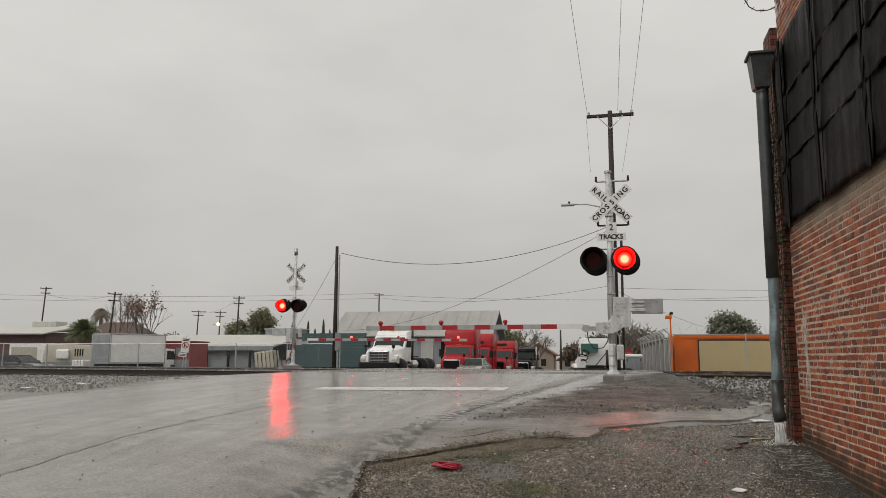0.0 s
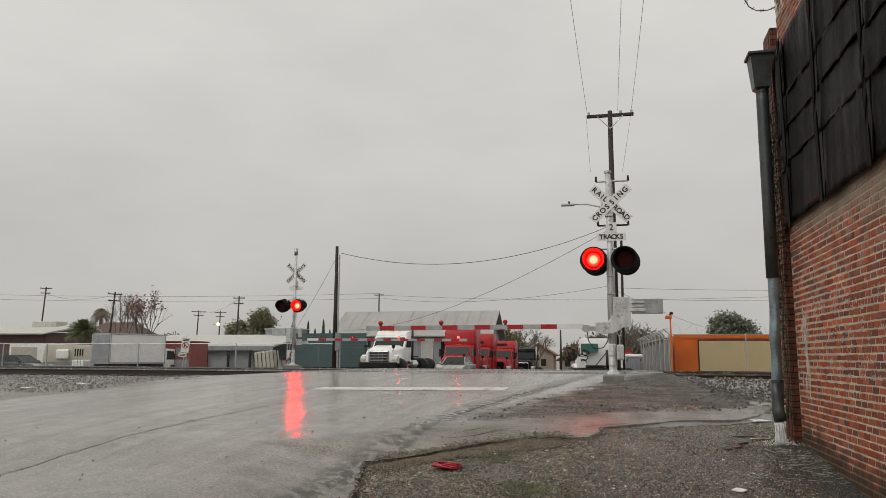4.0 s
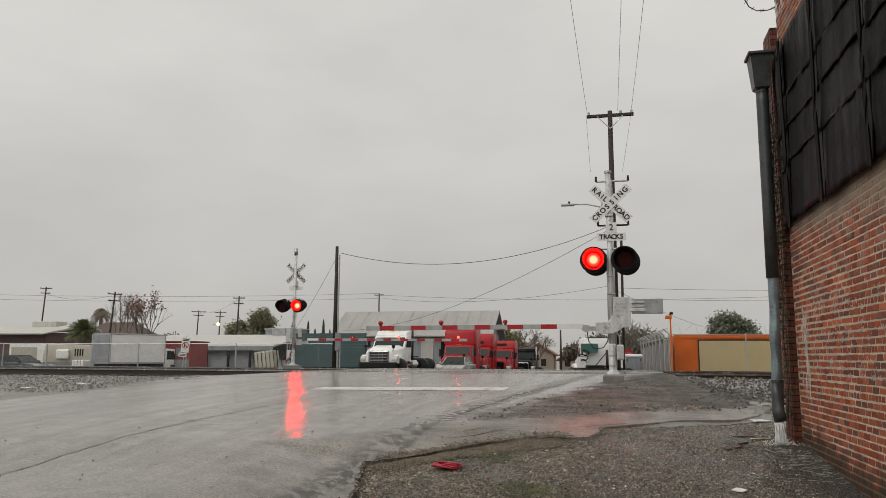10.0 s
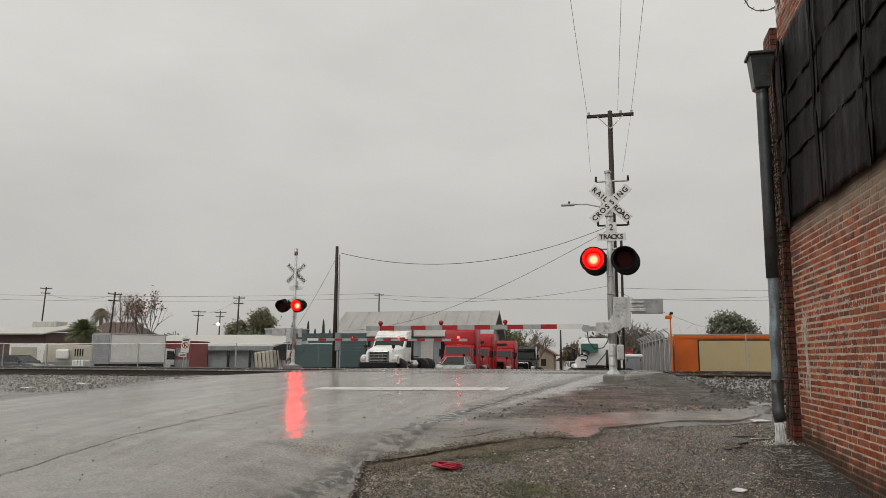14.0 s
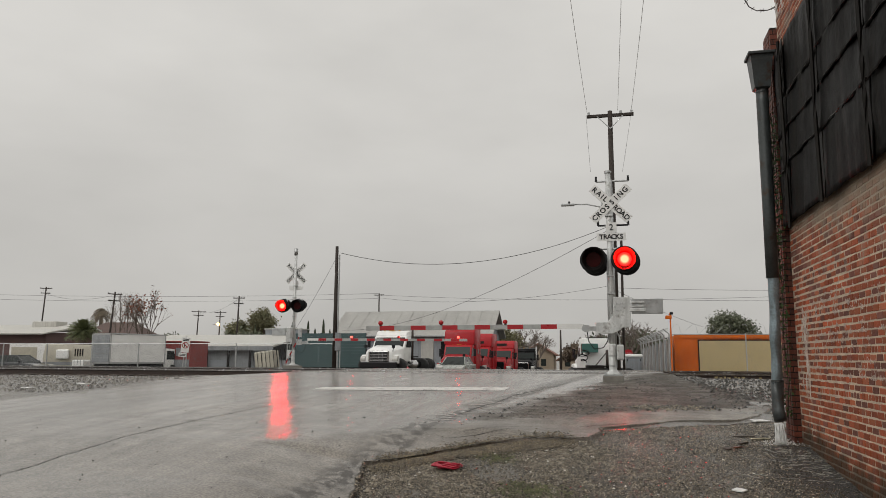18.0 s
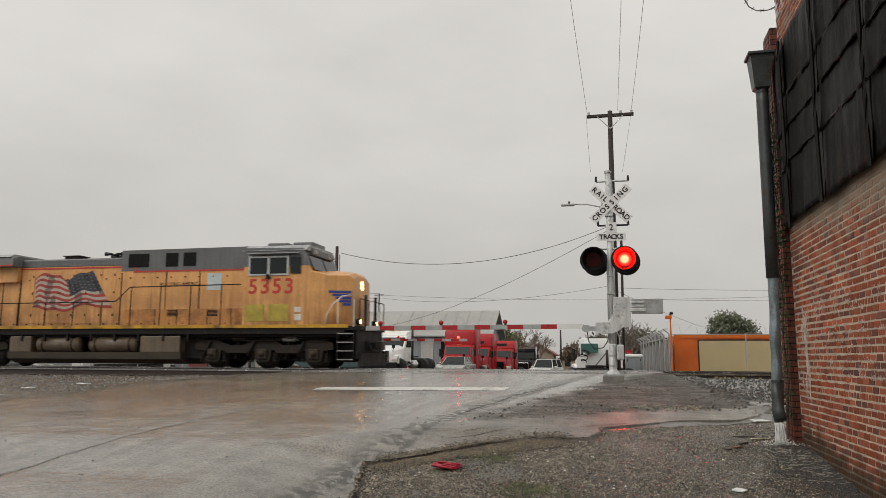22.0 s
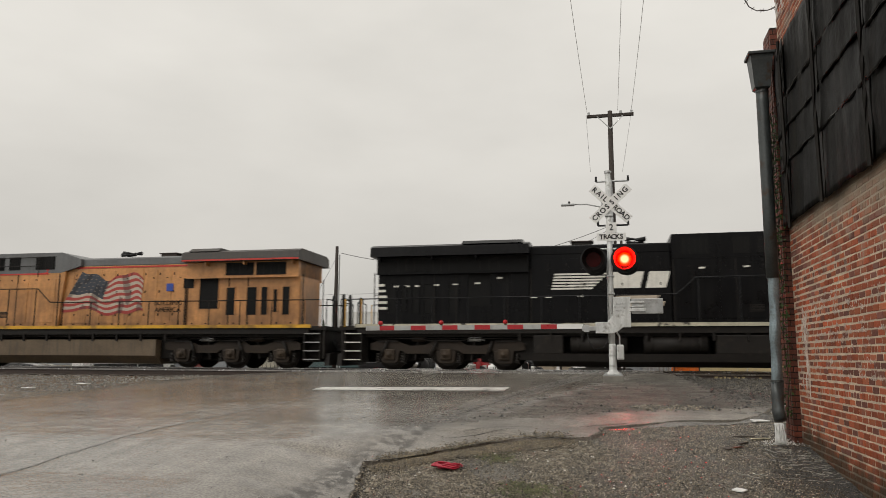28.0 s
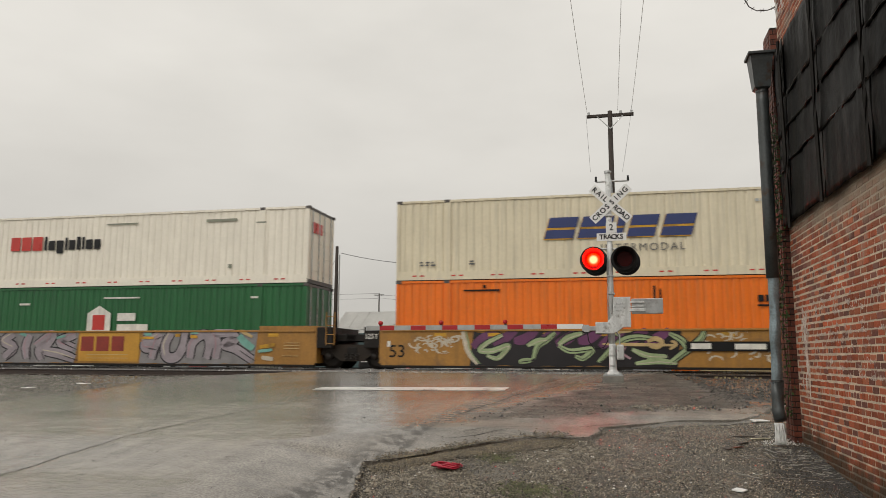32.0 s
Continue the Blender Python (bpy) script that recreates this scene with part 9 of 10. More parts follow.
sedan = build_car(at(-9.6, 46.0, -0.9, -4), CAR_SILVER, "pale silver sedan waiting at the lowered gate", "sedan")
suv = build_car(at(-2, 90, -1.6, 0), CAR_WHITE, "white boxy sport utility car driving up the street", "suv", True)
parked = build_car(at(-38.6, 45.4, -0.95, 90), CAR_DARK, "dark parked car behind the chain-link fence", "parked_car")
parked = build_car(at(-13.2, 52.0, -1.1, 60), TRUCK_RED, "low red car parked between trucks", "parked_car")


def ribbed(bm, x0, x1, y, z0, z1, step, sy, depth=0.03):
    x = x0
    while x < x1 - step * 0.4:
        box(bm, x, x + step * 0.5, min(y, y + sy * depth), max(y, y + sy * depth), z0, z1)
        x += step
    return bm


def build_sheds():
    # long grey gabled building
    b = thing("warehouse", at(-18.4, 72, -1.5), "long grey metal warehouse with a grey gabled roof", "building")
    part("wall", boxes((-7.3, 7.3, -4, 4, 0, 4.2)), METAL_WALL, b, "grey ribbed wall")
    part("wall_ribs", ribbed(bmesh.new(), -7.3, 7.3, -4, 0, 4.2, 0.6, -1, 0.04), METAL_WALL, b)
    bm = bmesh.new()
    prism(bm, [(-4.4, 4.0), (0, 6.5), (4.4, 4.0), (4.4, 3.85), (0, 6.3), (-4.4, 3.85)], "x", -7.9, 7.9)
    part("roof", bm, WAREHOUSE_ROOF, b, "grey sheet roof")
    bm = bmesh.new()
    prism(bm, [(-4, 4.1), (0, 6.25), (4, 4.1)], "x", -7.28, 7.28)
    part("gable", bm, METAL_WALL, b)
    for k in range(14):
        x = -7.6 + 1.15 * k
        part("roof_seam", boxes((x, x + 0.03, -0.02, 5.0, 0, 0.012)), WAREHOUSE_ROOF, b, m=pose(0, -4.4, 4.03, 29.5, 0, 0))
    for x in (-3.2, 1.2, 4.8):
        w = part("window", boxes((x, x + 1.0, -4.06, -4.03, 1.5, 3.6)), LAMP_GLASS, b, "tall pale window strip")
        part("window_frame", boxes((x - 0.08, x, -4.1, -4.03, 1.4, 3.7), (x + 1.0, x + 1.08, -4.1, -4.03, 1.4, 3.7), (x - 0.08, x + 1.08, -4.1, -4.03, 3.6, 3.7), bevel=0.005), METAL_ROOF, w)
    part("dark_doorway", boxes((3.0, 3.9, -4.07, -4.03, 0.0, 3.4)), VENT_BLACK, b, "dark doorway")
    part("gutter", boxes((-7.9, 7.9, -4.55, -4.4, 3.85, 4.0), bevel=0.02), GALV, b)
    # low long shed with a pale sheet roof
    b = thing("storage_shed", at(-34.6, 62, -1.4), "low open-fronted shed with a pale corrugated roof", "building")
    bm = bmesh.new()
    prism(bm, [(-4.2, 2.75), (3.5, 3.9), (3.5, 3.8), (-4.2, 2.62)], "x", -7.2, 7.2)
    part("roof", bm, METAL_ROOF, b, "pale corrugated roof")
    part("back_wall", boxes((-7, 7, 3.2, 3.4, 0, 3.7)), SHEET_GREY, b)
    part("front_wall", boxes((-7, 7, -3.6, -3.45, 0, 2.42)), SHEET_GREY, b, "grey sheet lower wall")
    part("fascia", boxes((-7.2, 7.2, -4.22, -4.16, 2.35, 2.7)), SHEET_GREY, b)
    for k in range(8):
        x = -7 + 2 * k
        part("post", boxes((x - 0.08, x + 0.08, -4.0, -3.84, 0, 2.7)), UNDER, b)
        part("wall_sheet", boxes((x, x + 1.9, -3.66, -3.6, 0, 1.2 + 0.35 * ((k * 7) % 3))), SHEET_GREY if k % 2 else METAL_WALL, b)
    for x in (-6.2, -4.8, -3.3):
        part("stacked_goods", boxes((x, x + 1.1, -3.4, -2.6, 2.0, 2.35), bevel=0.05), UNDER, b, "dim stacked goods")
    # rooftop cabin beyond
    b = thing("rooftop_cabin", at(-30.2, 66.5, 1.0), "small grey cabin above the shed roof", "building")
    part("wall", boxes((-1.7, 1.7, -1, 1, -2.4, 2.0)), METAL_WALL, b)
    part("roof", boxes((-1.8, 1.8, -1.1, 1.1, 2.0, 2.08)), METAL_ROOF, b)
    for x in (-0.9, 0.2):
        part("window", boxes((x, x + 0.6, -1.03, -1.0, 1.2, 1.8)), AUTO_GLASS, b)
    # red container shed
    b = thing("red_shed", at(-31.4, 50.5, -1.05), "red sheet-metal shed with grey lower panels", "shed")
    part("wall", boxes((-1.75, 1.55, -1.2, 1.2, 0, 2.5), bevel=0.02), SHED_RED, b, "red wall")
    part("wall_ribs", ribbed(bmesh.new(), -1.75, 1.5, -1.2, 1.3, 2.4, 0.28, -1, 0.02), SHED_RED, b)
    part("lower_panel", boxes((-1.7, 1.5, -1.26, -1.22, 0, 1.25)), SHEET_GREY, b, "grey lower sheet")
    part("roof", boxes((-1.85, 1.62, -1.3, 1.3, 2.5, 2.6), bevel=0.01), SHED_RED, b)
    part("vent_grille", boxes((0.4, 0.85, -1.24, -1.2, 1.5, 2.1)), SHEET_GREY, b)
    # teal slatted fence
    f = thing("slatted_fence", at(-18.7, 48, -1.0), "tall dark teal slatted fence", "fence")
    for k in range(6):
        part("post", boxes((-2.7 + 1.06 * k, -2.62 + 1.06 * k, -0.06, 0.02, 0, 3.05)), UNDER, f)
    for k in range(12):
        part("slat", boxes((-2.66, 2.66, -0.085, -0.06, 0.75 + 0.19 * k, 0.934 + 0.19 * k)), TEAL_SLAT, f)
    part("lower_gap_panel", boxes((-2.66, 2.66, 0.05, 0.08, 0, 0.8)), UNDER, f)
    # left-hand house and roofs
    b = thing("maroon_house", at(-70.5, 80, -1.5), "low maroon building with a pale flat roof", "building")
    part("wall", boxes((-12, 5.5, -4, 4, 0, 4.7)), MAROON, b)
    bm = bmesh.new()
    prism(bm, [(-5.2, 4.55), (2.5, 5.85), (5, 5.2), (5, 5.0), (2.5, 5.65), (-5.2, 4.4)], "x", -13, 6.2)
    part("roof", bm, METAL_ROOF, b, "pale sloping roof")
    part("roof_box", boxes((-0.5, 3.0, 0.5, 2.5, 5.5, 6.2), bevel=0.05), METAL_ROOF, b)
    part("porch_roof", boxes((-8.5, -1.5, -6.5, -4.0, 3.3, 3.45)), METAL_ROOF, b)
    for x in (-8.2, -4.8, -1.8):
        part("porch_post", boxes((x, x + 0.15, -6.4, -6.25, 0, 3.3)), UNDER, b)
    for x in (-6, -2.5, 2.5):
        w = part("window", boxes((x, x + 0.9, -4.05, -4.0, 1.8, 3.4)), VENT_BLACK, b)
    b = thing("brown_house", at(-69.5, 96, -1.6), "house with a brown shingled hip roof", "building")
    part("wall", boxes((-5, 5, -4, 4, 0, 4.0)), MAROON, b)
    bm = bmesh.new()
    loft(bm, [[(-6, -5, 3.9), (6, -5, 3.9), (6, 5, 3.9), (-6, 5, 3.9)], [(-2.5, -0.1, 6.9), (2.0, -0.1, 6.9), (2.0, 0.1, 6.9), (-2.5, 0.1, 6.9)]])
    part("roof", bm, SHINGLE, b, "brown shingled roof")
    # tan houses down the street
    for s, m, w, hh in ((-5.6, 118, 4.2, 2.0), (-11.5, 124, 5, 2.8), (-1.2, 130, 5, 2.2)):
        b = thing("house", at(s, m, -1.7), "small tan house with a brown tiled gable roof", "building", "houses down the street")
        part("wall", boxes((-w / 2, w / 2, -3, 3, 0, hh)), STUCCO, b)
        bm = bmesh.new()
        prism(bm, [(-w / 2 - 0.5, hh - 0.15), (0, hh + 1.7), (w / 2 + 0.5, hh - 0.15), (w / 2 + 0.5, hh - 0.3), (0, hh + 1.5), (-w / 2 - 0.5, hh - 0.3)], "y", -3.6, 3.4)
        part("roof", bm, TILE_ROOF, b, "brown tiled roof")
        bm = bmesh.new()
        prism(bm, [(-w / 2, hh - 0.05), (0, hh + 1.45), (w / 2, hh - 0.05)], "y", -2.99, 2.9)
        part("gable", bm, STUCCO, b)
        for x in (-w * 0.3, w * 0.1):
            part("window", boxes((x, x + 0.8, -3.04, -3.0, 0.9, 2.0)), AUTO_GLASS, b)


build_sheds()


def build_left_vehicles():
    b = thing("box_truck", at(-33.0, 47.4, -1.0, 66), "white box truck with a small cab parked by the fence", "truck")
    part("cargo_box", boxes((-2.6, 1.55, -1.2, 1.2, 0.95, 2.95), bevel=0.06), TRUCK_WHITE, b, "white cargo box")
    part("box_frame", boxes((-2.62, -2.55, -1.22, 1.22, 0.9, 1.05), (-2.62, -2.55, -1.22, -1.12, 0.9, 2.97), (-2.62, -2.55, 1.12, 1.22, 0.9, 2.97), (-2.62, -2.55, -1.22, 1.22, 2.85, 2.97), (1.5, 1.57, -1.22, 1.22, 0.9, 2.97), (-2.6, 1.55, -1.22, -1.19, 0.9, 1.02), (-2.6, 1.55, -1.22, -1.19, 2.88, 2.97), bevel=0.01), GALV, b)
    bm = bmesh.new()
    prism(bm, [(1.65, 0.55), (2.75, 0.55), (2.8, 1.15), (2.5, 1.95), (1.65, 2.0)], "y", -0.98, 0.98)
    soften(bm, 0.06, 20)
    part("cab", bm, TRUCK_WHITE, b, "white cab", True)
    bm = bmesh.new()
    prism(bm, [(1.85, 1.2), (2.62, 1.2), (2.4, 1.8), (1.85, 1.82)], "y", -0.995, -0.982)
    part("side_window", bm, AUTO_GLASS, b)
    part("chassis", boxes((-2.5, 2.2, -0.9, 0.9, 0.5, 0.92)), BLACK, b)
    part("mirror", boxes((2.6, 2.7, -1.2, -1.05, 1.3, 1.7), bevel=0.02), BLACK, b)
    part("rear_door", boxes((-2.64, -2.6, -1.1, 1.1, 1.0, 2.85), bevel=0.01), SHEET_GREY, b, "grey roll-up rear door")
    for z in (1.3, 1.6, 1.9, 2.2, 2.5):
        part("door_rib", boxes((-2.655, -2.63, -1.08, 1.08, z, z + 0.02)), GALV, b)
    for x in (-1.4, 2.2):
        for sy in (-1, 1):
            w = road_wheel(b, 0, 0, 0.42, 1, w=0.24)
            w.matrix_basis = pose(x, sy * 0.95, 0.42, 0, 0, 90 * -sy + 0)
    b = thing("camper_van", at(-39.2, 49.6, -1.0, 14), "pale camper van with a blue-grey band", "van")
    bm = bmesh.new()
    prism(bm, [(-2.3, 0.45), (2.2, 0.45), (2.25, 1.1), (1.9, 2.25), (-2.2, 2.3), (-2.35, 1.4)], "y", -1.05, 1.05)
    soften(bm, 0.08, 20)
    part("body", bm, VAN_CREAM, b, "cream body", True)
    part("side_band", boxes((-2.32, 2.1, -1.062, -1.05, 0.75, 0.98)), SHEET_GREY, b, "blue-grey side band")
    for k in range(4):
        part("side_louvre", boxes((0.0 + 0.18 * k, 0.1 + 0.18 * k, -1.062, -1.05, 1.4, 1.95)), VENT_BLACK, b)
    part("side_window", boxes((1.2, 1.8, -1.062, -1.05, 1.5, 2.0)), AUTO_GLASS, b)
    part("spare_cover", boxes((-1.3, -0.35, -1.3, -1.06, 1.2, 1.9), bevel=0.1), TRUCK_WHITE, b, "white box on the side")
    for x in (-1.4, 1.5):
        for sy in (-1, 1):
            w = road_wheel(b, 0, 0, 0.36, 1, w=0.22)
            w.matrix_basis = pose(x, sy * 1.0, 0.36, 0, 0, 90 * -sy)
    b = thing("white_trailer", at(-45.3, 52, -1.0, 14), "small white box trailer", "trailer")
    part("body", boxes((-1.6, 1.7, -1.0, 1.0, 0.4, 2.4), bevel=0.05), TRUCK_WHITE, b)
    part("door", boxes((-1.4, 0.6, -1.03, -1.0, 0.5, 2.1)), VAN_CREAM, b)
    for sy in (-1, 1):
        w = road_wheel(b, 0, 0, 0.36, 1, w=0.22)
        w.matrix_basis = pose(0.3, sy * 1.0, 0.36, 0, 0, 90 * -sy)
    b = thing("liquid_tote", at(-36.9, 46.9, -1.0), "caged white plastic liquid tote", "tote")
    part("tank", boxes((-0.5, 0.5, -0.5, 0.5, 0.25, 1.15), bevel=0.08), TRUCK_WHITE, b)
    for k in range(5):
        part("cage_bar", boxes((-0.54 + 0.26 * k, -0.51 + 0.26 * k, -0.54, -0.52, 0.1, 1.2)), GALV, b)
    part("pallet", boxes((-0.55, 0.55, -0.55, 0.55, 0.0, 0.14)), OLD_WOOD, b)
    b = thing("liquid_tote", at(-24.2, 50.5, -1.05, 0, 0, -8), "leaning caged white plastic tote", "tote")
    part("tank", boxes((-0.75, 0.75, -0.5, 0.5, 0.6, 1.9), bevel=0.1), VAN_CREAM, b)
    for k in range(6):
        part("cage_bar", boxes((-0.8 + 0.31 * k, -0.77 + 0.31 * k, -0.54, -0.52, 0.0, 1.95)), UNDER, b)
    part("rack", boxes((0.9, 3.6, -0.4, 0.4, 0.0, 0.3)), UNDER, b)
    for k in range(9):
        part("rack_post", boxes((0.95 + 0.33 * k, 1.0 + 0.33 * k, -0.42, -0.38, 0.3, 1.85)), UNDER, b)


VAN_CREAM = material("van_cream", (0.46, 0.43, 0.35), 0.45, vary=0.08, scale=2)
build_left_vehicles()


def chain_fence(s0, s1, m, z0, h, step, label, barbed=False):
    f = thing("chain_link_fence", at(0, m, z0), label, "fence")
    k = max(1, round((s1 - s0) / step))
    for i in range(k + 1):
        s = s0 + (s1 - s0) * i / k
        part("post", rods((((s, 0, 0), (s, 0, h + 0.05)),), 0.035), GALV, f)
    part("top_rail", rods((((s0, 0, h), (s1, 0, h)),), 0.022), GALV, f)
    bm = bmesh.new()
    vs = [bm.verts.new(c) for c in ((s0, 0.01, 0.02), (s1, 0.01, 0.02), (s1, 0.01, h), (s0, 0.01, h))]
    bm.faces.new(vs)
    part("mesh", bm, CHAIN, f, "galvanised wire mesh")
    if barbed:
        bm = bmesh.new()
        pts = []
        n = int((s1 - s0) * 9)
        for i in range(n):
            a = i * 0.75
            pts.append((s0 + (s1 - s0) * i / n + 0.10 * math.sin(a), 0.25 * math.cos(a), h + 0.32 + 0.27 * math.sin(a)))
        tube(bm, pts, 0.008, 4)
        part("razor_wire", bm, GALV, f, "coiled razor wire")
    return f


chain_fence(-50, -14.9, 40, -0.95, 2.12, 3.1, "galvanised chain-link fence along the yard")
chain_fence(3.5, 20, 46.2, -1.0, 2.85, 3.8, "chain-link fence with razor wire before the orange container", True)


def build_right_yard():
    y = thing("yard_container", at(9.9, 49.5, -1.0), "orange shipping container with a tan panel behind the fence", "container")
    part("body", boxes((-6.1, 6.1, -1.2, 1.2, 0.12, 2.85), bevel=0.02), YARD_ORANGE, y, "orange steel body")
    part("ribs", ribbed(bmesh.new(), -6.0, -4.7, -1.2, 0.25, 2.6, 0.22, -1, 0.025), YARD_ORANGE, y)
    part("tan_panel", boxes((-4.65, 6.05, -1.27, -1.235, 0.18, 2.52)), YARD_TAN, y, "plain tan cover panel")
    part("top_rail", boxes((-6.1, 6.1, -1.26, -1.2, 2.68, 2.88)), YARD_ORANGE, y)
    part("dark_seam", boxes((-4.72, -4.65, -1.262, -1.23, 0.15, 2.58), (-4.7, 6.05, -1.262, -1.23, 2.53, 2.6)), VENT_BLACK, y)
    part("blocking", boxes((-5.8, -5.2, -1.1, 1.1, 0, 0.12), (5.2, 5.8, -1.1, 1.1, 0, 0.12)), OLD_WOOD, y)
    f = thing("plank_fence", at(0, 0, -1.1), "grey weathered plank fence running back from the tracks", "fence")
    for k in range(26):
        q = k / 25
        s, m = 3.45 - 0.75 * q, 46.6 + 24 * q
        part("plank", boxes((s - 0.02, s + 0.02, m - 0.40, m + 0.40, 0, 2.75 - 0.9 * q * 0.4 + 0.12 * math.sin(k * 2.1))), PLANK_GREY if k % 3 else SHEET_GREY, f)
    for k in range(9):
        q = k / 8
        s, m = 3.40 - 0.75 * q, 46.6 + 24 * q
        part("post", rods((((s, m, 0), (s, m, 3.0)), ((s, m, 3.0), (s - 0.35, m, 3.3))), 0.04), GALV, f)
    bm = bmesh.new()
    tube(bm, [(3.3 - 0.75 * i / 200 + 0.28 * math.cos(i * 0.7), 46.6 + 24 * i / 200, 3.05 + 0.28 * math.sin(i * 0.7)) for i in range(200)], 0.012, 4)
    part("razor_wire", bm, GALV, f, "coiled razor wire")
    p = thing("orange_post", at(3.45, 45.9, -1.0), "thin orange pole with a small box at the top", "pole")
    part("shaft", rods((((0, 0, 0), (0, 0, 4.1)),), 0.045), YARD_ORANGE, p)
    part("head_box", boxes((-0.28, 0.08, -0.1, 0.1, 3.75, 3.95), bevel=0.02), YARD_ORANGE, p)
    part("camera_box", boxes((-0.02, 0.16, -0.08, 0.08, 4.0, 4.15), bevel=0.02), BLACK, p)
    t = thing("portable_toilet", at(1.62, 58, -1.2), "grey portable toilet with a pale roof", "toilet")
    part("cabin", boxes((-0.58, 0.58, -0.58, 0.58, 0, 1.72), bevel=0.03), SHEET_GREY, t)
    part("roof", boxes((-0.64, 0.64, -0.64, 0.64, 1.72, 1.95), bevel=0.09), TRUCK_WHITE, t, "white domed roof")
    part("door", boxes((-0.45, 0.45, -0.61, -0.58, 0.05, 1.6), bevel=0.01), METAL_WALL, t)
    part("vent_strip", boxes((-0.5, 0.5, -0.60, -0.58, 1.45, 1.6)), BLACK, t)
    s = thing("stop_sign", at(1.35, 63, -1.3), "small red stop sign on a thin post", "sign")
    part("post", rods((((0, 0, 0), (0, 0, 2.2)),), 0.03), GALV, s)
    bm = bmesh.new()
    rod(bm, (0, -0.05, 2.1), (0, -0.03, 2.1), 0.38, seg=8)
    part("plate", bm, SIGN_RED, s)
    letters("word", "STOP", 0.24, SIGN_WHITE, s, pose(0, -0.055, 2.1, 90, 0, 0), "", 0.003)


build_right_yard()


def build_sign():
    s = thing("turn_sign", at(-23.62, 38.2, -0.6, 22, 0, 5), "leaning white no-turn sign with a red ring on a post", "sign")
    part("post", rods((((0, 0, 0), (0, 0, 2.15)),), 0.03), GALV, s)
    part("plate", boxes((-0.22, 0.22, -0.05, -0.035, 1.25, 2.1), bevel=0.005), SIGN_WHITE, s)
    bm = bmesh.new()
    tube(bm, [(0.16 * math.cos(a), -0.055, 1.66 + 0.16 * math.sin(a)) for a in [i * 0.4 for i in range(17)]], 0.022, 5)
    rod(bm, (-0.12, -0.055, 1.78), (0.12, -0.055, 1.54), 0.02)
    part("ring", bm, SIGN_RED, s, "red ring and slash")
    part("marks", boxes((-0.16, 0.16, -0.056, -0.05, 1.9, 1.94), (-0.16, 0.16, -0.056, -0.05, 1.98, 2.02), (-0.07, -0.02, -0.056, -0.05, 1.56, 1.76)), BLACK, s)
    part("lower_plate", boxes((-0.3, 0.12, -0.05, -0.035, 1.0, 1.22), bevel=0.005), SIGN_WHITE, s)
    part("lower_marks", boxes((-0.25, 0.08, -0.056, -0.05, 1.06, 1.09), (-0.25, 0.08, -0.056, -0.05, 1.13, 1.16)), BLACK, s)
    # short striped sidewalk arm beside the far signal
    g = thing("sidewalk_gate", at(-14.0, 31.1, -0.1), "short striped sidewalk gate arm leaning at the signal", "gate")
    part("bracket", boxes((0.45, 0.6, -0.05, 0.05, 1.4, 1.8), bevel=0.01), GALV, g)
    a = part("arm", boxes((-0.02, 0.02, -0.015, 0.015, 0, 1.62), bevel=0.003), ARM_WHITE, g, m=pose(-0.16, 0, 0.15, 0, 27, 0))
    for k in range(4):
        part("red_stripe", boxes((-0.022, 0.022, -0.019, 0.019, 0.1 + 0.4 * k, 0.3 + 0.4 * k)), SIGN_RED, a)
    part("foot", boxes((-0.25, 0.65, -0.06, 0.06, 0.0, 0.15)), CONCRETE, g)


build_sign()


# ---- poles and wires ----
def build_pole(s, m, z0, top, arms, label, r=0.15, lean=0.0):
    p = thing("utility_pole", at(s, m, z0, 0, 0, lean), label, "utility pole", "utility poles")
    bm = bmesh.new()
    rod(bm, (0, 0, 0), (0, 0, top - z0), r, r * 0.65, seg=12)
    part("shaft", bm, POLE_WOOD, p, "weathered wooden shaft", True)
    for z, w in arms:
        a = part("crossarm", boxes((-w, w, -0.08, 0.08, z - z0 - 0.07, z - z0 + 0.07), bevel=0.01), POLE_WOOD, p)
        for x in (-w + 0.1, w * 0.45, w - 0.1):
            bm = bmesh.new()
            rod(bm, (x, 0, z - z0 + 0.06), (x, 0, z - z0 + 0.2), 0.05, 0.07, seg=8)
            part("insulator", bm, GALV, a)
        part("brace", rods((((-w * 0.55, -0.09, z - z0 - 0.05), (0, -0.12, z - z0 - 0.7)), ((w * 0.55, -0.09, z - z0 - 0.05), (0, -0.12, z - z0 - 0.7))), 0.02), GALV, a)
    return p


near_pole = build_pole(0.25, 36, -0.3, 12.4, ((12.18, 1.12),), "tall dark wooden utility pole with a crossarm and street lamp", 0.17)
for z, w in ((8.85, 0.75), (8.2, 0.55), (6.7, 0.7)):
    part("crossarm", rods((((-w, -0.15, z + 0.3), (w, -0.15, z + 0.3)),), 0.045), GALV if z > 7 else BLACK, near_pole, "short crossbar")
    for x in (-w, w):
        bm = bmesh.new()
        rod(bm, (x, -0.15, z + 0.3), (x, -0.15, z + 0.55), 0.06, 0.045, seg=8)
        part("insulator", bm, BLACK, near_pole)
bm = bmesh.new()
rod(bm, (-0.08, -0.2, 0.3), (-0.08, -0.2, 9.2), 0.10, seg=12)
part("riser_pipe", bm, GALV, near_pole, "pale riser conduit", True)
bm = bmesh.new()
rod(bm, (0.32, 0.2, -0.2), (0.36, 0.2, 6.4), 0.06, seg=8)
part("stub_pole", bm, POLE_WOOD, near_pole, "", True)
bm = bmesh.new()
tube(bm, [(0, 0, 7.6), (-0.6, 0, 7.95), (-1.2, 0, 8.1), (-1.9, 0, 8.12)], 0.035, 6)
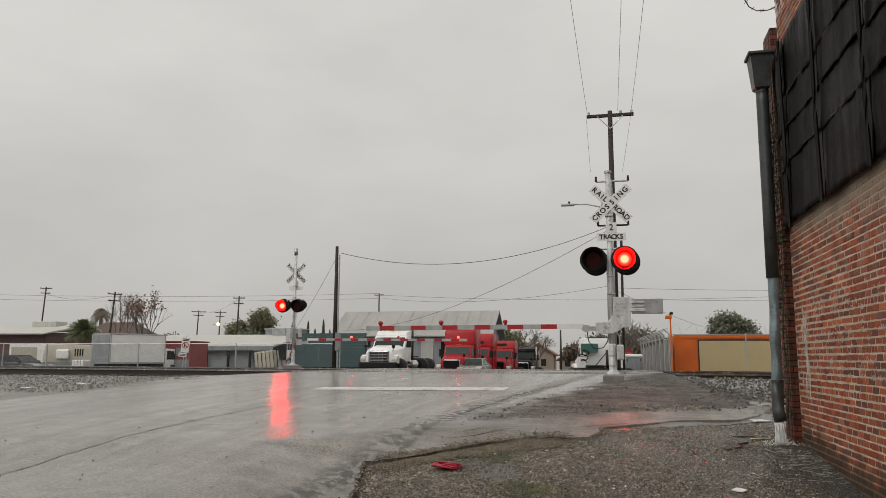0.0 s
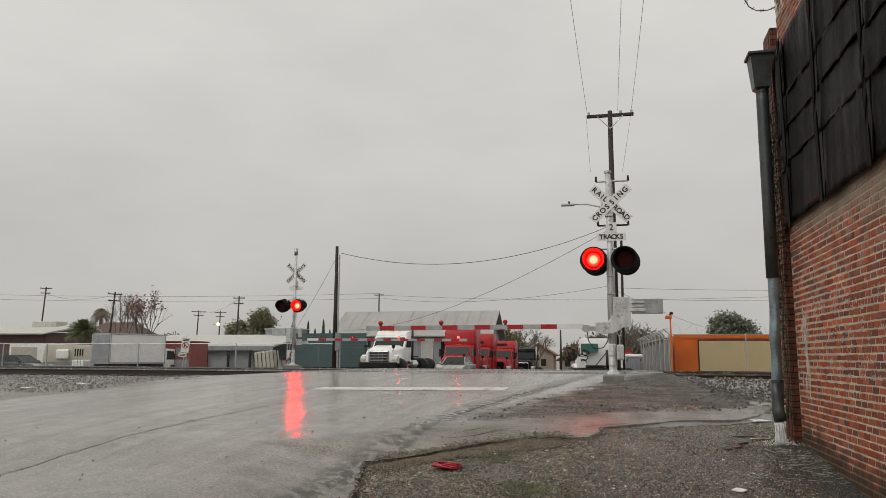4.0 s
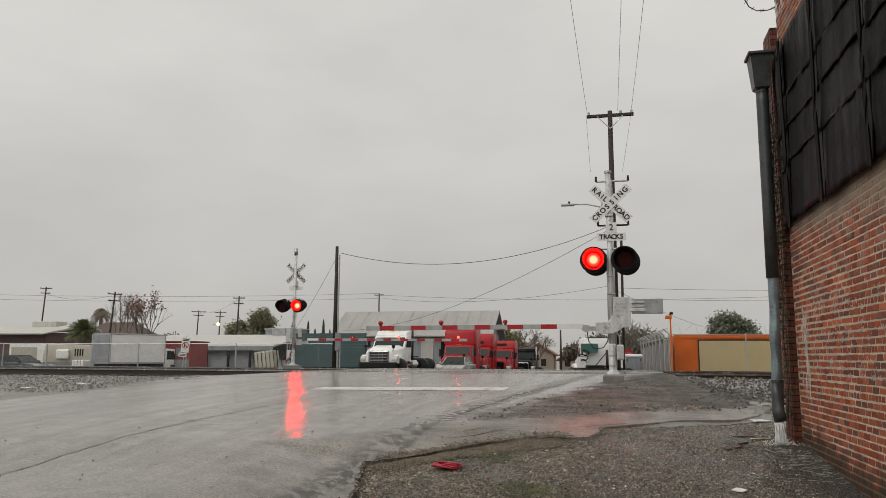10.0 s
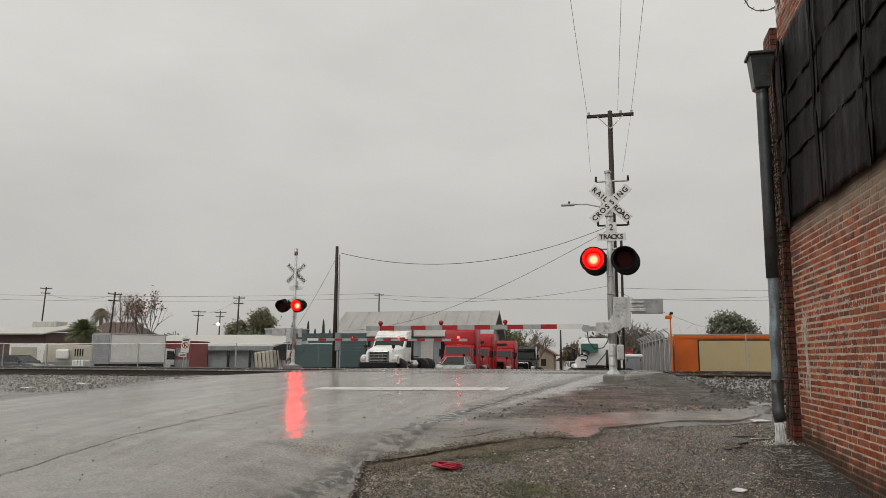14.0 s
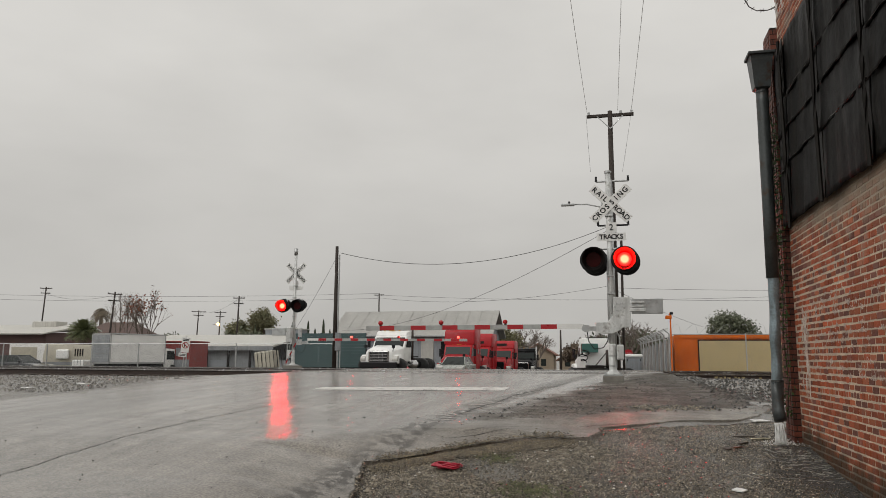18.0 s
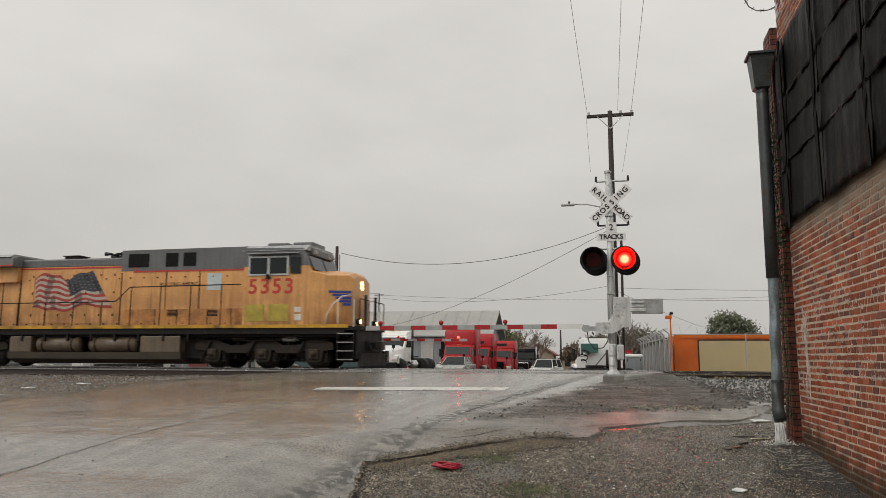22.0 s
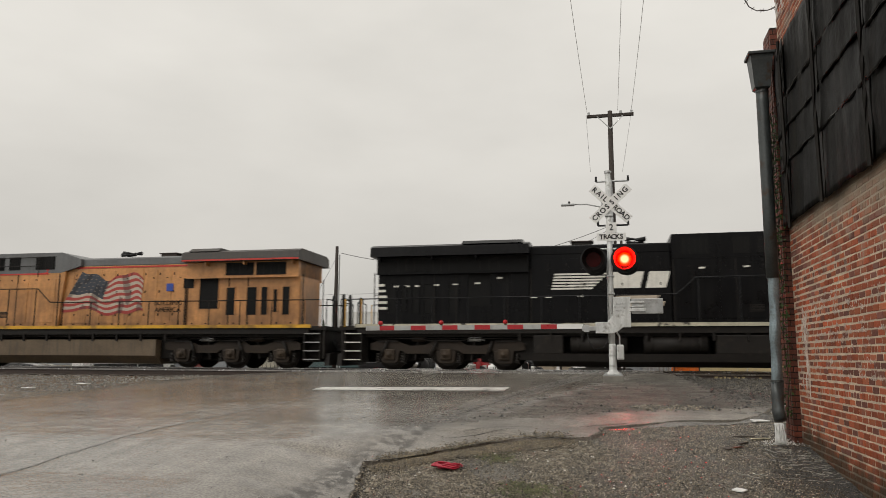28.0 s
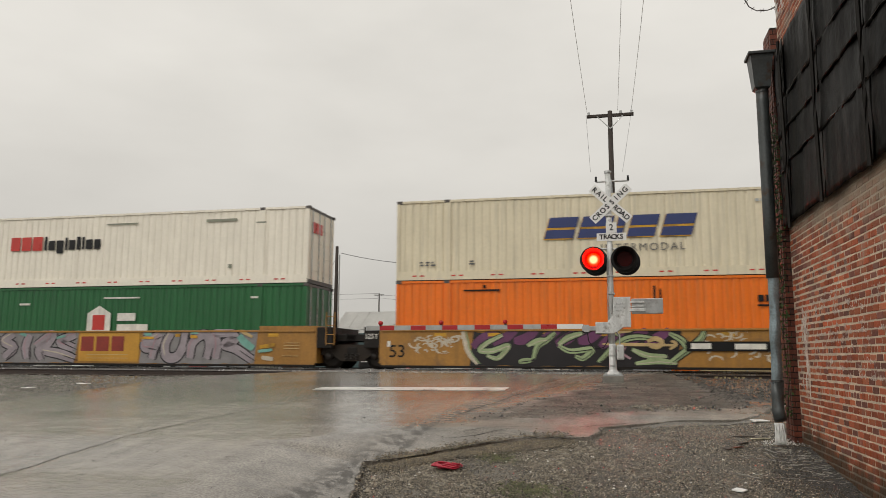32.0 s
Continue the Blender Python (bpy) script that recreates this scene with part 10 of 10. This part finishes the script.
part("lamp_arm", bm, GALV, near_pole, "curved lamp arm", True)
part("lamp_head", boxes((-2.45, -1.8, -0.12, 0.12, 8.05, 8.16), bevel=0.03), GALV, near_pole, "flat street lamp head")
part("photocell", rods((((-2.05, 0, 8.15), (-2.05, 0, 8.27)),), 0.05), BLACK, near_pole)
part("transformer", boxes((-0.55, -0.2, -0.3, 0.1, 7.9, 8.4), bevel=0.08), GALV, near_pole, "small grey transformer")
bm = bmesh.new()
p = build_pole(-13.70, 36, -0.35, 6.1, (), "dark wooden pole with a meter box beside the yard", 0.12)
part("meter_box", boxes((0.1, 0.35, -0.25, 0.0, 1.1, 2.0), bevel=0.02), SHEET_GREY, p, "grey meter box")
part("conduit", rods((((0.17, -0.05, 0), (0.17, -0.05, 6.0)),), 0.04), GALV, p)
for s, m, top, arms, lean in ((-104.2, 120, 13.3, ((13.0, 1.3), (12.1, 1.0)), 3), (-67.2, 90, 9.2, ((8.9, 1.1), (8.0, 0.9)), 4), (-89.7, 150, 10.6, ((10.3, 1.7), (9.5, 1.2)), 2), (-58.6, 110, 10.1, ((9.8, 1.0), (8.9, 0.8)), 1), (-41.1, 130, 12.0, ((11.7, 0.9),), 0), (-84.2, 150, 10.4, ((10.1, 1.4), (9.2, 1.0)), 1), (-6.8, 105, 4.3, (), 0), (-14.0, 118, 4.6, (), 0)):
    build_pole(s, m, -1.7, top, arms, "distant wooden utility pole with crossarms" if arms else "short wooden pole among the houses", 0.17, lean)
POLE_FAR_S = 0.69
build_pole(POLE_FAR_S, 100, -1.7, 10.3, ((9.7, 0.35),), "distant wooden pole carrying the street wires", 0.15)
lampb = thing("yard_lamp", at(-84.2, 149.6, 7.5), "glowing amber yard lamp on a pole", "lamp")
bm = bmesh.new()
bmesh.ops.create_uvsphere(bm, u_segments=12, v_segments=8, radius=0.32)
part("globe", bm, SODIUM, lampb, "bright amber globe", True)
part("bracket", rods((((-1.3, 0.1, 0.0), (0.2, 0.3, 0)),), 0.08), GALV, lampb)


def wire(a, b, sag, r, seg=24, mat=None):
    bm = bmesh.new()
    a, b = Vector(a), Vector(b)
    tube(bm, [a + (b - a) * (i / seg) + V(0, 0, -sag * 4 * (i / seg) * (1 - i / seg)) for i in range(seg + 1)], r, 5)
    o = link("overhead_wire", bm, mat or WIRE, True)
    o.matrix_world = YARD
    return tagged(o, "bare grey overhead wire running over the street" if mat else "thin black overhead wire strung between poles", "wire", "overhead wires")


for s0, s1 in ((-0.85, -1.75), (0.62, 0.55), (1.27, 1.6)):
    wire((s0, 36, 12.42), (s1 - 0.5 * (s1 - s0), -14, 12.6), 0.9, 0.0085, 40, WIRE_BARE)
wire((-13.5, 36, 5.75), (0.2, 36, 6.75), 1.15, 0.014)
wire((-13.65, 36, 5.65), (-14.1, 31.9, 1.6), 0.1, 0.008)
wire((0.2, 36, 6.6), (-25.3, 68.2, 3.0), 1.3, 0.012)
wire((-0.9, 36, 12.2), (-0.75, 36, 9.4), 0.0, 0.006)
wire((1.25, 36, 12.2), (0.75, 36, 9.3), 0.05, 0.006)
for z0, z1, m0, m1 in ((13.0, 12.6, 120, 120), (12.1, 11.7, 120, 120)):
    wire((-140, m0, z0), (-41.1, 130, z1 - 0.6), 0.8, 0.022)
wire((-41.1, 130, 11.7), (60, 118, 11.2), 1.6, 0.022)
wire((-41.1, 130, 11.2), (POLE_FAR_S, 100, 10.0), 1.4, 0.022)
wire((POLE_FAR_S, 100, 8.2), (60, 90, 8.0), 0.8, 0.02)
wire((POLE_FAR_S, 100, 9.6), (60, 92, 9.2), 0.8, 0.02)
wire((0.3, 36, 3.6), (13.4, 90, 3.4), 0.4, 0.010)
wire((-89.7, 150, 10.3), (-58.6, 110, 9.6), 1.0, 0.02)
wire((-104, 120, 12.2), (-67.2, 90, 8.6), 0.8, 0.02)


# ---- trees ----
def grow(rnd, bm, a, d, length, r, depth, tips, spread=0.6, up=0.15):
    b = a + d * length
    mid = a + d * length * 0.5 + V(rnd.gauss(0, 0.05), rnd.gauss(0, 0.05), 0) * length
    tube(bm, [a, mid, b], r, 5 if depth > 1 else 3)
    tips.append((b, depth))
    if depth == 0:
        return
    for _ in range(rnd.choice((2, 3, 3))):
        nd = (d + V(rnd.gauss(0, spread), rnd.gauss(0, spread), rnd.gauss(up, spread * 0.6))).normalized()
        grow(rnd, bm, mid.lerp(b, rnd.uniform(0.4, 1.0)), nd, length * rnd.uniform(0.6, 0.82), r * 0.6, depth - 1, tips, spread, up)


def build_tree(s, m, z0, h, seed, label, leaf=None, count=0, leaf_size=0.2, depth=4, spread=0.6, blob=0.9, trunk=0.3, split=0.3, forks=3, width=0.0):
    rnd = random.Random(seed)
    t = thing("tree", at(s, m, z0), label, "tree", "trees")
    bm = bmesh.new()
    tips = []
    base = V(0, 0, 0)
    top = V(rnd.gauss(0, 0.1), 0, h * split)
    tube(bm, [base, (base + top) / 2 + V(0.1, 0, 0), top], trunk * 0.6, 8)
    for k in range(forks):
        a = k * math.tau / forks + rnd.uniform(-0.4, 0.4)
        grow(rnd, bm, top, V(math.cos(a) * 0.6, math.sin(a) * 0.6, 1.0).normalized(), h * 0.26, trunk * 0.38, depth, tips, spread)
    fit = h / max(q.z for q, d in tips)
    wide = width / 2 / sorted(abs(q.x) for q, d in tips)[int(len(tips) * 0.95)] if width else 0.5 + 0.5 * fit
    for v in bm.verts:
        v.co = V(v.co.x * wide, v.co.y * wide, v.co.z * fit)
    tips = [(V(q.x * wide, q.y * wide, q.z * fit), d) for q, d in tips]
    part("trunk", bm, BARK, t, "tapered trunk and limbs")
    if leaf:
        pts = [q for q, d in tips if d <= 1] or [q for q, d in tips]
        verts, faces = [], []
        for i in range(count):
            c = rnd.choice(pts) + V(rnd.gauss(0, blob), rnd.gauss(0, blob), rnd.gauss(0, blob * 0.8))
            u = V(rnd.gauss(0, 1), rnd.gauss(0, 1), rnd.gauss(0, 1)).normalized()
            v = u.cross(V(rnd.gauss(0, 1), rnd.gauss(0, 1), rnd.gauss(0, 1))).normalized()
            sz = leaf_size * rnd.uniform(0.6, 1.4)
            k = len(verts)
            verts += [tuple(c - u * sz), tuple(c + v * sz * 0.5), tuple(c + u * sz), tuple(c - v * sz * 0.5)]
            faces.append((k, k + 1, k + 2, k + 3))
        me = bpy.data.meshes.new("crown")
        me.from_pydata(verts, [], faces)
        me.materials.append(leaf)
        o = new("crown", me)
        o.parent = t
        tagged(o, "crown of small leaves", kind="stuff")
    return t


build_tree(-51.2, 75, -1.5, 9.5, 3, "bare upright tree with a few red-brown leaves", LEAF_RED, 330, 0.15, 5, 0.45, 0.25, 0.28, 0.2, 5, width=5.0)
build_tree(-55.6, 77, -1.5, 9.4, 5, "bare winter tree with thin upright branches", None, 0, depth=5, spread=0.4, split=0.2, forks=4, trunk=0.24, width=4.2)
build_tree(13.5, 90, -1.6, 7.0, 7, "dense dark green round tree behind the yard", LEAF_GREEN, 11000, 0.15, 4, 0.6, 0.42, 0.4, 0.3, 5, width=3.6)
build_tree(-64.2, 121, -1.8, 8.2, 8, "olive green tree beyond the sheds", LEAF_OLIVE, 7500, 0.18, 4, 0.6, 0.5, 0.5, 0.3, 5, width=3.4)
build_tree(-59.6, 121, -1.8, 10.2, 9, "tall olive green tree beyond the sheds", LEAF_OLIVE, 7500, 0.18, 4, 0.45, 0.55, 0.5, 0.35, 4, width=3.2)
build_tree(-61.8, 124, -1.8, 7.6, 10, "low olive green tree beyond the sheds", LEAF_OLIVE, 5500, 0.19, 3, 0.6, 0.6, 0.5, 0.3, 5, width=4.5)
build_tree(-12.2, 108, -1.7, 6.6, 11, "bare tree by the far houses", None, 0, depth=4, spread=0.55, forks=5)
build_tree(-9.5, 100, -1.7, 5.4, 44, "bare tree by the far houses", None, 0, depth=5, spread=0.5, forks=5, trunk=0.22, width=4.0)
build_tree(-4.2, 108, -1.7, 3.4, 45, "low brown hedge tree before the houses", LEAF_BROWN, 2200, 0.2, 4, 0.6, 0.4, 0.25, 0.2, 5, width=4.0)
build_tree(2.0, 76, -1.5, 5.8, 12, "bare spreading tree behind the yard fence", None, 0, depth=5, spread=0.5, forks=5, trunk=0.3)
build_tree(-1.4, 82, -1.5, 4.8, 14, "bare low tree behind the yard", None, 0, depth=4, spread=0.55, forks=4)
build_tree(3.9, 82, -1.6, 4.4, 13, "dark green bush tree behind the plank fence", LEAF_GREEN, 2800, 0.22, 3, 0.6, 0.6, 0.35, 0.25, 5)
build_tree(-13.4, 96, -1.7, 5.6, 15, "brownish leafy tree behind the warehouse", LEAF_OLIVE, 2600, 0.18, 4, 0.6, 0.45, 0.3, 0.3, 5, width=3.0)
for k, (s, m, h) in enumerate(((-2.5, 150, 5.6), (-6.5, 160, 4.6), (-21, 170, 5.5), (4.5, 150, 5.8), (9.5, 155, 5.2), (-52, 100, 4.8), (-49.5, 102, 4.4), (-95, 150, 6.0), (-88, 140, 5.0), (22, 140, 5.5))):
    build_tree(s, m, -1.8, h, 30 + k, "distant brownish green tree on the skyline", LEAF_BROWN if k in (1, 4) else LEAF_GREEN if k % 2 else LEAF_DARK, 1500, 0.38, 3, 0.6, 0.8, 0.4, 0.25, 4)
for k, (s, h) in enumerate(((-56.4, 7.2), (-51.9, 6.4), (-49.9, 7.6), (-49.0, 6.6), (-47.2, 7.8), (-46.0, 6.6), (-44.6, 8.0), (-43.5, 6.5))):
    t = thing("cypress", at(s, 112, -1.8), "slender dark cypress on the skyline", "tree", "cypress row")
    rnd = random.Random(60 + k)
    part("trunk", rods((((0, 0, 0), (0, 0, h * 0.9)),), 0.1), BARK, t)
    verts, faces = [], []
    for i in range(420):
        z = rnd.uniform(0.4, h)
        rr = 0.42 * (1 - (z / h) ** 2) + 0.05
        a = rnd.uniform(0, 6.28)
        c = V(rr * math.cos(a) * rnd.random() ** 0.4, rr * math.sin(a), z)
        k2 = len(verts)
        verts += [tuple(c + V(-0.09, 0, -0.22)), tuple(c + V(0.09, 0.05, -0.2)), tuple(c + V(0.03, 0, 0.25))]
        faces.append((k2, k2 + 1, k2 + 2))
    me = bpy.data.meshes.new("crown")
    me.from_pydata(verts, [], faces)
    me.materials.append(LEAF_DARK)
    o = new("crown", me)
    o.parent = t
    tagged(o, kind="stuff")


def build_palm(s, m, z0, h, r, seed, label, fronds, droop, leaf):
    rnd = random.Random(seed)
    t = thing("palm_tree", at(s, m, z0), label, "palm tree", "palms")
    bm = bmesh.new()
    tube(bm, [(0, 0, 0), (0.05, 0, h * 0.5), (0, 0, h)], 0.28, 8)
    part("trunk", bm, BARK, t, "rough palm trunk")
    for k in range(fronds):
        a, el = rnd.uniform(0, 6.28), rnd.uniform(-0.6, 1.45)
        verts, faces = [], []
        L = r * rnd.uniform(0.8, 1.1)
        spine = [V(math.cos(a) * math.cos(el) * L * q, math.sin(a) * math.cos(el) * L * q, h + math.sin(el) * L * q - droop * L * q * q) for q in [i / 6 for i in range(7)]]
        side = V(-math.sin(a), math.cos(a), 0)
        for q0, q1, f in zip(spine, spine[1:], range(6)):
            for sg in (-1, 1):
                for j in range(2):
                    c = q0.lerp(q1, j / 2)
                    tip = c + side * sg * L * 0.26 * (1 - abs(f - 3) / 5) + (q1 - q0) * 0.9 + V(0, 0, -0.10 * L)
                    k3 = len(verts)
                    verts += [tuple(c), tuple(c + (q1 - q0) * 0.35), tuple(tip)]
                    faces.append((k3, k3 + 1, k3 + 2))
        me = bpy.data.meshes.new("frond")
        me.from_pydata(verts, [], faces)
        me.materials.append(leaf)
        o = new("frond", me)
        o.parent = t


build_palm(-55.3, 70, -1.5, 4.6, 1.7, 3, "bushy green fan palm by the sheds", 170, 0.20, PALM_GREEN)
build_palm(-83.6, 110, -1.7, 9.6, 1.9, 4, "tall shaggy palm on the skyline", 90, 0.9, PALM_DRY)


# ---- what moves ----
def run(t):
    """Where the train's zero mark is along the far track."""
    q = t - 22
    return 11.06 * q + 0.01 * q * q - 6.07


def motions():
    for th, u, turn, *z in MOVERS:
        h = z[0] if z else 0.0
        walk(th, [(t, at(run(t) + u, TRACK_FAR, h, turn)) for t in (0, 6, 12, 18, 20, 22, 24, 26, 28, 30, 32)])
    # the sedan rolls up to the gate and stops; the white car comes up the street later
    walk(sedan, [(0, at(-10.04, 53.3, -1.02, -1)), (1, at(-10.13, 51.4, -0.99, -1)), (2, at(-10.32, 49.4, -0.95, -1)), (3, at(-10.33, 48.1, -0.92, -1)), (3.6, at(-10.29, 47.8, -0.92, -1)), (32, at(-10.29, 47.8, -0.92, -1))])
    walk(suv, [(0, at(-16.3, 98.0, -1.75, 60)), (11.7, at(-16.3, 98.0, -1.75, 60)), (13, at(-6.78, 95.0, -1.75, 20)), (14, at(-4.13, 94.0, -1.72, 14)), (17.5, at(-3.77, 99.0, -1.75, -10)), (18.6, at(-4.93, 96.0, -1.75, -12)), (19, at(-5.87, 94.0, -1.76, -8)), (19.5, at(-5.63, 89.0, -1.72, -6)), (20, at(-5.37, 83.0, -1.68, -4)), (20.5, at(-5.33, 77.0, -1.62, -4)), (21, at(-5.22, 70.0, -1.54, -6)), (21.5, at(-5.29, 65.0, -1.48, -8)), (22, at(-5.62, 60.0, -1.42, -10)), (22.6, at(-5.93, 56.0, -1.3, -8)), (24, at(-7.11, 52.0, -1.12, -2)), (26, at(-7.23, 50.0, -1.08, 0)), (32, at(-7.23, 50.0, -1.08, 0))])
    for lens, phase, (x, y, z) in lamp_lenses:
        walk(lens, [(t, pose(x, y, z, 0, 0, a)) for t, a in flash_rows(phase)])
    for ax, x, radius in wheel_sets:
        back = -1 if ax.parent.name.startswith("locomotive.003") else 1
        rows = [(0.0, pose(x, 0, radius))]
        for k in range(1 + 12 * 15):
            t = 20 + k / 15
            rows.append((t, pose(x, 0, radius, 0, back * math.degrees((run(t) - run(20)) / radius), 0)))
        walk(ax, rows)


motions()
